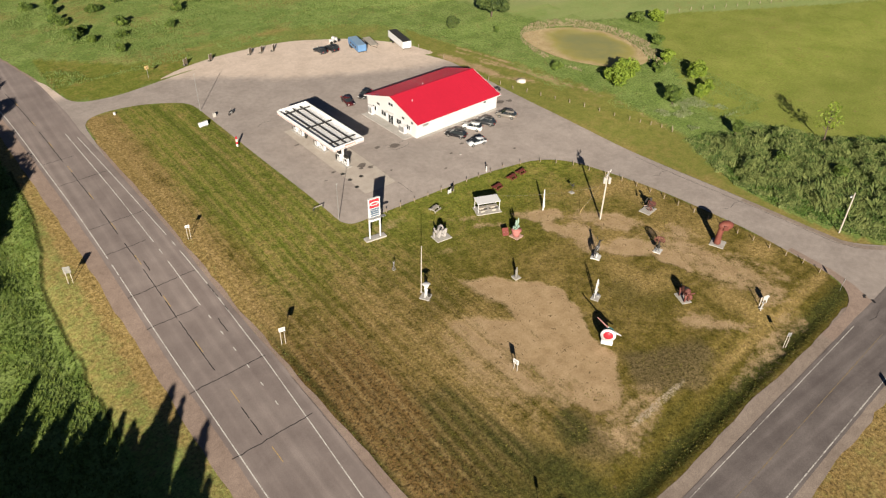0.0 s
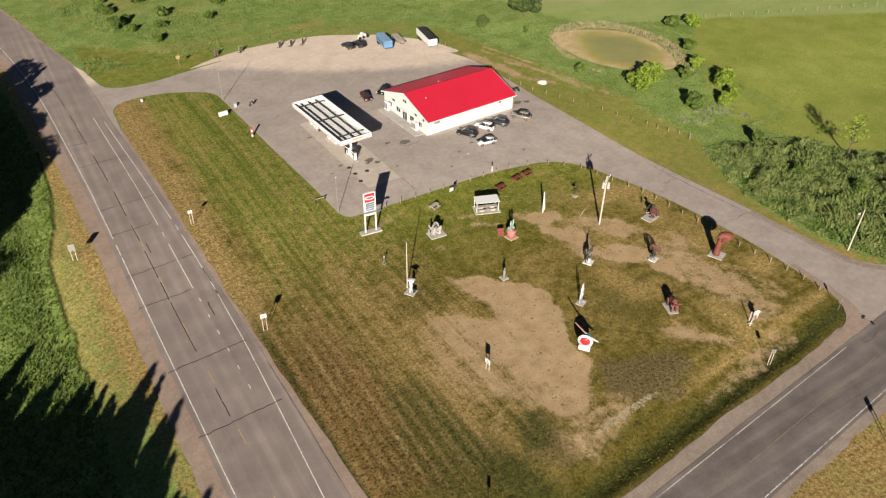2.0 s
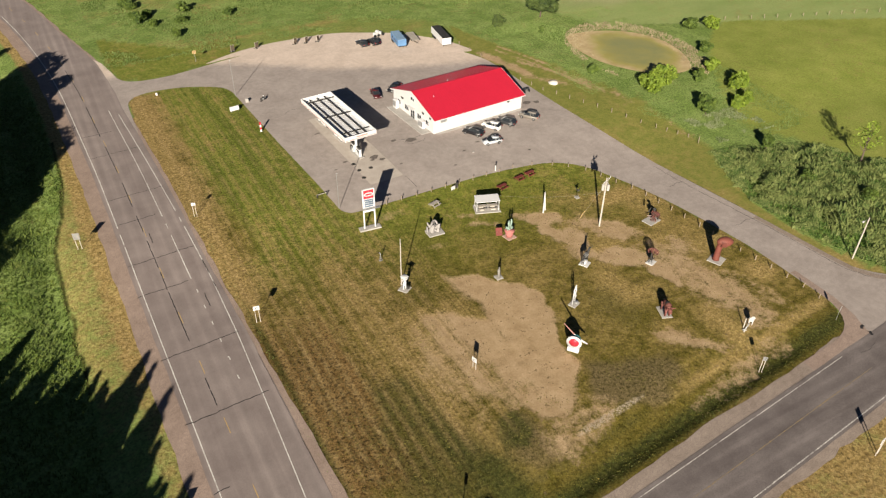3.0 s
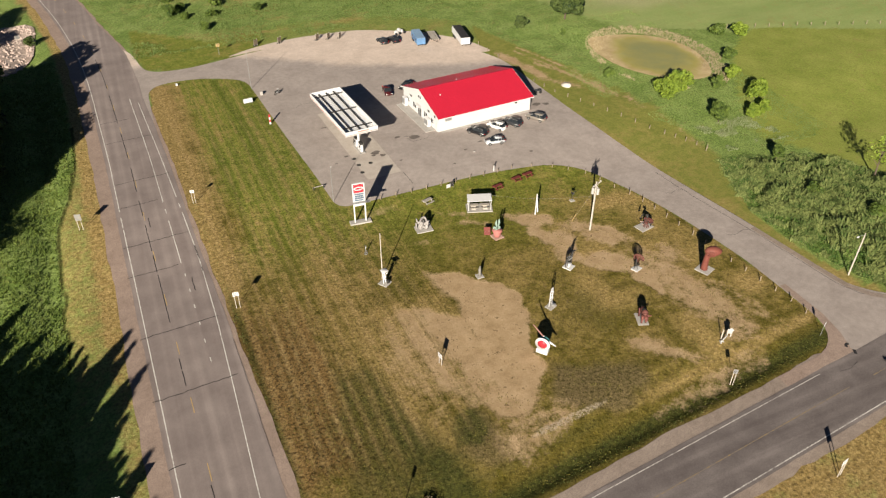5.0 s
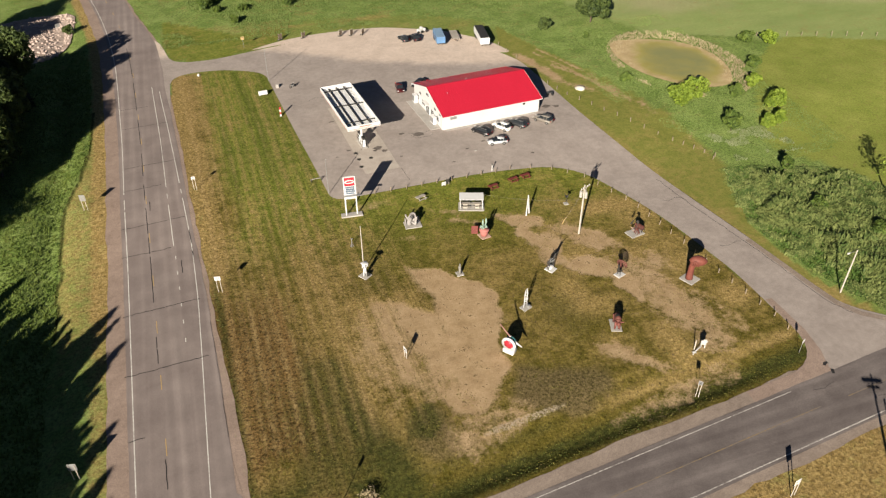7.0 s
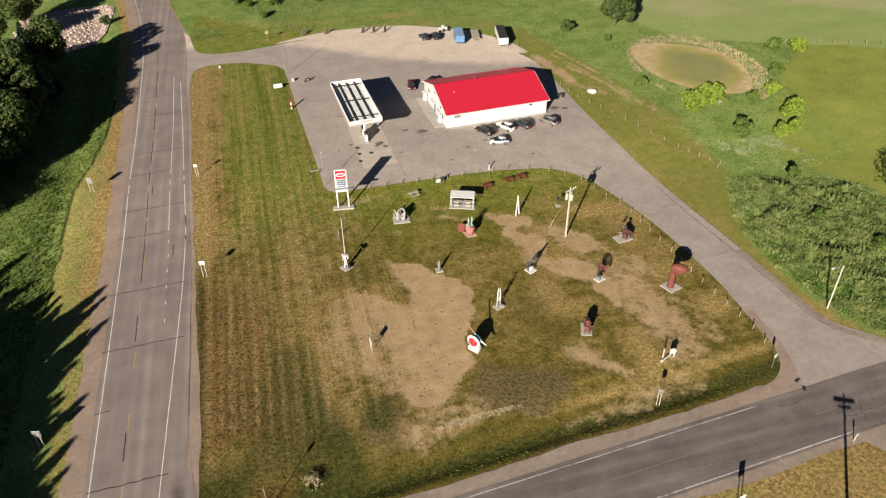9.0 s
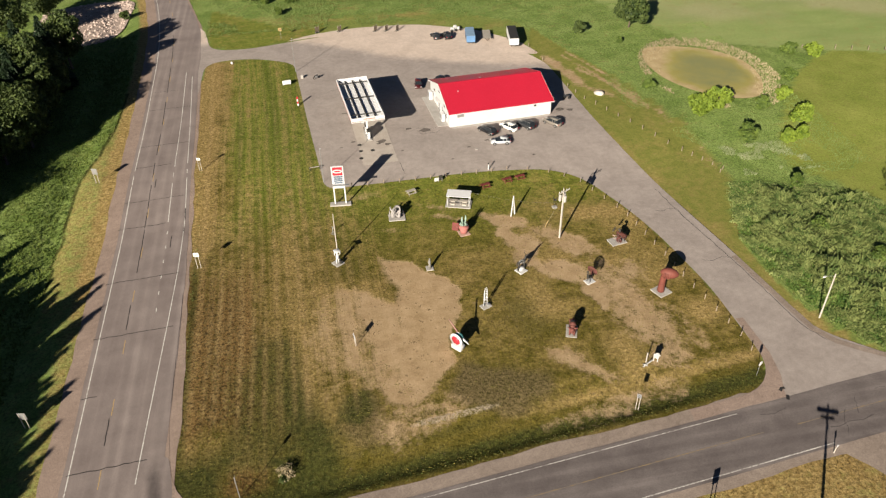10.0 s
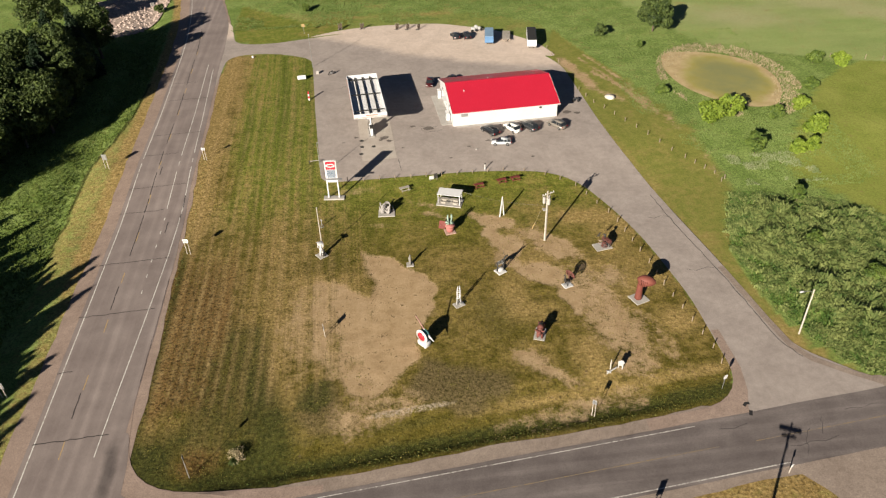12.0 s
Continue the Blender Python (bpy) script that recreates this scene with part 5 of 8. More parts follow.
def price_sign():
    s = thing("price_sign", 55.9, 91.6, None, -5, "tall white price sign with a red brand panel", "sign")
    bm = bmesh.new()
    box(bm, (0, 0, 0.12), (4.0, 1.3, 0.28), bevel=0.04)
    part("base", bm, M["concrete"], s, "pale concrete base")
    for x in (-1.02, 1.02):
        bm = bmesh.new()
        box(bm, (x, 0, 4.35), (0.24, 0.24, 8.3), bevel=0.02)
        part("leg", bm, M["white_metal"], s)
    bm = bmesh.new()
    box(bm, (0, 0, 7.45), (1.86, 0.34, 1.75), bevel=0.03)
    p = part("brand_panel", bm, M["red"], s, "plain red brand panel with a white oval")
    for sy in (-1, 1):
        bm = bmesh.new()
        rod(bm, (0, sy * 0.17, 7.45), (0, sy * 0.19, 7.45), 0.62, 0.62, 20)
        for v in bm.verts:
            v.co.x *= 1.45
            v.co.z = 7.45 + (v.co.z - 7.45) * 0.62
        part("oval", bm, M["white_metal"], p)
        bm = bmesh.new()
        rod(bm, (0, sy * 0.18, 7.45), (0, sy * 0.2, 7.45), 0.46, 0.46, 18)
        for v in bm.verts:
            v.co.x *= 1.45
            v.co.z = 7.45 + (v.co.z - 7.45) * 0.42
        part("oval_core", bm, M["red"], p)
    bm = bmesh.new()
    box(bm, (0, 0, 8.42), (2.3, 0.36, 0.16), bevel=0.02)
    part("cap", bm, M["white_metal"], s)
    bm = bmesh.new()
    box(bm, (0, 0, 5.6), (1.86, 0.3, 1.85), bevel=0.03)
    p = part("price_panel", bm, M["white_metal"], s, "white price panel with dark bars")
    bm = bmesh.new()
    for sy in (-1, 1):
        for k, (w, h) in enumerate(((1.7, 0.33), (1.6, 0.36), (1.7, 0.33), (1.55, 0.3))):
            box(bm, (0.02, sy * 0.16, 6.27 - k * 0.43), (w, 0.04, h))
    part("price_bars", bm, material("faded_blue_print", (0.10, 0.135, 0.18), 0.6), p, "faded blue-grey unreadable bars")
    bm = bmesh.new()
    box(bm, (0, 0, 4.1), (1.86, 0.26, 0.75), bevel=0.03)
    part("lower_panel", bm, M["white_metal"], s)
    bm = bmesh.new()
    box(bm, (0.35, -0.42, 4.62), (3.2, 0.6, 0.09))
    part("catwalk", bm, M["grey_metal"], s, "grey steel maintenance ledge")


price_sign()


# ---- poles and lamps ----
M["cable"] = material("grey_cable", (0.20, 0.19, 0.17), 0.7, vary=0.1, bump=0.0)
def utility_pole(x, y, turn, label, cans):
    p = thing("utility_pole", x, y, None, turn, label, "utility pole", "utility poles")
    bm = bmesh.new()
    tube(bm, [(0, 0, -0.3), (0, 0, 5), (0, 0, 10.4)], [0.16, 0.14, 0.11], 10)
    part("pole", bm, M["pole_wood"], p)
    bm = bmesh.new()
    box(bm, (0, -0.16, 9.9), (2.5, 0.1, 0.13) if cans else (2.7, 0.14, 0.2), bevel=0.01)
    if not cans:
        box(bm, (0, 0.2, 9.9), (2.7, 0.14, 0.2), bevel=0.01)
        box(bm, (0, 0, 9.0), (0.14, 2.2, 0.18), bevel=0.01)
        box(bm, (0, -0.16, 9.45), (1.7, 0.12, 0.18), bevel=0.01)
    for s in (-1, 1):
        rod(bm, (s * 0.75, -0.14, 9.85), (0, -0.12, 9.2), 0.025)
    part("crossarm", bm, M["pole_wood"], p)
    for k in (-1.1, -0.55, 0.55, 1.1):
        bm = bmesh.new()
        rod(bm, (k, -0.16, 9.95), (k, -0.16, 10.08), 0.05)
        rod(bm, (k, -0.16, 10.06), (k, -0.16, 10.22), 0.075, 0.04)
        part("insulator", bm, M["white_metal"], p)
    for a in (20, 150, 265) if cans else ():
        c = Vector((0.52 * math.cos(radians(a)), 0.52 * math.sin(radians(a)), 0))
        bm = bmesh.new()
        rod(bm, c + Vector((0, 0, 8.0)), c + Vector((0, 0, 9.1)), 0.26, 0.26, 12)
        rod(bm, c + Vector((0, 0, 9.1)), c + Vector((0, 0, 9.2)), 0.28, 0.18, 12)
        rod(bm, c * 0.3 + Vector((0, 0, 8.7)), c + Vector((0, 0, 8.7)), 0.05)
        rod(bm, c + Vector((0, 0.1, 9.2)), c + Vector((0, 0.1, 9.45)), 0.04)
        part("transformer", bm, M["concrete"], p, "pale grey transformer can")
    bm = bmesh.new()
    rod(bm, (0.18, -0.08, 0), (0.16, -0.08, 7.6), 0.04, None, 6)
    part("conduit", bm, M["grey_metal"], p)
    return p


utility_pole(93.7, 73.1, 25, "pale wooden utility pole with three transformer cans", True)
utility_pole(103.0, 6.9, -25, "wooden utility pole with a braced crossarm", False)


def wire(name, a, b, sag, r, label, mat="cable"):
    a, b = Vector(a), Vector(b)
    pts = [a.lerp(b, k / 14) - Vector((0, 0, 4 * sag * (k / 14) * (1 - k / 14))) for k in range(15)]
    bm = bmesh.new()
    tube(bm, pts, r, 4)
    return tagged(part(name, bm, M[mat]), label, "cable")


wire("service_cable", (93.6, 73.2, 7.4), (80.3, 87.6, 2.35), 0.7, 0.013, "thin grey service cable from the pole to the shelter")


def lamp_post(x, y, h, reach, turn, label, r=0.09, mat="pole_wood"):
    p = thing("lamp_post", x, y, None, turn, label, "lamp post")
    bm = bmesh.new()
    tube(bm, [(0, 0, -0.2), (0, 0, h * 0.5), (0, 0, h)], [r, r * 0.9, r * 0.7], 8)
    part("pole", bm, M[mat], p)
    if reach:
        bm = bmesh.new()
        tube(bm, [(0, 0, h - 0.5), (reach * 0.5, 0, h - 0.05), (reach, 0, h + 0.1)], 0.035, 6)
        part("arm", bm, M["grey_metal"], p)
    bm = bmesh.new()
    k = 1.0 if reach else 0.45
    blob(bm, (reach + 0.2 * k, 0, h + 0.08), (0.36 * k, 0.17 * k, 0.11 * k), seg=12)
    part("lamp_head", bm, M["white_metal"], p, "pale lamp head")
    return p


lamp_post(126.9, 44.7, 8.7, 1.9, 190, "pale wooden street lamp beside the reeds", 0.13)
lamp_post(53.1, 99.5, 7.6, 0.0, 0, "slim grey lamp post at the lot corner", 0.065, "grey_metal")
lamp_post(48.9, 154.4, 8.8, 0.0, 0, "slim grey lamp post on the verge", 0.06, "grey_metal")


def sign_on_posts(x, y, turn, w, h, low, label, posts=2, mat="white_metal"):
    s = thing("road_sign", x, y, None, turn, label, "road sign")
    for k in range(posts):
        px = 0 if posts == 1 else (k - 0.5) * w * 0.62
        bm = bmesh.new()
        box(bm, (px, 0, (low + h * 0.8) / 2), (0.08, 0.08, low + h * 0.8))
        part("post", bm, M["pole_wood" if posts == 2 else "grey_metal"], s)
    bm = bmesh.new()
    box(bm, (0, -0.07, low + h / 2), (w, 0.04, h), bevel=0.012)
    p = part("panel", bm, M[mat], s)
    bm = bmesh.new()
    for k in range(3):
        box(bm, (0, -0.096, low + h * (0.25 + 0.25 * k)), (w * 0.7, 0.012, h * 0.08))
    part("bars", bm, M["dark_metal"], p)
    return s


sign_on_posts(30.5, 76.8, -10, 0.95, 0.8, 2.55, "small white sign on two posts by the highway")
sign_on_posts(28.6, 108.6, -10, 0.75, 0.6, 2.4, "small white sign on two posts in dry grass")
sign_on_posts(8.6, 107.8, 165, 1.1, 1.3, 2.0, "grey-backed sign on two posts in the verge", 2, "grey_metal")
sign_on_posts(10.2, 45.2, 170, 1.1, 1.2, 1.7, "grey-backed sign on two posts near the spruces", 2, "grey_metal")
sign_on_posts(92.3, 33.0, -35, 0.6, 0.75, 2.45, "dull grey sign on two pale posts beside the ditch", 2, "grey_metal")
sign_on_posts(55.3, 52.7, -78, 0.95, 0.85, 1.35, "white notice on posts in the bare lawn")
sign_on_posts(93.9, 15.0, 190, 0.95, 1.0, 2.15, "white sign on two posts across the side road")
sign_on_posts(39.0, 28.4, 100, 0.6, 0.7, 3.7, "thin grey sign at the road corner", 1, "grey_metal")
sign_on_posts(45.4, 178.6, 0, 0.9, 0.85, 2.2, "yellow sign beside the gravel yard", 1, "yellow")
sign_on_posts(-3.5, 209, 200, 1.3, 1.0, 1.4, "pale green road sign by the far bend", 2, "grey_metal")


def stop_sign(x, y, turn):
    s = thing("stop_sign", x, y, None, turn, "stop sign seen from its bare grey back", "road sign")
    bm = bmesh.new()
    box(bm, (0, 0, 1.35), (0.07, 0.05, 2.7))
    part("post", bm, M["grey_metal"], s)
    bm = bmesh.new()
    prism(bm, [(0.42 * math.cos(radians(22.5 + 45 * k)), 0.42 * math.sin(radians(22.5 + 45 * k))) for k in range(8)], -0.012, 0.012, Matrix.Translation((0, -0.05, 2.4)) @ Matrix.Rotation(radians(90), 4, "X"))
    part("plate", bm, [M["white_metal"]], s, "octagonal plate")
    return s


stop_sign(111.2, 35.3, 25)

for x, y, t in ((46.6, 146.6, 8),):
    b = thing("name_board", x, y, None, t, "low white board on the verge", "sign")
    bm = bmesh.new()
    box(bm, (0, 0, 0.75), (2.1, 0.5, 0.95), Matrix.Rotation(radians(-12), 4, "X"), bevel=0.04)
    part("board", bm, M["white_metal"], b)
    for dx in (-0.8, 0.8):
        bm = bmesh.new()
        box(bm, (dx, 0.05, 0.2), (0.1, 0.1, 0.5))
        part("leg", bm, M["grey_metal"], b)
b = thing("marker_post", 49.0, 134.6, None, 0, "red and white banner post at the lot edge", "post")
for k in range(4):
    bm = bmesh.new()
    box(bm, (0, 0, 0.28 + 0.56 * k), (0.34, 0.34, 0.56), bevel=0.02)
    part("band", bm, M["red"] if k % 2 else M["white_metal"], b)
b = thing("verge_marker", 32.5, 163.2, None, 0, "small pale utility marker in the grass", "marker")
bm = bmesh.new()
box(bm, (0, 0, 0.3), (0.45, 0.35, 0.6), bevel=0.05)
part("cabinet", bm, M["white_metal"], b)
b = thing("junction_box", 50.4, 150.0, None, 0, "small pale box on the lot edge", "box")
bm = bmesh.new()
box(bm, (0, 0, 0.45), (0.7, 0.5, 0.9), bevel=0.04)
part("cabinet", bm, M["concrete"], b)


# ---- fences of short posts ----
def fence(name, pts, label, h=0.95):
    f = thing(name, pts[0][0], pts[0][1], None, 0, label, "fence")
    bm = bmesh.new()
    rod(bm, (0, 0, -0.2), (0, 0, h), 0.085, 0.08, 7)
    me = mesh_of("post", bm, M["wood"])
    r = random.Random(len(pts))
    for x, y in pts:
        o = new("post", me)
        o.parent = f
        o.matrix_basis = pose(x - pts[0][0], y - pts[0][1], gz(x, y) - f.location.z, r.uniform(-5, 5), r.uniform(-5, 5), r.uniform(0, 90)) @ Matrix.Diagonal((1, 1, r.uniform(0.85, 1.12), 1))


def spaced(a, b, n):
    return [(a[0] + (b[0] - a[0]) * k / (n - 1), a[1] + (b[1] - a[1]) * k / (n - 1)) for k in range(n)]


fence("lot_fence", spaced((58.5, 96.9), (71.2, 96.9), 5) + spaced((74.3, 96.9), (90.0, 97.1), 6) + [(94.2, 96.3), (98.2, 94.7), (100.8, 92.7)], "row of short weathered wooden posts along the lawn")
fence("drive_fence", spaced((103.4, 90.2), (107.3, 80.3), 4) + spaced((108.1, 77.1), (109.5, 67.8), 4) + [(110.0, 64.4), (110.3, 61.4)] + spaced((110.6, 58.4), (113.0, 43.3), 6) + [(113.0, 40.1)], "row of short weathered wooden posts beside the drive")
fence("pasture_fence", [(113.8, 131.0), (114.6, 127.4)] + spaced((115.6, 123.8), (126.2, 100.3), 8) + spaced((128.0, 97.2), (133.2, 89.0), 5) + [(132.2, 88.2)], "row of short wooden posts along the pasture")
fence("far_fence", spaced((178, 142.6), (245, 120), 18), "far line of thin fence posts across the fields", 1.2)
fence("yard_fence", [(112.5, 148), (111.8, 153), (111.5, 158)], "short wooden posts at the yard corner")


# ---- picnic places ----
def picnic_table(m=None, mat="maroon_wood"):
    t = thing("picnic_table", 0, 0, 0, 0, "maroon wooden picnic table with benches on the lawn", "picnic table", "picnic tables")
    for k in range(4):
        bm = bmesh.new()
        box(bm, (0, (k - 1.5) * 0.2, 0.75), (1.9, 0.18, 0.05))
        part("top_board", bm, M[mat], t)
    for s in (-1, 1):
        bm = bmesh.new()
        box(bm, (0, s * 0.72, 0.45), (1.9, 0.26, 0.05))
        part("bench_board", bm, M[mat], t)
    for s in (-1, 1):
        bm = bmesh.new()
        box(bm, (s * 0.7, 0, 0.42), (0.07, 1.55, 0.1))
        for q in (-1, 1):
            rod(bm, (s * 0.7, q * 0.62, 0), (s * 0.7, q * 0.25, 0.73), 0.05, None, 5)
        part("trestle", bm, M[mat], t)
    if m is not None:
        t.matrix_basis = m
    return t


a = picnic_table(pose(84.4, 92.0, gz(84.4, 92), 0, 0, 12))
copy_thing(a, pose(89.1, 93.1, gz(89.1, 93.1), 0, 0, 14))
copy_thing(a, pose(91.9, 93.6, gz(91.9, 93.6), 0, 0, 12))
g = picnic_table(pose(69.7, 92.6, gz(69.7, 92.6), 0, 0, 20), "grey_wood")
g["label"], g["group"] = "silvered wooden picnic table near the price sign", ""


def shelter():
    s = thing("picnic_shelter", 78.2, 87.6, None, -19, "small white-roofed picnic shelter on a pale slab", "shelter")
    bm = bmesh.new()
    box(bm, (0, -0.15, 0.04), (4.9, 2.9, 0.16), bevel=0.02)
    part("slab", bm, M["concrete"], s)
    for x in (-2.1, 2.1):
        for y in (-1.0, 1.0):
            bm = bmesh.new()
            box(bm, (x, y, 1.12), (0.11, 0.11, 2.1))
            part("post", bm, M["white"], s)
    bm = bmesh.new()
    box(bm, (0, 0, 0), (4.6, 2.3, 0.09), Matrix.Translation((0, 0.05, 2.24)) @ Matrix.Rotation(radians(4), 4, "X"), bevel=0.01)
    part("roof", bm, M["white_metal"], s, "white sheet roof")
    for x in (-1.12, 1.12):
        bm = bmesh.new()
        box(bm, (x, -0.1, 0.80), (1.85, 0.75, 0.06), bevel=0.01)
        box(bm, (x, -0.1, 0.45), (0.9, 0.12, 0.66))
        part("table_board", bm, M["grey_wood"], s)
        for y in (-0.85, 0.65):
            bm = bmesh.new()
            box(bm, (x, y, 0.50), (1.85, 0.28, 0.05), bevel=0.01)
            box(bm, (x, y, 0.3), (0.8, 0.08, 0.36))
            part("bench", bm, M["grey_wood"], s)
    for x in (-2.1, 2.1):
        bm = bmesh.new()
        box(bm, (x, 0, 0.55), (0.05, 1.9, 0.08))
        part("side_rail", bm, M["white"], s)


shelter()
b = thing("lawn_placard", 75.6, 95.5, None, 8, "white placard beside a dark board at the lot edge", "sign")
bm = bmesh.new()
box(bm, (-0.35, 0, 0.65), (0.9, 0.08, 0.75), bevel=0.01)
part("panel", bm, M["white"], b)
bm = bmesh.new()
box(bm, (0.55, 0.1, 0.85), (0.75, 0.1, 1.1), bevel=0.01)
part("board", bm, M["dark_metal"], b)
for x in (-0.7, 0.05, 0.8):
    bm = bmesh.new()
    box(bm, (x, 0.05, 0.35), (0.06, 0.06, 0.7))
    part("post", bm, M["grey_wood"], b)
b = thing("white_post", 86.4, 97.9, None, 0, "slim white post with a dark cap", "post")
bm = bmesh.new()
rod(bm, (0, 0, 0), (0, 0, 1.3), 0.12, 0.1)
part("shaft", bm, M["white"], b)
bm = bmesh.new()
blob(bm, (0, 0, 1.4), (0.16, 0.16, 0.2), seg=10)
part("cap", bm, M["dark_metal"], b)


# ---- water, reeds, bushes ----
POND = rounded([(140.6, 150.6, 4), (152, 148.8, 5), (160, 143.2, 5), (163.4, 134, 6), (161.4, 124, 5), (156.4, 116.0, 4), (149.6, 116.2, 4), (143.0, 121.4, 4), (138.2, 130, 5), (137.4, 141, 5)])


def pond_material():
    n = Nodes("shallow_water_and_mud")
    ragged_wet = n.math("MULTIPLY_ADD", n.math("SUBTRACT", n.noise(0.16, 5, rough=0.6), 0.5), 1.3, n.attr("wet"))
    mud = n.mix(n.range(n.noise(0.5, 5, rough=0.7), 0.35, 0.65), (0.37, 0.275, 0.140), (0.47, 0.365, 0.205))
    shallow = n.mix(n.range(n.noise(0.25, 4), 0.35, 0.65), (0.300, 0.262, 0.072), (0.335, 0.300, 0.105))
    water = n.mix(n.range(n.noise(0.12, 4), 0.35, 0.65), (0.215, 0.220, 0.090), (0.260, 0.245, 0.090))
    bed = n.mix(n.range(ragged_wet, 0.12, 0.55), mud, shallow)
    n.link(n.mix(n.range(ragged_wet, 0.55, 1.05), bed, water), n.b.inputs["Base Color"])
    n.link(n.range(ragged_wet, 0.3, 0.7, 0.9, 0.55), n.b.inputs["Roughness"])
    n.b.inputs["Specular IOR Level"].default_value = 0.3
    n.bump(n.noise(2.5, 3), 0.08, 0.03)
    return n.m


pond_ob = sheet("pond", POND, pond_material(), 0.19, 1.6, "shallow olive-brown pond with drying mud banks", "water")
co = np.array([v.co for v in pond_ob.data.vertices])
pond_ob.data.attributes.new("wet", "FLOAT", "POINT").data.foreach_set("value", (1 - sstep(0.15, 1.15, ((co[:, 0] - 151) / 11.5) ** 2 + ((co[:, 1] - 132.5) / 15.5) ** 2)).astype(np.float32))


def blades(rng, x, y, z, count, h, w, lean=0.35, per=3):
    """Tufts: each a few bent upright blades. Verts and faces."""
    n = len(x)
    v, f = [], []
    for k in range(per):
        a = rng.rand(n) * 6.283
        hh = h * (0.6 + 0.6 * rng.rand(n))
        d = np.stack([np.cos(a), np.sin(a), np.zeros(n)], 1)
        s = np.stack([-np.sin(a), np.cos(a), np.zeros(n)], 1) * (w * (0.7 + 0.6 * rng.rand(n)))[:, None]
        p = np.stack([x, y, z], 1) + d * (rng.rand(n) * w * 2)[:, None]
        mid = p + d * (lean * hh * 0.35)[:, None] + np.stack([0 * hh, 0 * hh, hh * 0.62], 1)
        tip = p + d * (lean * hh)[:, None] + np.stack([0 * hh, 0 * hh, hh], 1)
        o = len(v) * 0 + sum(len(q) for q in v)
        v.append(np.stack([p - s * 0.6, p + s * 0.6, mid + s, mid - s, tip], 1).reshape(-1, 3))
        i = o + np.arange(n)[:, None] * 5
        f.append(np.concatenate([i + [0, 1, 2], i + [0, 2, 3], i + [3, 2, 4]]))
    return np.concatenate(v), np.concatenate(f)


def tufts(name, test, area, count, h, w, mat, seed, label, category, lean=0.35, per=3):
    """A stand of grass or reeds inside an area, thinned by a test of the plan."""
    rng = np.random.RandomState(seed)
    x = area[0] + (area[1] - area[0]) * rng.rand(count)
    y = area[2] + (area[3] - area[2]) * rng.rand(count)
    keep = test(x, y)
    x, y = x[keep], y[keep]
    v, f = blades(rng, x, y, ground_z(x, y) - 0.1, len(x), h, w, lean, per)
    me = bpy.data.meshes.new(name)
    me.from_pydata(v.tolist(), [], f.tolist())
    me.materials.append(M[mat])
    return tagged(new(name, me), label, category, kind="stuff")


REEDS = rounded([(132.6, 84.6, 3), (139.2, 82.6, 0), (144.6, 80.2, 0), (155, 76.6, 3), (158.5, 67, 3), (170, 59.6, 0), (190, 46, 0), (200, 16, 0), (160, 22, 0), (145, 28.5, 0), (135.0, 34.8, 3), (131.2, 38.2, 3), (128.2, 44, 3), (126.4, 51, 4), (125.2, 60, 5), (125.4, 68, 4), (129.0, 77, 4)])
REEDS_IN = rounded([(137.0, 79.4, 3), (146, 76.6, 0), (154, 73.0, 3), (156.5, 66, 3), (170, 57, 0), (190, 42, 0), (198, 18, 0), (162, 25, 0), (146, 32.0, 0), (137.0, 38.0, 3), (132.8, 44, 3), (130.4, 51, 4), (129.0, 60, 4), (130.0, 68, 4)])


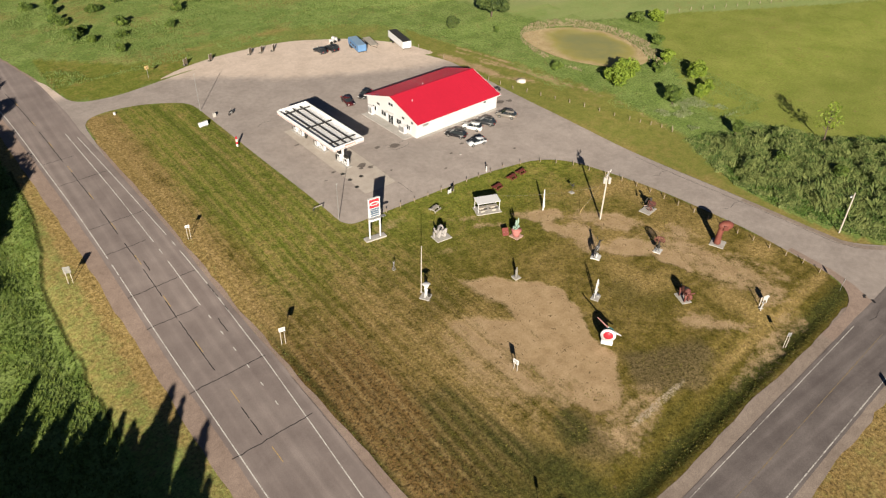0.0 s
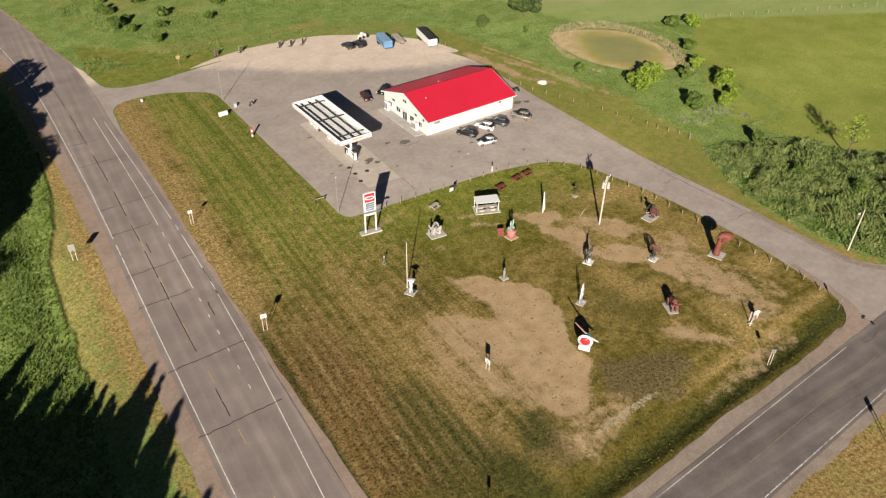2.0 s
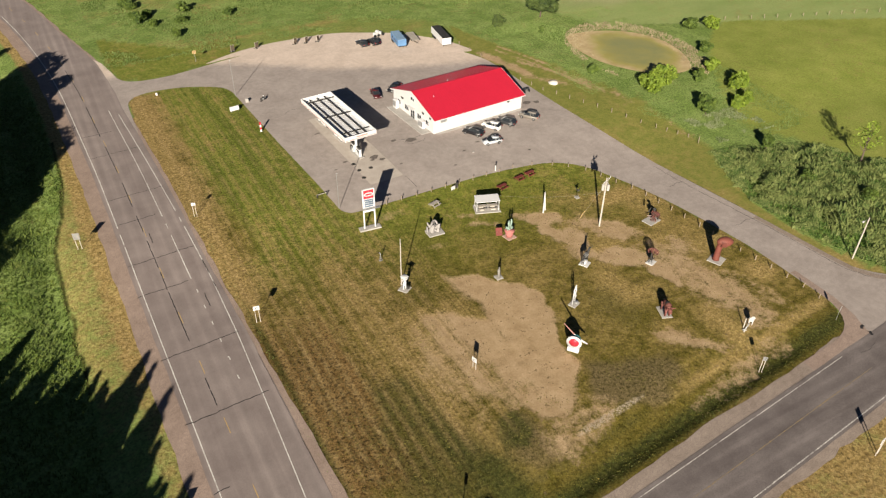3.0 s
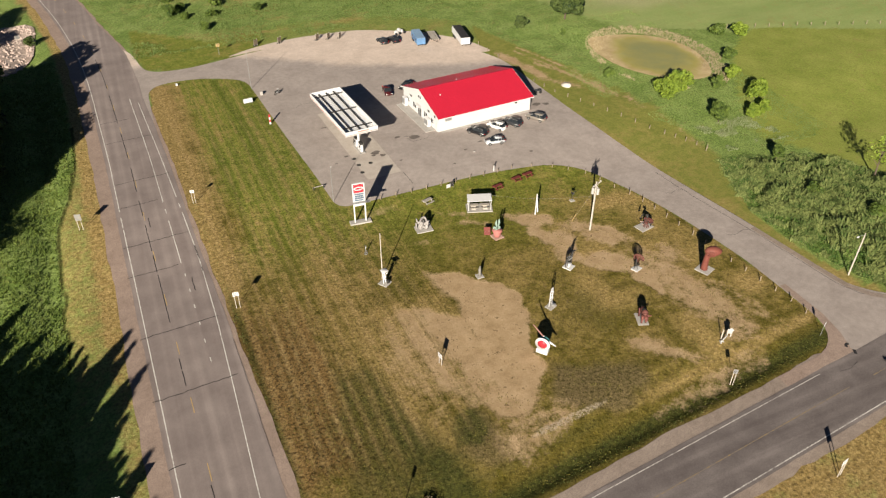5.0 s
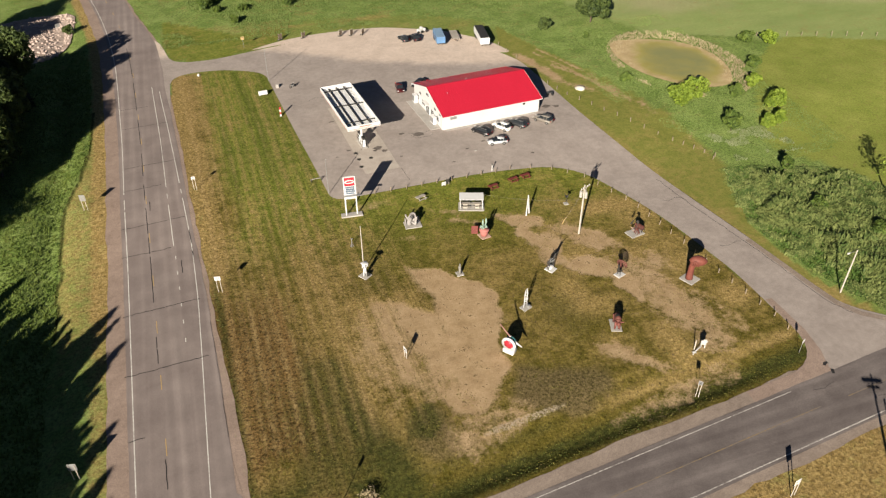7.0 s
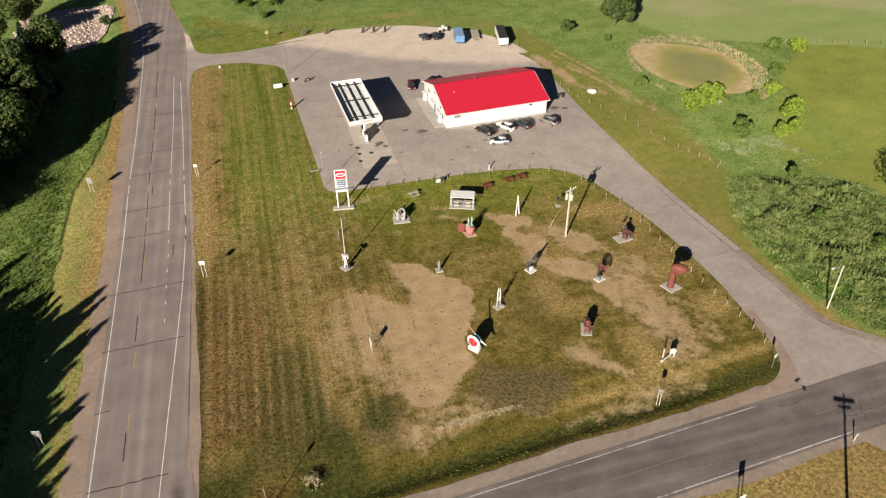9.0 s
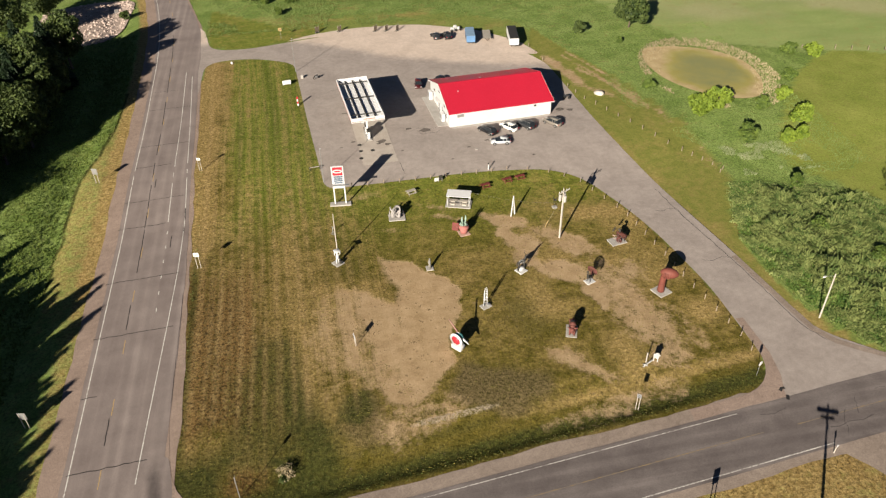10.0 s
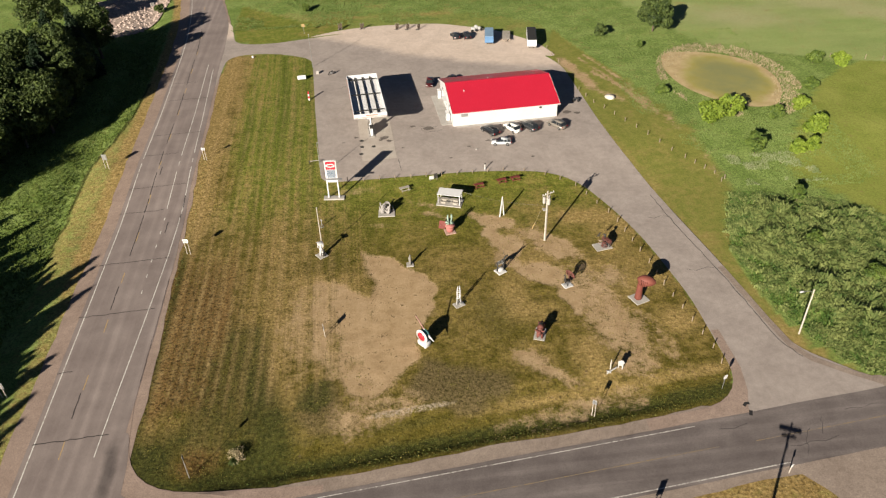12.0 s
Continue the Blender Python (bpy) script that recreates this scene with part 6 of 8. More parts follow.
def reed_clumps(name, outline, reach, spacing, height, mat, seed, label, per=40):
    """Hummocks of long arching blades, bent over to one side and laid against each other."""
    rng = np.random.RandomState(seed)
    gx, gy = np.meshgrid(np.arange(reach[0], reach[1], spacing), np.arange(reach[2], reach[3], spacing))
    x, y = (gx + spacing * 0.9 * (rng.rand(*gx.shape) - 0.5)).ravel(), (gy + spacing * 0.9 * (rng.rand(*gy.shape) - 0.5)).ravel()
    keep = inside(outline, x, y) & (vnoise(x, y, 2.4, seed + 1) > 0.30)
    x, y = x[keep], y[keep]
    size = 0.40 + 1.05 * vnoise(x, y, 2.6, seed + 2) + 0.35 * (rng.rand(len(x)) - 0.5)
    d = np.full(x.shape, 1e9)
    for (xa, ya), (xb, yb) in zip(outline, outline[1:] + outline[:1]):
        t = np.clip(((x - xa) * (xb - xa) + (y - ya) * (yb - ya)) / ((xb - xa) ** 2 + (yb - ya) ** 2 + 1e-9), 0, 1)
        d = np.minimum(d, np.hypot(x - xa - t * (xb - xa), y - ya - t * (yb - ya)))
    size *= 0.22 + 0.78 * sstep(1.0, 7.5, d)
    lean = 0.5 + 2.2 * (vnoise(x, y, 14, seed + 3) - 0.5)
    v, f, o = [], [], 0
    for k in range(per):
        n = len(x)
        a = lean + rng.randn(n) * 0.85
        hh = height * size * (0.65 + 0.5 * rng.rand(n))
        d = np.stack([np.cos(a), np.sin(a), 0 * a], 1)
        s = np.stack([-np.sin(a), np.cos(a), 0 * a], 1) * (0.075 + 0.05 * rng.rand(n))[:, None]
        p = np.stack([x + 0.42 * spacing * rng.randn(n), y + 0.42 * spacing * rng.randn(n), ground_z(x, y) - 0.05], 1)
        up = np.stack([0 * hh, 0 * hh, hh], 1)
        mid, far_, tip = p + d * (0.22 * hh)[:, None] + up * 0.72, p + d * (0.62 * hh)[:, None] + up * 0.95, p + d * (1.05 * hh)[:, None] + up * 0.72
        v.append(np.stack([p - s * 0.6, p + s * 0.6, mid + s, mid - s, far_ + s * 0.9, far_ - s * 0.9, tip], 1).reshape(-1, 3))
        i = o + np.arange(n)[:, None] * 7
        f.append(np.concatenate([i + [0, 1, 2], i + [0, 2, 3], i + [3, 2, 4], i + [3, 4, 5], i + [5, 4, 6]]))
        o += 7 * n
    me = bpy.data.meshes.new(name)
    me.from_pydata(np.concatenate(v).tolist(), [], np.concatenate(f).tolist())
    me.materials.append(M[mat])
    return tagged(new(name, me), label, "reeds", kind="stuff")


reed_clumps("reed_bed", REEDS, (124, 184, 22, 86), 0.95, 1.65, "reed", 21, "dense bed of tall reeds bent over in hummocks")
tufts("reed_bed_edge", lambda x, y: inside(REEDS, x, y) & ~inside(REEDS_IN, x, y), (124, 176, 20, 86), 22000, 0.40, 0.08, "reed_weed", 22, "dark green broad-leaved weeds round the reeds", "weeds", 0.8, 4)
tufts("reed_bed_weeds", lambda x, y: inside(REEDS_IN, x, y), (124, 176, 20, 86), 14000, 0.9, 0.10, "reed_weed", 35, "green weeds among the reeds", "weeds", 0.7, 4)
hw = lambda x, y: x - highway_x(y)
tufts("verge_grass", lambda x, y: (hw(x, y) < -11.0 + 5.2 * sstep(103, 137, y) - 0.8 * vnoise(x, y, 6, 31)), (-40, 12, 15, 190), 42000, 0.38, 0.06, "verge", 23, "tall rank green grass west of the highway", "grass", 0.6, 4)
tufts("meadow_grass", lambda x, y: (vnoise(x, y, 9, 32) > 0.42) & ~inside(GRAVEL, x, y), (24, 150, 184, 245), 36000, 0.42, 0.06, "weed", 24, "rough meadow grass behind the gravel yard", "grass", 0.6, 3)
tufts("pasture_grass", lambda x, y: (y > 112 - (x - 122) * 1.25) & (x > 121 + 9 * vnoise(x, y, 8, 33)) & (vnoise(x, y, 6, 34) > 0.4) & ~inside(POND, x, y), (118, 165, 84, 165), 36000, 0.24, 0.045, "weed", 25, "rough green grass round the pond", "grass", 0.6, 3)
rim = lambda x, y: (np.abs(((x - 150.8) / 13.5) ** 2 + ((y - 133) / 18.5) ** 2 - 1.08) < 0.32 + 0.14 * (x > 157)) & ((y > 141) | (x > 156) | (vnoise(x, y, 5, 39) > 0.62)) & (vnoise(x, y, 3, 36) > 0.26)
tufts("dead_reeds", rim, (134, 172, 110, 156), 14000, 0.56, 0.036, "straw", 26, "pale dead reeds round the pond", "reeds", 0.5, 3)
tufts("pale_weeds", lambda x, y: vnoise(x, y, 2.5, 37) > 0.50, (136, 153, 86, 97), 3000, 0.42, 0.05, "pale_weed", 27, "pale flowering weeds near the bushes", "weeds", 0.5, 3)
on_lawn = lambda x, y: inside(LAWN, x, y) & ~((((x - 66) / 8) ** 2 + ((y - 56) / 15) ** 2) < 1)
tufts("lawn_weeds", lambda x, y: on_lawn(x, y) & (vnoise(x, y, 7, 38) > 0.35), (28, 113, 28, 110), 30000, 0.15, 0.085, "lawn_leaf", 28, "low green and yellowish tufts in the lawn", "grass", 0.9, 2)
tufts("lawn_straw", lambda x, y: on_lawn(x, y) & (vnoise(x, y, 5, 40) > 0.45), (28, 113, 28, 110), 16000, 0.11, 0.075, "lawn_dead", 31, "dry straw tufts in the lawn", "grass", 0.9, 2)
tufts("bare_ground_clods", lambda x, y: (vnoise(x, y, 1.5, 41) > 0.67) & inside(LAWN, x, y), (52, 106, 36, 86), 5600, 0.13, 0.22, "clod", 32, "dark dead plants and clods on bare soil", "clods", 1.1, 2)
edge_d = lambda x, y: y - county_y(x)
tufts("ditch_grass", lambda x, y: (edge_d(x, y) > 6.7) & (edge_d(x, y) < 12.0) & inside(LAWN, x, y), (32, 112, 24, 42), 9000, 0.13, 0.045, "verge", 29, "longer dark-green grass in the roadside ditch", "grass", 0.6, 3)
tufts("highway_edge_grass", lambda x, y: (hw(x, y) > 11.0) & (hw(x, y) < 13.6) & inside(LAWN, x, y), (24, 34, 32, 110), 3000, 0.16, 0.05, "weed", 30, "fringe of green grass along the shoulder", "grass", 0.6, 3)

for i, (x, y, h, w, mt, lab) in enumerate([
    (138.6, 111.6, 4.2, 5.0, "leaf_light", "bright green willow bush beside the pond"),
    (143.6, 112.6, 4.6, 5.2, "leaf_light", "bright green willow bush beside the pond"),
    (142.8, 97.2, 4.8, 3.6, "leaf", "dark green bush in the pasture"),
    (158.3, 103.0, 4.4, 4.4, "leaf_light", "bright green bush in the pasture"),
    (151.0, 95.6, 3.2, 3.0, "leaf_light", "small green bush in the pasture"),
    (154.4, 96.4, 3.4, 3.0, "leaf_light", "small green bush in the pasture"),
    (153.2, 110.6, 3.2, 2.8, "leaf", "small green bush by the pond"),
    (160.0, 113.6, 3.6, 3.2, "leaf_light", "small green bush by the pond"),
    (167.5, 123.9, 2.6, 3.6, "leaf", "grey-green bush by the pond"),
    (176.0, 138.6, 3.0, 4.2, "leaf", "low bush on the field edge"),
    (181.2, 135.6, 3.2, 4.0, "leaf_light", "low bright bush on the field edge"),
    (143.0, 165.6, 9.0, 8.2, "leaf_grove", "broad dark-green tree at the field corner"),
    (127.8, 164.3, 3.2, 3.6, "leaf_grove", "round dark-green bush in the meadow"),
    (136.0, 154.8, 1.8, 1.4, "leaf", "small dark shrub near the pond"),
    (132.5, 126.6, 1.7, 3.0, "leaf", "low brownish shrub in the pasture"),
    (143.4, 79.6, 3.6, 2.2, "leaf", "small tree at the edge of the reeds"),
    (139.6, 65.5, 2.6, 3.0, "leaf", "dark shrub among the reeds"),
    (145.0, 55.5, 2.8, 3.4, "leaf", "dark shrub among the reeds"),
]):
    broad_tree("tree" if h > 5 else "bush", x, y, h, w, 200 + i, int(260 + 110 * w * h / 2), 0.3 if h < 5 else 0.38, mt, lab, 0.0 if h < 5 else 0.1, 1.0)
broad_tree("sapling", 156.0, 65.8, 8.2, 5.0, 240, 320, 0.24, "leaf_light", "thin pale-trunked tree with sparse leaves", 0.3, 1.0)
r = random.Random(11)
for i in range(34):
    x, y = r.uniform(28, 135), r.uniform(197, 246)
    broad_tree("bush", x, y, r.uniform(1.6, 3.6), r.uniform(2.0, 4.0), 300 + i, 420, 0.34, "leaf", "scrubby dark-green bush in the rough meadow", 0.0, 1.0)
for i in range(9):
    broad_tree("tree", r.uniform(55, 210), r.uniform(238, 262), r.uniform(6, 9), r.uniform(6, 8), 350 + i, 1300, 0.45, "leaf", "dark-green tree in the far hedgerow", 0.05, 1.0)
broad_tree("bush", 44.8, 31.2, 1.2, 2.6, 380, 420, 0.10, "straw", "low dead shrub with pale twigs in the ditch", 0.0, 1.0)
broad_tree("bush", 44.2, 30.3, 0.8, 1.2, 381, 200, 0.12, "leaf_grove", "small dark-green shrub in the ditch", 0.0, 1.0)


def boulders(name, test, area, count, lo, hi, mat, seed, label):
    rng = np.random.RandomState(seed)
    bm = bmesh.new()
    for _ in range(count):
        x, y = area[0] + (area[1] - area[0]) * rng.rand(), area[2] + (area[3] - area[2]) * rng.rand()
        if not test(x, y):
            continue
        s = lo + (hi - lo) * rng.rand() ** 2
        vs = bmesh.ops.create_icosphere(bm, subdivisions=1, radius=s)["verts"]
        for v in vs:
            v.co = Vector((v.co.x * (0.8 + 0.4 * rng.rand()) + x, v.co.y * (0.8 + 0.4 * rng.rand()) + y, v.co.z * 0.7 + gz(x, y) + 0.2))
    return tagged(part(name, bm, M[mat]), label, "stones", kind="stuff")


M["rubble"] = material("pinkish_rubble", (0.42, 0.33, 0.29), 0.9, vary=0.3, grain=2, bump=0.3)
BANK = rounded([(-24, 178, 4), (-10, 183.6, 4), (-4.6, 186, 4), (0.2, 196, 4), (0.6, 208, 4), (0.4, 220, 4), (-5, 224, 4), (-26, 216, 4)])
sheet("rubble_ground", BANK, road_material("broken_rock_ground", (0.26, 0.20, 0.165), (0.46, 0.37, 0.32), fleck=0.45), 0.2, 3, "pinkish broken rock ground behind the grove", "ground")
boulders("rubble_bank", lambda x, y: bool(inside(BANK, np.array([x]), np.array([y]))[0]), (-26, 2, 176, 226), 1500, 0.15, 0.62, "rubble", 5, "bank of pinkish broken rock behind the grove")
bm = bmesh.new()
bmesh.ops.create_icosphere(bm, subdivisions=3, radius=1.0)
for v in bm.verts:
    v.co *= 1 + 0.18 * noise.noise(v.co * 1.6)
    v.co.x, v.co.z = v.co.x * 1.25, max(-0.3, v.co.z * 0.6)
o = part("boulder", bm, M["stone"], None, smooth=True)
o.matrix_basis = pose(119.9, 125.6, 1.5, 0, 0, -30)
tagged(o, "large pale boulder beside the pasture fence", "boulder")


# ---- vehicles ----
def paint(name, c, rough=0.3):
    return material(name, c, rough, 0.0, vary=0.05, grain=2, patch=0.5, bump=0.0, spec=0.6)


PAINT = {
    "black": paint("black_car_paint", (0.012, 0.012, 0.014)),
    "white": paint("white_car_paint", (0.72, 0.71, 0.68)),
    "charcoal": paint("charcoal_car_paint", (0.03, 0.032, 0.035)),
    "tan": paint("grey_brown_car_paint", (0.185, 0.165, 0.142)),
    "red": paint("dark_red_car_paint", (0.06, 0.010, 0.011)),
    "silver": paint("silver_car_paint", (0.46, 0.48, 0.50)),
    "lamp": paint("headlamp_glass", (0.6, 0.6, 0.58), 0.1),
    "tail": paint("tail_lamp_glass", (0.35, 0.01, 0.01), 0.15),
    "rim": material("alloy_rim", (0.4, 0.4, 0.4), 0.35, 0.8, bump=0.0),
}


def car(x, y, heading, colour, label, suv=True, length=4.6, name="car", group="parked cars", z=None, hatch=False):
    """A car with its nose towards heading (degrees from +x)."""
    c = thing(name, x, y, z, heading, label, "car", group)
    L, W, H = length, 1.84, 1.68 if suv else 1.46
    belt, roof = (1.02, H) if suv else (0.92, H)
    tail, rake, top = (-0.46, 0.11, 0.06) if suv else (-0.485, 0.17, 0.03) if hatch else (-0.40, 0.11, 0.06)
    half = [(-0.5 * L, 0.35), (-0.5 * L, 0.78), (-0.465 * L, belt), (0.24 * L, belt - 0.02), (0.40 * L, belt - 0.12), (0.475 * L, belt - 0.24), (0.5 * L, 0.62), (0.5 * L, 0.35), (0.46 * L, 0.24), (-0.46 * L, 0.24)]
    bm = bmesh.new()
    q = Matrix(((1, 0, 0, 0), (0, 0, -1, 0), (0, 1, 0, 0), (0, 0, 0, 1)))
    prism(bm, half, -W / 2, W / 2, q)
    for v in bm.verts:
        # the nose and the tail narrow a little
        v.co.y *= 1 - 0.10 * max(0.0, abs(v.co.x) / (0.5 * L) - 0.7) / 0.3
    bmesh.ops.bevel(bm, geom=bm.edges[:], offset=0.10, segments=2, affect="EDGES")
    body = part("body", bm, PAINT[colour], c, "", True)
    # cabin: glass below, roof panel above
    cab = [(tail * L, belt - 0.05), (0.27 * L, belt - 0.05), (top * L, roof - 0.06), ((tail + rake) * L, roof - 0.06)]
    bm = bmesh.new()
    prism(bm, cab, -W / 2 + 0.1, W / 2 - 0.1, q)
    for v in bm.verts:
        if v.co.z > belt + 0.1:
            v.co.y *= 0.80
    bmesh.ops.bevel(bm, geom=bm.edges[:], offset=0.05, segments=1, affect="EDGES")
    part("cabin_glass", bm, M["glass"], c, "dark tinted glass")
    bm = bmesh.new()
    prism(bm, [((tail + rake - 0.01) * L, -W * 0.34), ((tail + rake + 0.09) * L, -W * 0.36), (-0.03 * L, -W * 0.36), (top * L, -W * 0.33), (top * L, W * 0.33), (-0.03 * L, W * 0.36), ((tail + rake + 0.09) * L, W * 0.36), ((tail + rake - 0.01) * L, W * 0.34)], roof - 0.09, roof)
    bmesh.ops.bevel(bm, geom=bm.edges[:], offset=0.04, segments=2, affect="EDGES")
    roof_ob = part("roof", bm, PAINT[colour], c, "", True)
    if suv:
        for s in (-1, 1):
            bm = bmesh.new()
            rod(bm, ((tail + 0.1) * L, s * W * 0.32, roof + 0.03), (0.02 * L, s * W * 0.32, roof + 0.03), 0.025, None, 6)
            part("rail", bm, M["grey_metal"], roof_ob)
    for s in (-1, 1):
        for px in (tail + 0.2, -0.12):
            bm = bmesh.new()
            rod(bm, (px * L, s * (W / 2 - 0.09), belt - 0.02), ((px + (0.01 if px > -0.2 else 0.02)) * L, s * (W / 2 - 0.2), roof - 0.05), 0.045, None, 5)
            part("pillar", bm, PAINT[colour], c)
        bm = bmesh.new()
        box(bm, (0.16 * L, s * (W / 2 + 0.08), belt + 0.02), (0.12, 0.18, 0.13), bevel=0.03)
        part("mirror", bm, PAINT[colour], c)
        bm = bmesh.new()
        box(bm, (0.485 * L, s * 0.66, 0.72), (0.12, 0.36, 0.14), bevel=0.03)
        part("headlight", bm, PAINT["lamp"], c)
        bm = bmesh.new()
        box(bm, (-0.49 * L, s * 0.74, 0.86), (0.1, 0.24, 0.22), bevel=0.03)
        part("tail_light", bm, PAINT["tail"], c)
        for px in (-0.3, 0.31):
            bm = bmesh.new()
            rod(bm, (px * L, s * (W / 2 - 0.22), 0.34), (px * L, s * (W / 2 + 0.015), 0.34), 0.34, 0.34, 16)
            w = part("wheel", bm, M["black"], c)
            bm = bmesh.new()
            rod(bm, (px * L, s * (W / 2 + 0.0), 0.34), (px * L, s * (W / 2 + 0.03), 0.34), 0.21, 0.2, 12)
            part("rim", bm, PAINT["rim"], w)
    return c


LOTZ = 1.25
car(89.5, 112.3, 122, "black", "black sport utility parked nose-in beside the shop", True, 4.8, z=LOTZ)
car(94.5, 112.9, 122, "white", "white crossover parked beside the shop wall", True, 4.5, z=LOTZ)
car(98.4, 113.1, 122, "charcoal", "charcoal sport utility parked beside the shop", True, 4.6, z=LOTZ)
car(104.5, 113.1, 125, "tan", "grey-brown minivan parked by the shop corner", True, 4.7, z=LOTZ)
car(78.4, 139.2, 262, "red", "dark red car parked near the shop front", False, 4.5, z=LOTZ)
car(83.6, 140.2, 215, "black", "black car behind the shop roof", False, 4.5, z=LOTZ)
car(91.2, 107.2, 172, "silver", "silver hatchback crossing the lot", False, 4.3, group="", z=gz(91.2, 107.2) + 0.05, hatch=True)
car(87.8, 169.3, 100, "charcoal", "old dark car with a pale bonnet in the yard", False, 4.4, z=1.3)
car(90.9, 168.9, 100, "black", "dark car parked in the gravel yard", True, 4.4, z=1.3)


def trailer(name, x, y, heading, L, W, H, wall, top, label, deck=0.9):
    t = thing(name, x, y, 1.3, heading, label, "trailer")
    bm = bmesh.new()
    box(bm, (0, 0, deck + H / 2), (L, W, H), bevel=0.05)
    part("box", bm, wall, t)
    bm = bmesh.new()
    box(bm, (0, 0, deck + H + 0.04), (L - 0.1, W - 0.1, 0.08), bevel=0.02)
    part("roof", bm, top, t)
    bm = bmesh.new()
    box(bm, (0, 0, deck - 0.08), (L, W - 0.3, 0.16))
    part("chassis", bm, M["dark_metal"], t)
    for s in (-1, 1):
        for k in (-0.36, -0.22):
            bm = bmesh.new()
            rod(bm, (k * L, s * (W / 2 - 0.3), 0.48), (k * L, s * (W / 2 - 0.02), 0.48), 0.48, 0.48, 14)
            part("wheel", bm, M["black"], t)
    bm = bmesh.new()
    for s in (-1, 1):
        rod(bm, (L * 0.36, s * 0.5, 0), (L * 0.36, s * 0.5, deck - 0.1), 0.07)
    part("landing_legs", bm, M["dark_metal"], t)
    return t


trailer("box_trailer", 108.0, 162.0, 261, 9.6, 2.5, 1.8, M["white_metal"], M["dark_metal"], "white box trailer with a dark roof in the yard")
blue = material("faded_blue_paint", (0.10, 0.20, 0.36), 0.6, vary=0.2)
bt = trailer("camper_trailer", 96.9, 165.6, 262, 6.8, 2.4, 1.7, blue, material("pale_blue_roof", (0.20, 0.30, 0.42), 0.5, vary=0.2), "faded blue camper trailer in the gravel yard", 0.7)
for k in (-1.6, 0.0, 1.6):
    bm = bmesh.new()
    box(bm, (k, -1.21, 1.55), (0.8, 0.03, 0.45))
    part("window", bm, M["glass"], bt)
t = thing("flatbed_trailer", 101.9, 167.2, 1.3, 261, "long grey wooden flatbed trailer in the yard", "trailer")
for k in range(9):
    bm = bmesh.new()
    box(bm, (0, (k - 4) * 0.24, 0.75), (6.2, 0.22, 0.06))
    part("plank", bm, M["grey_wood"], t)
for s in (-1, 1):
    bm = bmesh.new()
    box(bm, (0, s * 1.12, 0.72), (6.3, 0.08, 0.16))
    part("side_rail", bm, M["dark_metal"], t)
    for k in (-0.9, 0.1):
        bm = bmesh.new()
        rod(bm, (k, s * 0.85, 0.38), (k, s * 1.08, 0.38), 0.38, 0.38, 12)
        part("wheel", bm, M["black"], t)
bm = bmesh.new()
tube(bm, [(3.1, -0.7, 0.65), (4.4, 0, 0.55), (3.1, 0.7, 0.65)], 0.06, 6)
part("drawbar", bm, M["dark_metal"], t)


def motorbike(x, y, turn, z=1.25):
    b = thing("motorcycle", x, y, z, turn, "dark motorcycle leaning on its stand", "motorcycle", "motorcycles")
    for k in (-0.7, 0.7):
        bm = bmesh.new()
        tube(bm, [(k + 0.28 * math.cos(a), 0, 0.32 + 0.28 * math.sin(a)) for a in (i * math.pi / 8 for i in range(17))], 0.07, 6)
        part("wheel", bm, M["black"], b)
    bm = bmesh.new()
    blob(bm, (0.15, 0, 0.85), (0.34, 0.17, 0.17), seg=10)
    part("tank", bm, PAINT["charcoal"], b)
    bm = bmesh.new()
    box(bm, (-0.4, 0, 0.8), (0.75, 0.26, 0.12), bevel=0.04)
    part("seat", bm, M["black"], b)
    bm = bmesh.new()
    box(bm, (0, 0, 0.45), (0.55, 0.32, 0.42), bevel=0.05)
    part("engine", bm, M["grey_metal"], b)
    bm = bmesh.new()
    tube(bm, [(0.72, 0, 0.32), (0.5, 0, 1.0), (0.35, -0.35, 1.1)], 0.035, 6)
    tube(bm, [(0.5, 0, 1.0), (0.35, 0.35, 1.1)], 0.03, 6)
    part("fork", bm, M["grey_metal"], b)


motorbike(54.0, 149.0, 30)
q = thing("quad_bike", 111.7, 125.2, 1.25, 160, "small dark quad bike behind the shop", "quad bike")
for sx in (-0.55, 0.55):
    for sy in (-0.42, 0.42):
        bm = bmesh.new()
        rod(bm, (sx, sy - 0.12, 0.28), (sx, sy + 0.12, 0.28), 0.28, 0.28, 12)
        part("wheel", bm, M["black"], q)
bm = bmesh.new()
box(bm, (0, 0, 0.6), (1.5, 0.6, 0.3), bevel=0.1)
part("body", bm, PAINT["charcoal"], q)
bm = bmesh.new()
box(bm, (-0.2, 0, 0.85), (0.7, 0.35, 0.16), bevel=0.05)
part("seat", bm, M["black"], q)
bm = bmesh.new()
tube(bm, [(0.35, -0.35, 1.05), (0.42, 0, 0.85), (0.35, 0.35, 1.05)], 0.03, 6)
part("handlebar", bm, M["grey_metal"], q)

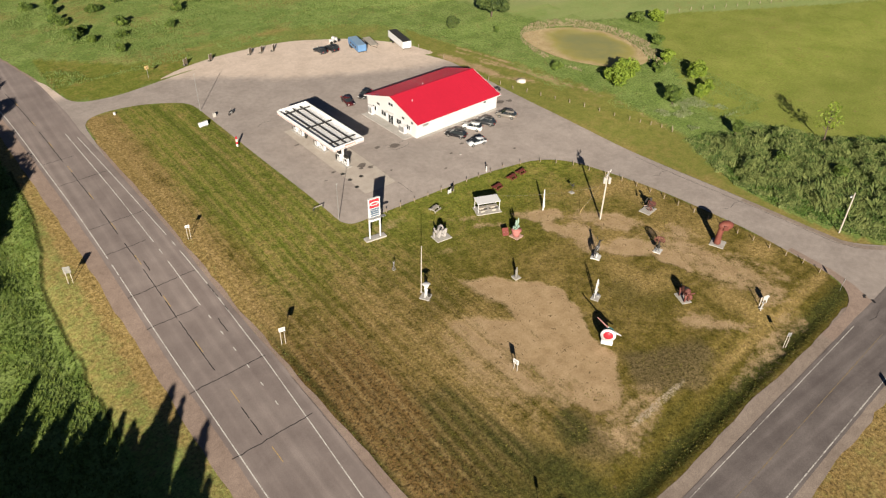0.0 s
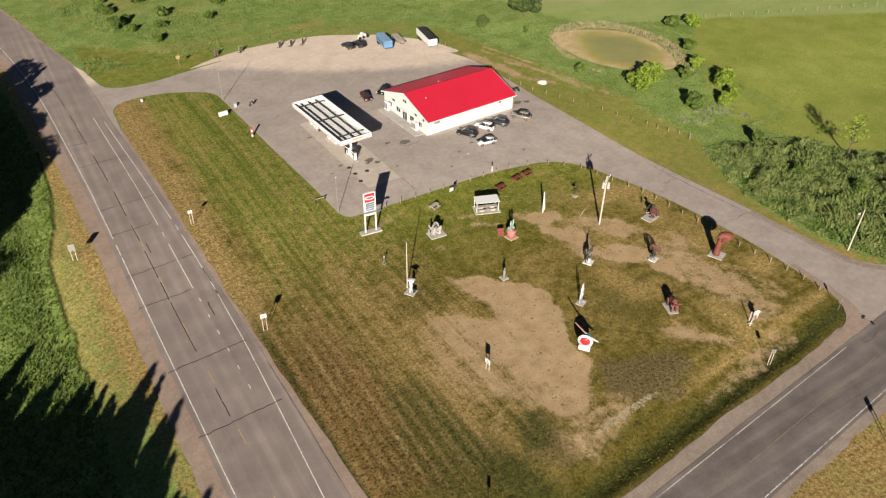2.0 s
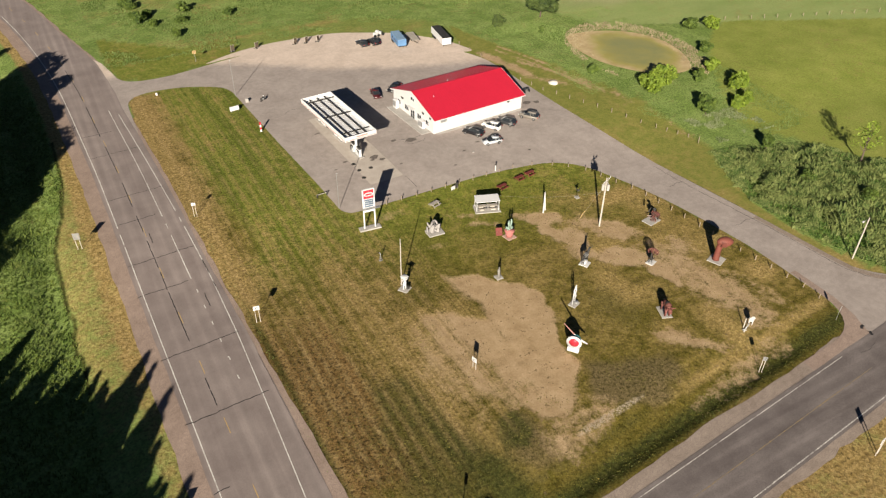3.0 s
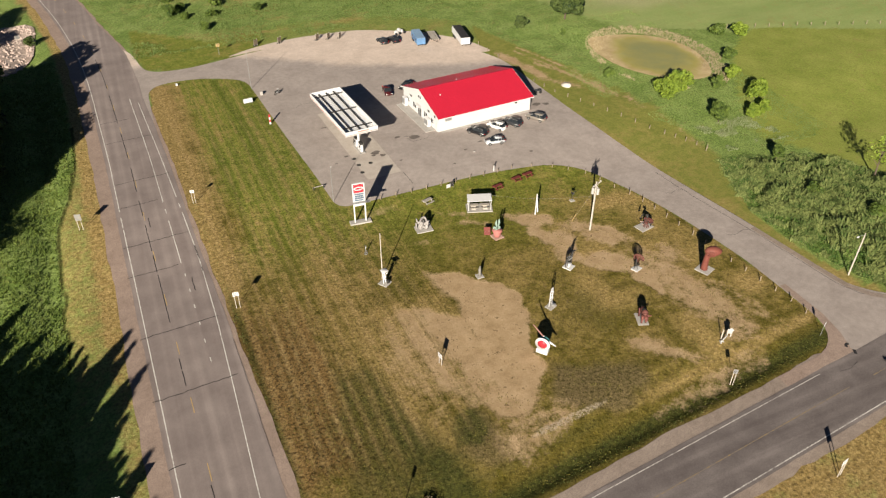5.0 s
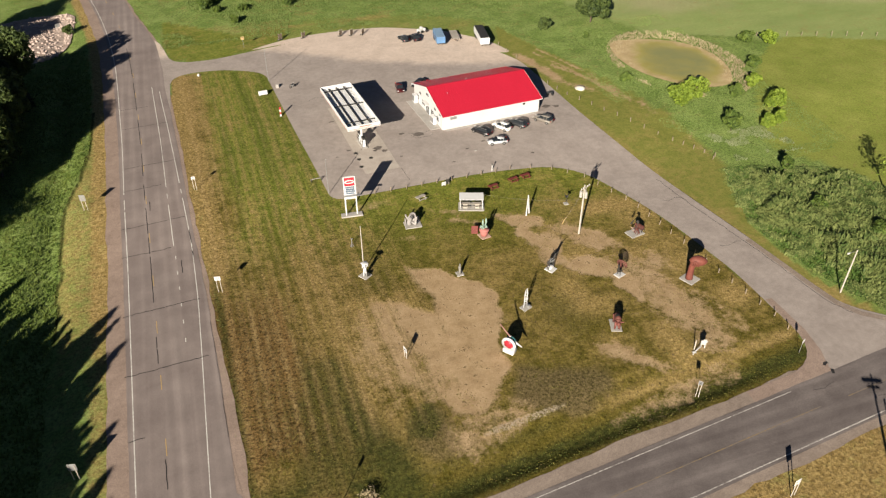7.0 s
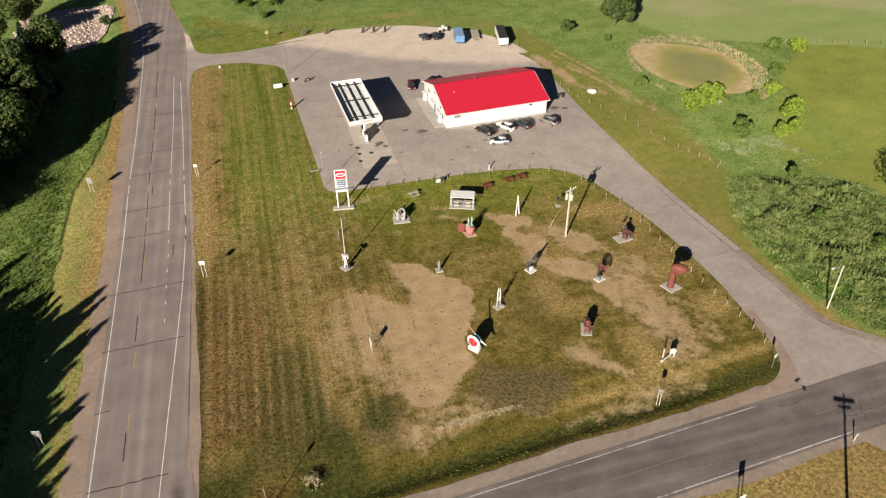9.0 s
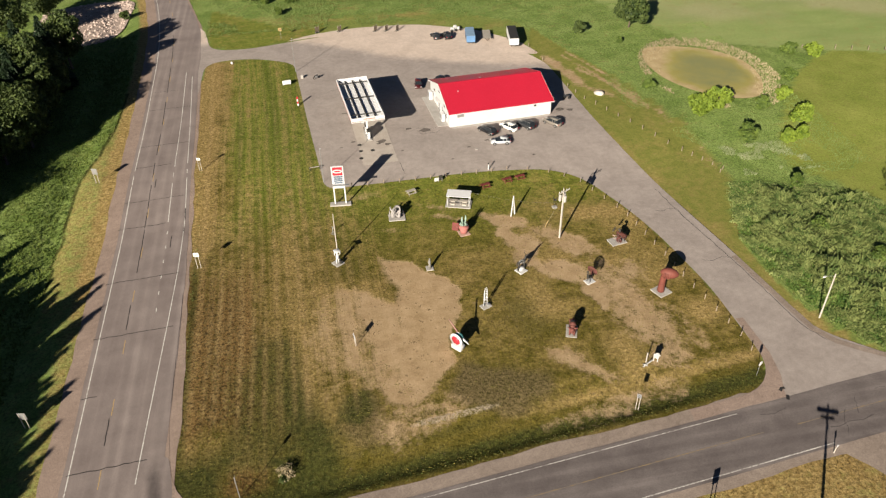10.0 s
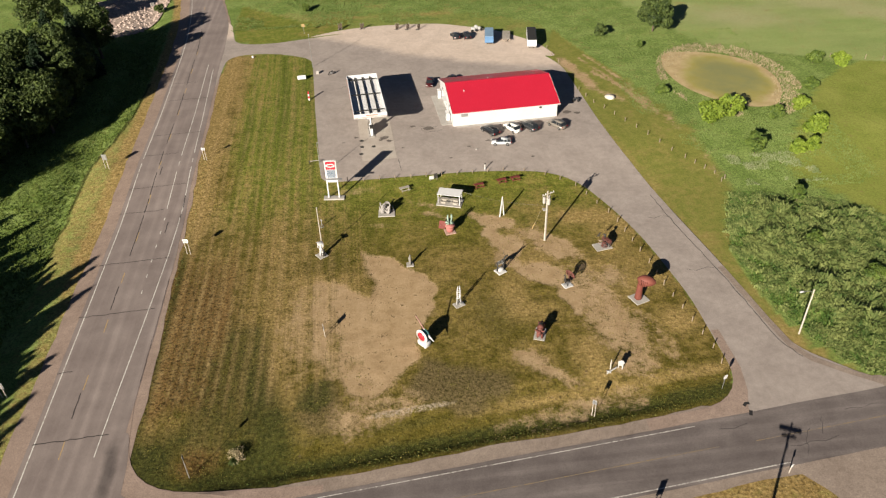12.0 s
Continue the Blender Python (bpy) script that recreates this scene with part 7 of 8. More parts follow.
# scrap and stands along the yard
for i, (x, y) in enumerate(((55.6, 180.8), (61.9, 180.0), (72.0, 178.2), (75.0, 177.7), (78.1, 177.2))):
    s = thing("wooden_stand", x, y, None, 20 + 6 * i, "upright weathered wooden display stand at the yard edge", "stand", "display stands")
    for dx in (-0.45, 0.45):
        bm = bmesh.new()
        box(bm, (dx, 0, 0.95), (0.16, 0.16, 1.9))
        part("post", bm, M["grey_wood"], s)
    for k in range(3):
        bm = bmesh.new()
        box(bm, (0, -0.1, 0.6 + 0.45 * k), (1.15, 0.05, 0.4))
        part("board", bm, M["bark"], s)
    bm = bmesh.new()
    box(bm, (0, 0.2, 0.05), (1.3, 0.9, 0.1))
    part("foot", bm, M["dark_metal"], s)
s = thing("scrap_machine", 94.2, 173.6, None, 15, "white and dark piece of old farm machinery", "machine")
for k, (dx, dy, w, h) in enumerate(((-0.8, 0, 0.9, 1.0), (0.3, 0.3, 0.7, 1.3), (1.2, -0.2, 0.6, 0.8))):
    bm = bmesh.new()
    box(bm, (dx, dy, h / 2 + 0.2), (w, 0.8, h), Matrix.Rotation(radians(12 * k), 4, "Z"), bevel=0.06)
    part("housing", bm, M["white"], s)
for dx in (-1.3, 0.0, 1.5):
    bm = bmesh.new()
    rod(bm, (dx, -0.7, 0.4), (dx, -0.45, 0.4), 0.4, 0.4, 12)
    part("wheel", bm, M["black"], s)


# ---- the sculpture park ----
class Form:
    """One sculpture as one mesh of several materials."""

    def __init__(self, *mats):
        self.bm, self.mats = bmesh.new(), [M[m] if isinstance(m, str) else m for m in mats]
        self.set = self.bm.faces.layers.int.new("set")

    def use(self, k):
        for f in self.bm.faces:
            if not f[self.set]:
                f.material_index, f[self.set] = k, 1

    def done(self, name, x, y, turn, label, z=0.0, smooth=True, tall=1.0):
        o = part(name, self.bm, self.mats, None, "", smooth)
        o.matrix_basis = pose(x, y, gz(x, y) + 0.5 * z, 0, 0, turn) @ Matrix.Diagonal((tall, tall, tall, 1))
        return tagged(o, label, "sculpture")


def pad(x, y, w, d, turn, h=0.2, mat="concrete", label="pale square concrete pad under a sculpture"):
    h *= 0.5
    bm = bmesh.new()
    box(bm, (0, 0, h / 2 - 0.1), (w, d, h + 0.2), bevel=0.03)
    o = part("concrete_pad", bm, M[mat])
    o.matrix_basis = pose(x, y, gz(x, y), 0, 0, turn)
    return tagged(o, label, "pad", "sculpture pads")


def beast(F, L, h, thick=1.0, neck=(0.5, 0.5), horn=0.0, k=0, rear=0.0):
    """A four-legged animal along +x: barrel, neck, head, legs, tail and horns."""
    bm = F.bm
    m = Matrix.Rotation(-rear, 4, "Y")
    zb = h * 0.66
    blob(bm, (0, 0, zb), (L * 0.40, 0.26 * thick, 0.32 * thick), m)
    blob(bm, (L * 0.22, 0, zb + 0.08), (L * 0.2, 0.29 * thick, 0.38 * thick), m)
    nx, nz = neck
    a, b = m @ Vector((L * 0.3, 0, zb + 0.1)), m @ Vector((L * 0.3 + nx, 0, zb + nz))
    tube(bm, [a, a.lerp(b, 0.5), b], [0.27 * thick, 0.2 * thick, 0.16 * thick], 10)
    blob(bm, b + Vector((0.16, 0, -0.03)), (0.34 * thick, 0.16 * thick, 0.18 * thick))
    for s in (-1, 1):
        for u in (-0.3, 0.27):
            p = m @ Vector((L * u, s * 0.16 * thick, zb))
            e = Vector((p.x + (0.25 if rear and u > 0 else 0.0), p.y, 0.0 if not (rear and u > 0) else p.z - 0.5))
            tube(bm, [p, p.lerp(e, 0.5) + Vector((0.05, 0, 0)), e], [0.14 * thick, 0.09 * thick, 0.07 * thick], 8)
        if horn:
            tube(bm, [b + Vector((0, s * 0.1, 0.1)), b + Vector((-0.1, s * 0.35 * horn, 0.3 * horn)), b + Vector((0.05, s * 0.4 * horn, 0.75 * horn))], [0.05, 0.04, 0.015], 6)
            tube(bm, [b + Vector((-0.1, s * 0.35 * horn, 0.3 * horn)), b + Vector((0.15, s * 0.55 * horn, 0.5 * horn))], [0.035, 0.012], 5)
    t0 = m @ Vector((-L * 0.4, 0, zb + 0.1))
    tube(bm, [t0, t0 + Vector((-0.18, 0, -0.25)), t0 + Vector((-0.2, 0, -0.7))], [0.06, 0.04, 0.05], 6)
    F.use(k)


# a forearm that holds up a giant ball
pad(105.5, 55.5, 2.5, 2.5, 22, 0.25)
red_rust = material("red_brown_painted_steel", (0.150, 0.046, 0.034), 0.65, vary=0.3, grain=4, patch=0.8, bump=0.2)
F = Form(red_rust, "rust")
tube(F.bm, [(0, 0, 0), (0, 0, 0.5), (0, 0, 1.5), (0.02, -0.02, 2.4), (0.12, -0.06, 3.0), (0.30, -0.14, 3.5)], [0.62, 0.58, 0.52, 0.50, 0.56, 0.62], 18)
F.use(0)
ball = Matrix.Translation((0.80, -0.32, 3.72)) @ Matrix.Rotation(radians(-22), 4, "Z") @ Matrix.Rotation(radians(5), 4, "Y")
vs = blob(F.bm, (0, 0, 0), (1.0, 1.0, 1.0), None, 28)
for v in vs:
    # pointed at both ends of its long axis
    x_, y_, z_ = v.co.z, v.co.x, v.co.y
    k_ = (1 - abs(x_) ** 2.0) ** 0.62 / max(1e-4, math.hypot(y_, z_)) if abs(x_) < 0.999 else 0
    v.co = ball @ Vector((x_ * 1.50, y_ * k_ * 0.90, z_ * k_ * 0.88))
F.use(0)
for k in range(4):
    a = -0.85 + 0.30 * k
    tube(F.bm, [(0.24 + a * 0.4, -0.2 - a * 0.15, 3.0), ball @ Vector((a * 0.9, -0.80, -0.52)), ball @ Vector((a * 1.0, -0.90, 0.0)), ball @ Vector((a * 1.0, -0.82, 0.36))], [0.20, 0.15, 0.13, 0.09], 8)
tube(F.bm, [(0.0, 0.2, 2.9), ball @ Vector((-0.5, 0.72, -0.55)), ball @ Vector((-0.5, 0.90, 0.1))], [0.22, 0.16, 0.11], 8)
F.use(0)
F.done("football_sculpture", 105.4, 55.6, 0, "red-brown steel forearm holding up a giant football", 0.25)

# a round target with a rod across its back
F = Form("white_metal", "red", material("teal_paint", (0.07, 0.22, 0.22), 0.5), material("faded_pink_paint", (0.30, 0.16, 0.14), 0.7))
box(F.bm, (-0.1, 0, 0.3), (1.2, 1.75, 0.85), None, 0.05)
F.use(0)
rod(F.bm, (-0.62, 0, 1.85), (-0.44, 0, 1.85), 1.15, 1.15, 36)
F.use(0)
rod(F.bm, (-0.66, 0, 1.85), (-0.60, 0, 1.85), 0.74, 0.74, 32)
F.use(1)
blob(F.bm, (0.15, 0, 1.8), (0.55, 0.92, 1.0), None, 20)
F.use(2)
tube(F.bm, [(0.25, 2.0, 4.3), (0.2, 0.9, 3.35), (0.15, 0.25, 2.8)], [0.07, 0.1, 0.12], 8)
F.use(3)
tube(F.bm, [(0.15, 0.25, 2.8), (0.1, -1.0, 2.0), (0.1, -1.9, 1.65)], [0.13, 0.17, 0.06], 8)
F.use(0)
F.done("target_sculpture", 70.5, 49.2, 39.7, "white disc with a red centre and a slanting rod")

# a horned bull on a long pad
pad(88.2, 49.2, 2.8, 1.7, 70, 0.2)
F = Form("rust", material("faded_red_steel", (0.165, 0.058, 0.048), 0.7, vary=0.3, grain=4), "dark_metal")
beast(F, 2.7, 2.5, 1.95, (0.35, -0.05), 0.0, 0)
blob(F.bm, (0.35, 0, 2.05), (0.62, 0.42, 0.42), None, 14)
tube(F.bm, [(-0.95, 0, 1.95), (-1.3, 0, 1.8), (-1.35, 0.05, 1.3), (-1.3, 0.1, 0.9)], [0.07, 0.05, 0.05, 0.09], 6)
F.use(2)
blob(F.bm, (1.42, 0, 1.58), (0.52, 0.34, 0.36), None, 14)
blob(F.bm, (1.75, 0, 1.40), (0.26, 0.24, 0.22), None, 12)
for s in (-1, 1):
    tube(F.bm, [(1.25, s * 0.25, 1.8), (1.30, s * 0.55, 1.88), (1.50, s * 0.70, 2.10), (1.66, s * 0.62, 2.30)], [0.13, 0.11, 0.08, 0.03], 8)
    tube(F.bm, [(1.2, s * 0.3, 1.6), (1.12, s * 0.55, 1.52)], [0.11, 0.04], 6)
    tube(F.bm, [(0.75, s * 0.28, 1.5), (0.95, s * 0.34, 0.8), (0.85, s * 0.34, 0.05)], [0.26, 0.17, 0.13], 8)
F.use(1)
F.done("bull_sculpture", 88.2, 49.1, 250, "rusty red-brown steel bull on a long pad", 0.2)

# a buck with antlers
pad(84.5, 65.2, 1.6, 1.6, 30, 0.3, "white", "white square pad under a metal buck")
F = Form("white", "dark_metal", "grey_metal")
box(F.bm, (0, 0, 0.25), (0.75, 0.6, 0.5), None, 0.04)
F.use(0)
beast(F, 1.7, 2.3, 0.78, (0.28, 0.85), 1.15, 1, 0.0)
F.use(1)
for k in range(5):
    u = -0.4 + 0.2 * k
    tube(F.bm, [(u + 0.04 * math.sin(3 * a), 0.26 * math.cos(a), 1.52 + 0.30 * math.sin(a)) for a in (0.5 + 5.3 * j / 9 for j in range(10))], 0.035, 5)
F.use(2)
F.done("buck_sculpture", 84.5, 65.3, 20, "dark and grey metal buck with tall antlers", 0.3, tall=1.15)

# a bird with a round fanned tail
pad(94.9, 60.2, 1.6, 1.3, 20, 0.22, "white", "white square pad under a metal turkey")
F = Form("rust", "dark_metal")
tube(F.bm, [(-0.35, 0, 0.75), (-0.05, 0, 0.62), (0.35, 0, 0.78), (0.55, 0, 1.15), (0.50, 0, 1.55), (0.62, 0, 1.85)], [0.16, 0.26, 0.24, 0.15, 0.10, 0.09], 10)
blob(F.bm, (0.68, 0, 1.92), (0.17, 0.09, 0.10), None, 10)
for s in (-1, 1):
    tube(F.bm, [(0.1, s * 0.12, 0.6), (0.2, s * 0.16, 0.3), (0.08, s * 0.18, 0)], 0.05, 6)
    tube(F.bm, [(0.08, s * 0.18, 0.02), (0.32, s * 0.26, 0.02)], 0.04, 5)
    tube(F.bm, [(0.3, s * 0.22, 0.85), (0.0, s * 0.34, 0.70), (-0.35, s * 0.30, 0.62)], [0.06, 0.09, 0.03], 6)
F.use(1)
tail = Matrix.Translation((-0.45, 0, 1.45)) @ Matrix.Rotation(radians(14), 4, "Y")
for k in range(11):
    a = radians(-35 + 250 * k / 10)
    tube(F.bm, [(-0.25, 0, 0.85), tail @ Vector((0, 0.34 * math.cos(a), 0.34 * math.sin(a))), tail @ Vector((-0.03, 0.66 * math.cos(a), 0.66 * math.sin(a)))], [0.035, 0.05, 0.06], 6)
for q, r_ in ((0.42, 0.04), (0.68, 0.085)):
    tube(F.bm, [tail @ Vector((0, q * math.cos(radians(-40 + 260 * k / 26)), q * math.sin(radians(-40 + 260 * k / 26)))) for k in range(27)], r_, 6)
F.use(0)
F.done("turkey_sculpture", 94.9, 60.3, 215, "dark metal turkey with a rusty fanned tail", 0.22, tall=1.25)

# a rearing horse of welded straps
pad(103.4, 70.0, 3.0, 2.2, 12, 0.22)
F = Form("rust", "dark_metal", material("pale_weld_metal", (0.30, 0.22, 0.19), 0.6, vary=0.3))
beast(F, 2.1, 2.2, 0.95, (0.35, 0.95), 0.0, 1, 0.5)
rh = random.Random(21)
for k in range(16):
    # ribs wrapped round the barrel, with ragged ends
    u = -0.85 + 1.7 * k / 15
    c = Matrix.Rotation(-0.5, 4, "Y") @ Vector((u, 0, 1.45))
    q = 0.34 + 0.10 * math.cos(u * 1.6) + rh.uniform(-0.04, 0.05)
    a0 = rh.uniform(-0.6, 0.6)
    tube(F.bm, [c + Vector((0.08 * math.sin(3 * a), q * math.cos(a), q * 1.15 * math.sin(a))) for a in (a0 + 4.9 * j / 9 for j in range(10))], 0.055, 5)
for k in range(9):
    a = 0.7 * k
    tube(F.bm, [(0.5 * math.cos(a) - 0.35, 0.62 * math.sin(a), 0), (0.35 * math.cos(a) - 0.25, 0.42 * math.sin(a), 0.55), (0.1 - 0.2 * math.cos(a), 0.2 * math.sin(a), 1.3 + 0.1 * k)], [0.08, 0.06, 0.045], 6)
F.use(0)
for k in range(8):
    tube(F.bm, [(0.75 + 0.05 * k, 0, 2.75 - 0.1 * k), (0.45 + 0.03 * k, 0.06 * (-1) ** k, 2.95 - 0.13 * k)], [0.09, 0.02], 5)
F.use(1)
for s in (-1, 1):
    tube(F.bm, [(0.15, s * 0.3, 0.95), (0.45, s * 0.42, 0.75), (0.8, s * 0.40, 0.98)], [0.09, 0.11, 0.05], 6)
F.use(2)
F.done("horse_sculpture", 103.4, 70.0, 165, "dark rusty metal rearing horse on a pale pad", 0.22)

# a knot of grey pipes
pad(65.9, 85.3, 3.1, 2.3, -3, 0.3, "concrete", "grey concrete pad under knotted pipes")
F = Form(material("grey_painted_pipe", (0.30, 0.28, 0.27), 0.7, vary=0.2))
rp = random.Random(4)
for k in range(9):
    a = k * 0.7
    pts = []
    for j in range(14):
        u = j / 13
        pts.append(((1.15 * math.cos(a + 4.0 * u)) * (0.55 + 0.45 * math.sin(3 * u + a)), 0.7 * math.sin(1.7 * a + 5 * u), 0.2 + 1.75 * abs(math.sin(math.pi * u * 1.5 + 0.4 * k)) * (0.7 + 0.3 * math.cos(a))))
    tube(F.bm, pts, 0.17, 8)
for s in (-1.25, 1.25):
    box(F.bm, (s, 0.5, 0.55), (0.18, 0.5, 1.1), None, 0.03)
F.use(0)
F.done("pipe_sculpture", 65.9, 85.4, 0, "grey metal pipes knotted together on a pad", 0.3)

# a giant flower pot
M["pink"] = material("pinkish_concrete", (0.40, 0.27, 0.22), 0.9, vary=0.2, grain=4)
clay = material("terracotta_paint", (0.38, 0.145, 0.13), 0.8, vary=0.15, grain=4, bump=0.1)
pad(77.2, 77.9, 1.9, 1.9, 10, 0.2, "pink", "pinkish concrete pad under a giant flower pot")
F = Form(clay, material("verdigris_leaves", (0.24, 0.33, 0.27), 0.6, vary=0.35), "dark_metal")
rod(F.bm, (0, 0, 0), (0, 0, 1.15), 0.6, 0.82, 18)
rod(F.bm, (0, 0, 1.1), (0, 0, 1.4), 0.92, 0.92, 18)
F.use(0)
rp = random.Random(8)
for k in range(22):
    a, e = rp.uniform(0, 6.28), rp.uniform(0.3, 0.95)
    c = Vector((e * 0.75 * math.cos(a), e * 0.75 * math.sin(a), 1.55 + rp.uniform(0, 0.65)))
    blob(F.bm, c, (rp.uniform(0.16, 0.3), rp.uniform(0.12, 0.26), rp.uniform(0.1, 0.2)), None, 8)
F.use(1)
for s in (-0.28, 0.28):
    tube(F.bm, [(s * 0.5, 0, 1.3), (s, 0, 2.0), (s * 1.4, 0, 2.9), (s * 1.25, 0, 3.6)], [0.08, 0.1, 0.20, 0.07], 8)
F.use(1)
F.done("flower_pot_sculpture", 77.2, 78.0, 20, "giant terracotta flower pot with verdigris leaves", 0.2, True)
b = thing("lawn_board", 75.8, 79.1, None, -20, "dark maroon slanted board beside the flower pot", "board")
bm = bmesh.new()
box(bm, (0, 0, 0.6), (1.2, 0.08, 1.6), Matrix.Rotation(radians(-35), 4, "X"), bevel=0.02)
part("panel", bm, M["maroon_wood"], b)
for dx in (-0.35, 0.35):
    bm = bmesh.new()
    rod(bm, (dx, 0.1, 0.75), (dx, 0.75, 0.0), 0.04)
    part("leg", bm, M["wood"], b)

# a white figure that carries a box
pad(54.1, 73.5, 1.7, 1.7, 35, 0.22, "concrete", "grey square pad under a white metal shape")
F = Form("white_metal", "dark_metal")
for s in (-0.22, 0.22):
    tube(F.bm, [(s, 0, 0), (s * 0.9, 0.05, 0.6), (s * 0.6, 0, 1.1)], [0.13, 0.12, 0.14], 8)
tube(F.bm, [(0, 0, 1.0), (0, 0, 1.4), (0, 0, 1.75)], [0.26, 0.3, 0.22], 10)
blob(F.bm, (0, 0, 2.0), (0.19, 0.19, 0.22), None, 12)
for s in (-1, 1):
    tube(F.bm, [(s * 0.25, 0, 1.65), (s * 0.5, -0.1, 1.95), (s * 0.38, 0, 2.4)], [0.09, 0.08, 0.07], 8)
F.use(0)
box(F.bm, (0, 0, 2.6), (1.05, 1.0, 0.16), None, 0.03)
F.use(0)
box(F.bm, (0.35, -0.35, 0.35), (0.45, 0.4, 0.6), None, 0.03)
F.use(1)
F.done("porter_sculpture", 54.1, 73.4, 15, "white metal shape lifting a white box", 0.22)
b = thing("slim_mast", 54.2, 74.9, None, 0, "tall thin pale mast beside the white sculpture", "mast")
bm = bmesh.new()
tube(bm, [(0, 0, 0), (0, 0, 4.5), (0, 0, 9.3)], [0.10, 0.085, 0.06], 6)
part("shaft", bm, M["pole_wood"], b)
bm = bmesh.new()
rod(bm, (0, 0, 0), (0, 0, 0.15), 0.2, 0.16, 10)
part("foot", bm, M["concrete"], b)

# smaller pieces
pad(69.4, 68.9, 1.25, 1.25, 0, 0.25, "concrete", "round grey pad under a small sculpture")
F = Form(material("weathered_stone", (0.20, 0.19, 0.17), 0.9, vary=0.4, grain=6, bump=0.4))
tube(F.bm, [(0, 0, 0), (0.05, 0, 0.6), (0, 0.05, 1.2), (0.05, 0, 1.55)], [0.28, 0.2, 0.24, 0.12], 10)
tube(F.bm, [(0.1, 0, 1.2), (0.35, 0.05, 0.95), (0.3, 0.1, 0.5)], [0.1, 0.08, 0.05], 6)
blob(F.bm, (0.05, 0, 1.7), (0.15, 0.13, 0.17), None, 10)
F.use(0)
F.done("stone_sculpture", 69.4, 68.9, 40, "small grey upright sculpture on a pad", 0.25, tall=1.1)

pad(76.6, 57.5, 1.7, 1.3, 25, 0.22)
F = Form("white_metal", "grey_metal")
for s in (-0.2, 0.2):
    tube(F.bm, [(s * 1.5, 0, 0), (s, 0.05, 1.2), (s * 1.15, 0, 2.2), (s * 0.5, 0, 3.1)], [0.08, 0.07, 0.07, 0.04], 6)
for k in range(7):
    z = 0.4 + 0.36 * k
    tube(F.bm, [(-0.26, 0, z), (0, 0.05, z + 0.1), (0.24, 0, z + 0.03)], 0.045, 6)
for z, q in ((1.2, 0.3), (2.2, 0.26)):
    tube(F.bm, [(q * math.cos(a), 0.15 * math.sin(a), z + 0.12 * math.cos(a)) for a in (i * math.pi / 6 for i in range(13))], 0.05, 6)
F.use(0)
box(F.bm, (0.35, -0.2, 0.12), (0.5, 0.4, 0.24), None, 0.03)
F.use(1)
F.done("ladder_sculpture", 76.6, 57.6, 20, "white welded metal sculpture shaped like a ladder", 0.22, tall=1.2)

# a white cut-out animal that draws a sledge by a pale board
F = Form(material("chalky_white_paint", (0.40, 0.39, 0.37), 0.8, vary=0.2, grain=3), "pole_wood")
box(F.bm, (0, 0, 0.14), (1.1, 0.28, 0.12), Matrix.Rotation(radians(35), 4, "Z"), 0.03)
box(F.bm, (0, 0, 0.26), (0.9, 0.26, 0.12), Matrix.Rotation(radians(-40), 4, "Z"), 0.03)
blob(F.bm, (0.05, 0.02, 0.38), (0.2, 0.2, 0.12))
box(F.bm, (0, 0, 0), (1.5, 0.28, 0.06), Matrix.Translation((0.95, 0.3, 0.55)) @ Matrix.Rotation(radians(17), 4, "Z") @ Matrix.Rotation(radians(-20), 4, "Y"), 0.02)
P = Matrix.Translation((2.35, 0.75, 0)) @ Matrix.Rotation(radians(-30), 4, "Z")
box(F.bm, (0, 0, 1.35), (1.05, 0.16, 1.15), P, 0.07)
box(F.bm, (0.18, 0, 1.95), (0.62, 0.15, 0.5), P, 0.07)
for s in (-0.36, 0.36):
    box(F.bm, (s, 0, 0.42), (0.2, 0.15, 0.84), P, 0.04)
blob(F.bm, (0.5, -0.02, 1.75), (0.26, 0.16, 0.18), P)
F.use(0)
F.done("sledge_sculpture", 96.4, 40.2, 0, "white cut-out animal with a pale board and foot piece", tall=0.78)
b = thing("slim_stake", 96.75, 40.75, None, 0, "thin wooden stake behind the white sculpture", "stake")
bm = bmesh.new()
rod(bm, (0, 0, 0), (0, 0, 2.0), 0.09)
part("shaft", bm, M["pole_wood"], b)

b = thing("a_frame", 87.4, 81.7, None, 30, "white painted pole frame leaning together", "frame")
for a in ((-0.55, 0, 0), (0.5, 0.1, 0)):
    bm = bmesh.new()
    rod(bm, a, (0.25, 0.35, 4.05), 0.13, 0.1)
    part("leg", bm, M["white"], b)
bm = bmesh.new()
rod(bm, (-0.15, 0.12, 1.3), (0.42, 0.18, 1.3), 0.05)
part("brace", bm, M["white"], b)

pad(95.8, 82.8, 0.9, 0.9, 0, 0.2, "concrete", "small round pad under a dark bird")
F = Form("dark_metal")
tube(F.bm, [(0, 0, 0), (0.03, 0, 0.8), (0, 0, 1.3)], 0.04, 6)
blob(F.bm, (0, 0, 1.55), (0.4, 0.17, 0.2), None, 10)
tube(F.bm, [(0.3, 0, 1.6), (0.5, 0, 1.95), (0.62, 0, 1.9)], [0.08, 0.06, 0.02], 6)
for s in (-1, 1):
    tube(F.bm, [(0, s * 0.1, 1.6), (-0.1, s * 0.5, 1.8), (-0.35, s * 0.8, 1.7)], [0.12, 0.09, 0.02], 6)
F.use(0)
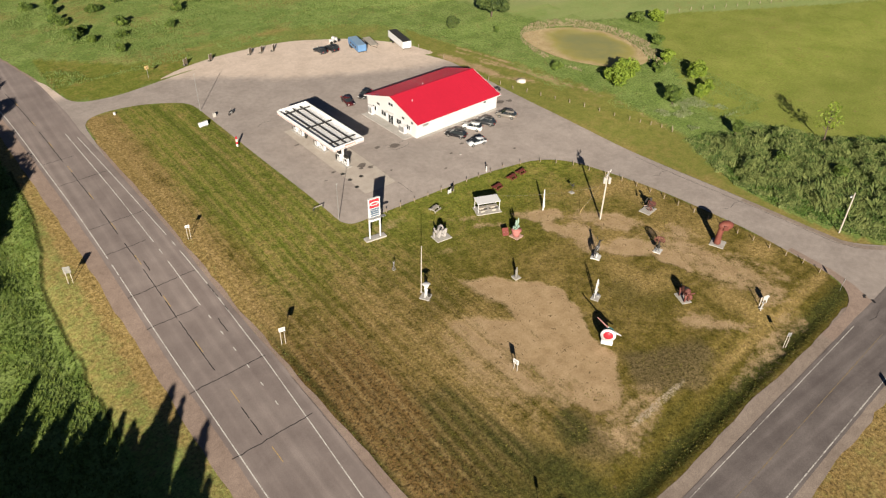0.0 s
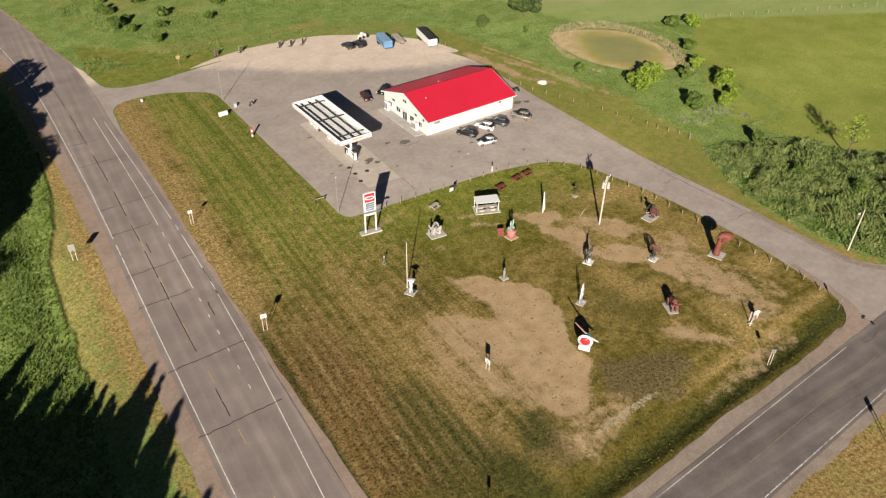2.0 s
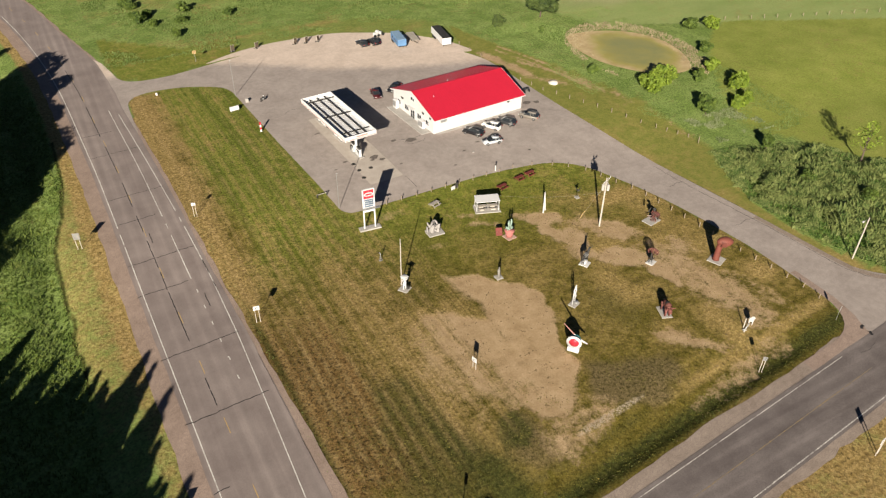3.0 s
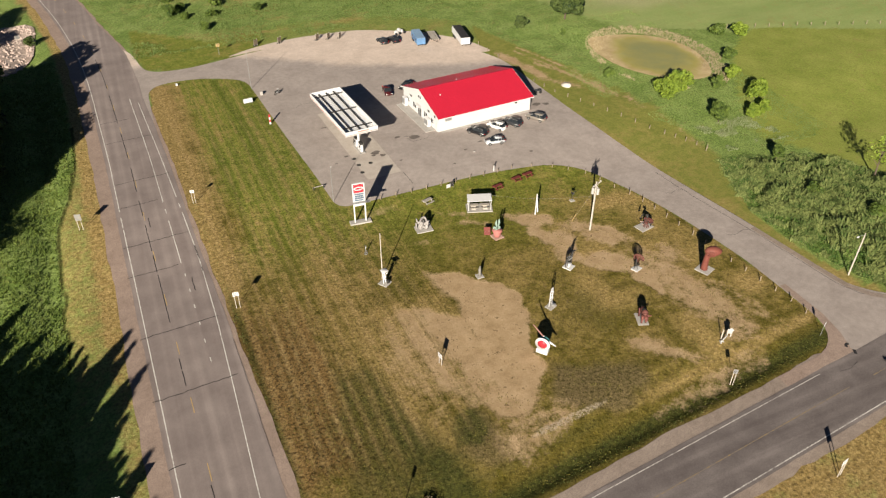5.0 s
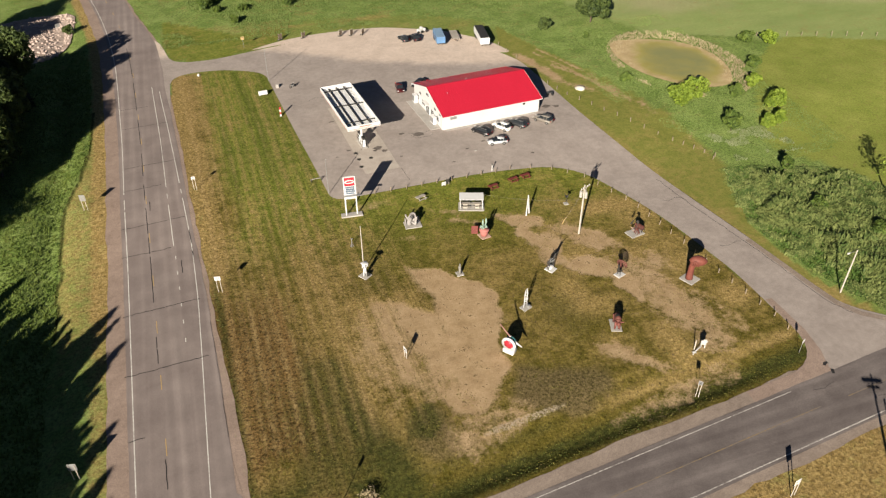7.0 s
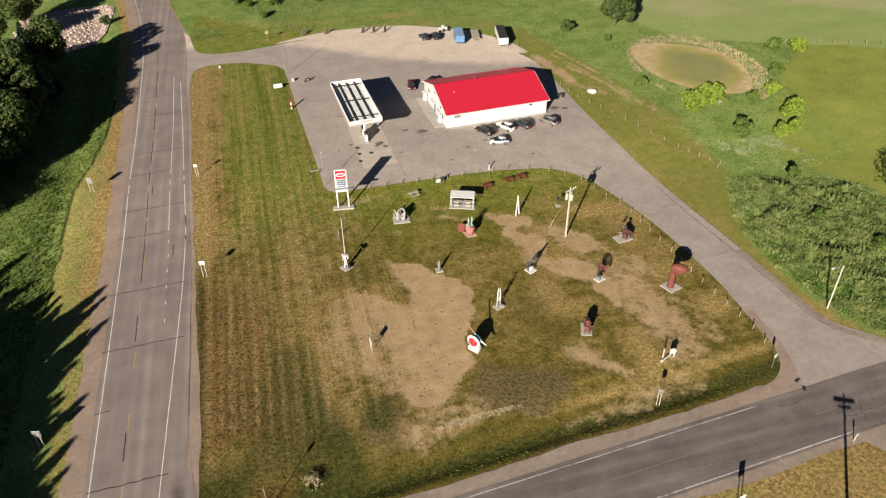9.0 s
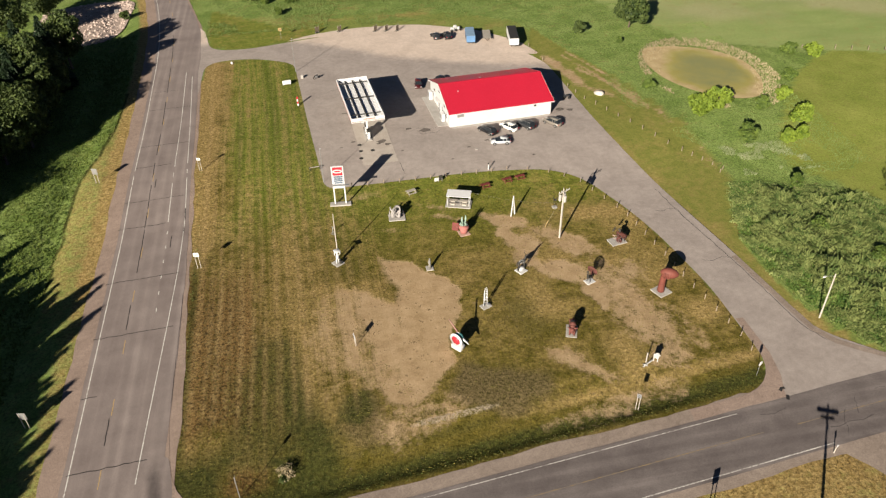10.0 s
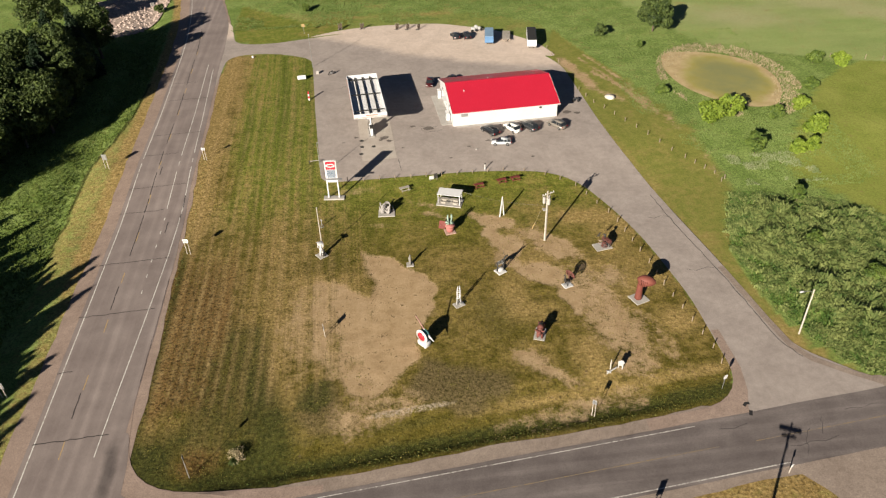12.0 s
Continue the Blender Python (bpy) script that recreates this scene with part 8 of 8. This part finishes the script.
F.done("bird_sculpture", 95.8, 82.8, 120, "small dark metal bird on a thin stem", 0.2)

F = Form("grey_metal")
for a in range(3):
    tube(F.bm, [(0.35 * math.cos(a * 2.1), 0.35 * math.sin(a * 2.1), 0), (0, 0, 0.9), (0.15 * math.cos(a * 2.1 + 2), 0.15 * math.sin(a * 2.1 + 2), 1.7)], 0.04, 6)
tube(F.bm, [(0.3 * math.cos(a), 0.3 * math.sin(a), 0.05) for a in (i * math.pi / 6 for i in range(13))], 0.05, 6)
F.use(0)
F.done("tripod_sculpture", 53.8, 82.4, 0, "thin grey metal tripod sculpture on the lawn")

b = thing("guy_guard", 92.2, 76.9, None, 0, "yellow-topped guy stake beside the utility pole", "stake")
bm = bmesh.new()
rod(bm, (0, 0, 0), (0.28, -0.7, 1.9), 0.05, 0.04)
part("sleeve", bm, M["yellow"], b)
wire("guy_wire", (92.2, 76.9, 0.0), (93.6, 73.2, 8.9), 0.05, 0.015, "thin steel guy wire of the utility pole")
b = thing("wheel_stop", 85.6, 105.6, 1.13, 10, "short pale concrete parking stop on the lot", "wheel stop")
bm = bmesh.new()
box(bm, (0, 0, 0.07), (0.5, 0.3, 0.14), bevel=0.03)
part("block", bm, M["concrete"], b)
b = thing("low_rail", 50.6, 104.4, None, 4, "low dark rail on two posts at the lot edge", "rail")
for dx in (0.0, 2.0):
    bm = bmesh.new()
    box(bm, (dx, 0, 0.35), (0.16, 0.16, 0.75), bevel=0.02)
    part("post", bm, M["dark_metal"], b)
bm = bmesh.new()
box(bm, (1.0, 0, 0.62), (2.3, 0.07, 0.14), bevel=0.01)
part("bar", bm, M["grey_wood"], b)
b = thing("kerb_marker", 114.0, 20.9, None, 20, "short pale marker post at the drive mouth", "marker")
bm = bmesh.new()
rod(bm, (0, 0, 0), (0.1, 0, 1.5), 0.07, 0.06)
part("post", bm, M["pole_wood"], b)
bm = bmesh.new()
box(bm, (0.1, -0.06, 1.35), (0.35, 0.04, 0.5), bevel=0.01)
part("plate", bm, M["white_metal"], b)
